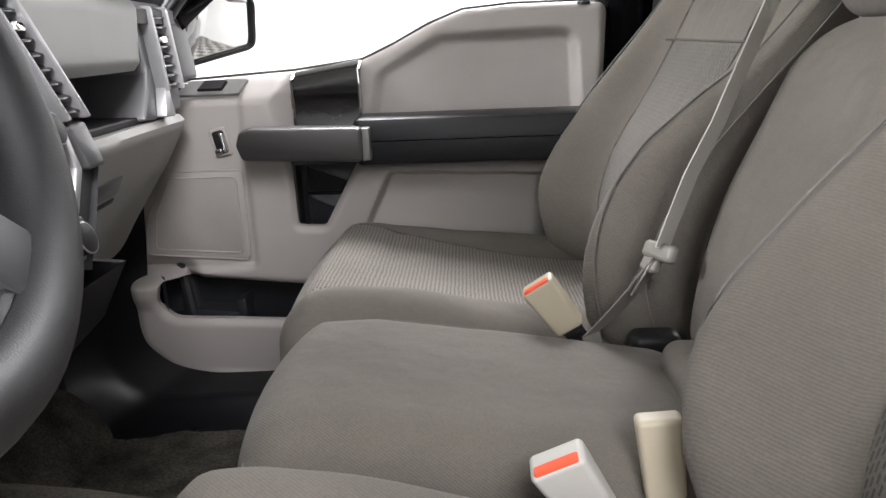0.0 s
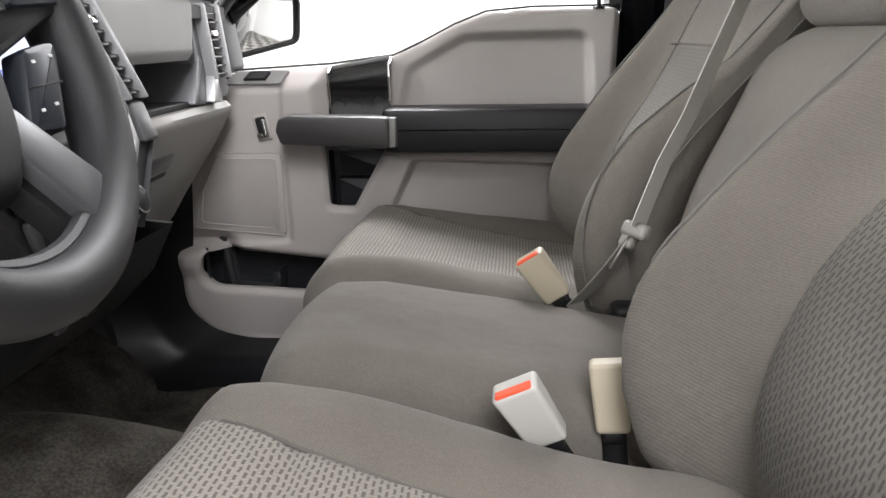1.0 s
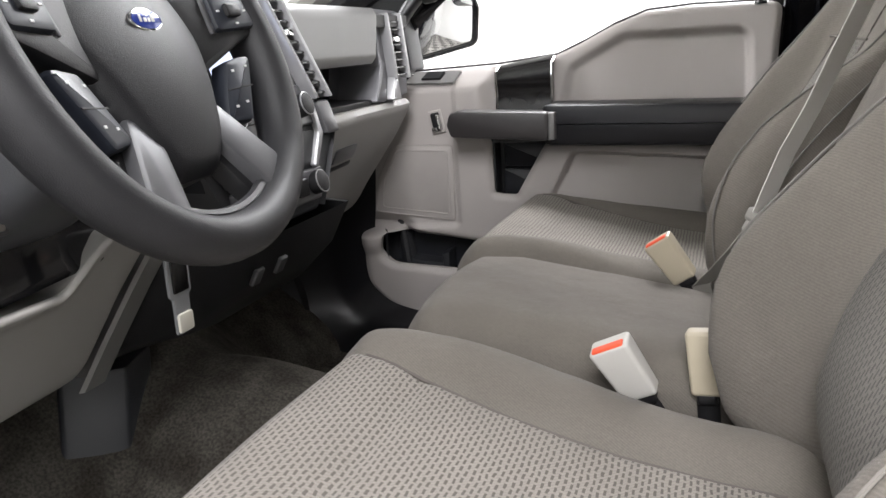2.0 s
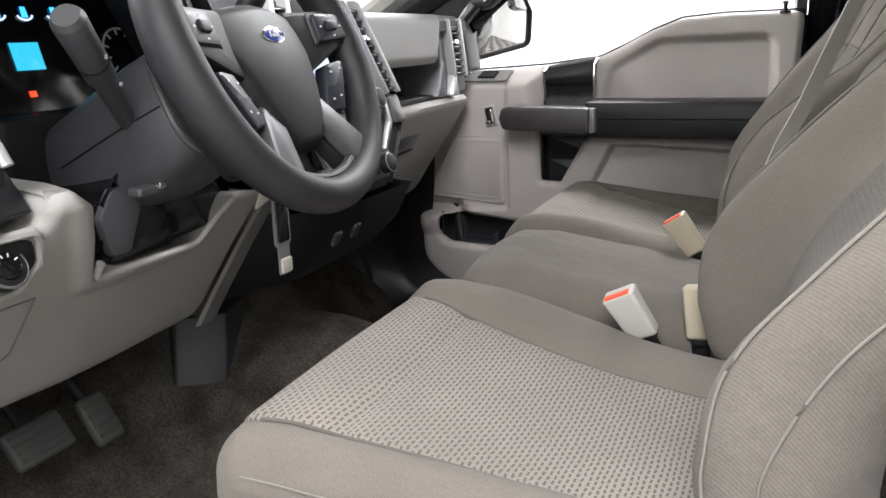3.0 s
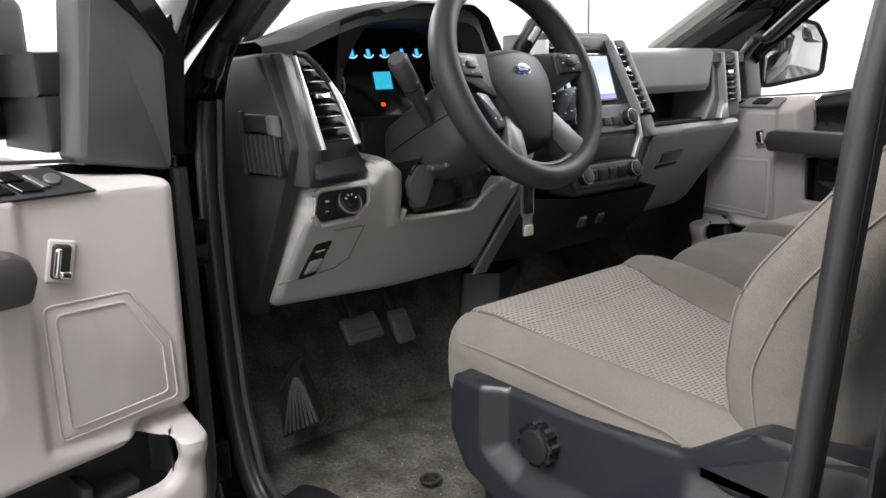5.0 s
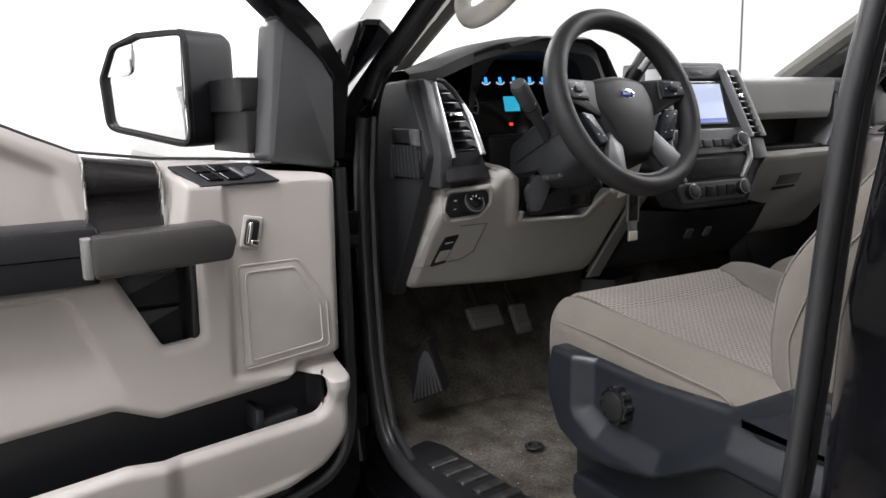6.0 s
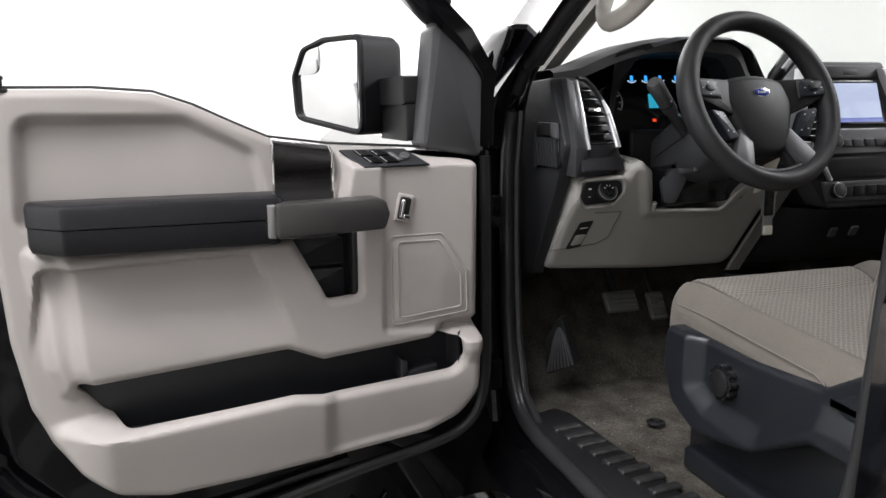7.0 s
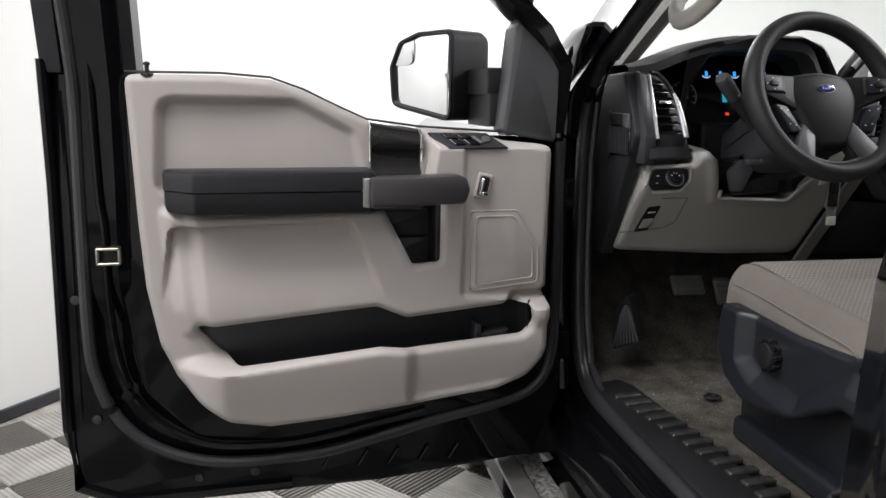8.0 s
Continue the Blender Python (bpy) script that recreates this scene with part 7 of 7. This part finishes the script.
part("lower_webbing", ribbon([(0.432, 0.168, 1.042), (0.405, 0.180, 0.998), (0.382, 0.190, 0.965), (0.363, 0.199, 0.942), (0.37, 0.205, 0.915)], 0.030, (0.66, 0.70, -0.25)), material("dark_belt_webbing", (0.20, 0.19, 0.17), 0.8), belt)
part("anchor_cover", box(0.41, 0.47, 0.19, 0.23, 0.87, 0.94, 0.012, 3), DARK, belt)

# ---- floor tiles: those nearest the open door one by one, the rest of the floor joined ----
TURN_TILES = radians(41)
ca, sa = math.cos(TURN_TILES), math.sin(TURN_TILES)
places = []
for i in range(-30, 31):
    for j in range(-30, 31):
        u, w = (i + 0.5) * TILE, (j + 0.5) * TILE
        x, y = -1.14 + u * ca - w * sa, -1.10 + u * sa + w * ca
        rel = Vector((x, y, 0)) - C0
        ra, rb = rel.dot(RA), rel.dot(RB)
        if not (0.17 < ra < LA - 0.17 and 0.17 < rb < LB - 0.17) or (ra < BEND and rb < BEND and math.hypot(ra - BEND, rb - BEND) > BEND - 0.17):
            continue
        near = -3.6 < x < 1.6 and -4.2 < y < -0.2
        m = Matrix.Translation((x, y, GROUND - 0.006)) @ Matrix.Rotation(TURN_TILES + (0 if (i + j) % 2 else math.pi / 2), 4, "Z")
        places.append((not near, abs(x + 1.0) + abs(y + 1.5), (i + j) % 2, m))
places.sort(key=lambda p: p[:2])
rest = {0: ([], []), 1: ([], [])}
for k, (far, _, kind_, m) in enumerate(places):
    if k < 280 and not far:
        ob = new("tile", TILES[kind_])
        ob.parent = floor
        ob.matrix_basis = m
    else:
        vs_, fs_ = rest[kind_]
        base_ = len(vs_)
        vs_.extend(m @ v.co for v in TILES[kind_].vertices)
        fs_.extend([base_ + q for q in p.vertices] for p in TILES[kind_].polygons)
for kind_, (vs_, fs_) in rest.items():
    me = bpy.data.meshes.new("tile_field")
    me.from_pydata(vs_, [], fs_)
    me.materials.append((TILE_PALE, TILE_DARK)[kind_])
    ob = new("tile_field", me)
    ob.parent = floor
    tagged(ob, "further pale ribbed tiles" if kind_ == 0 else "further dark ribbed tiles", kind="stuff")
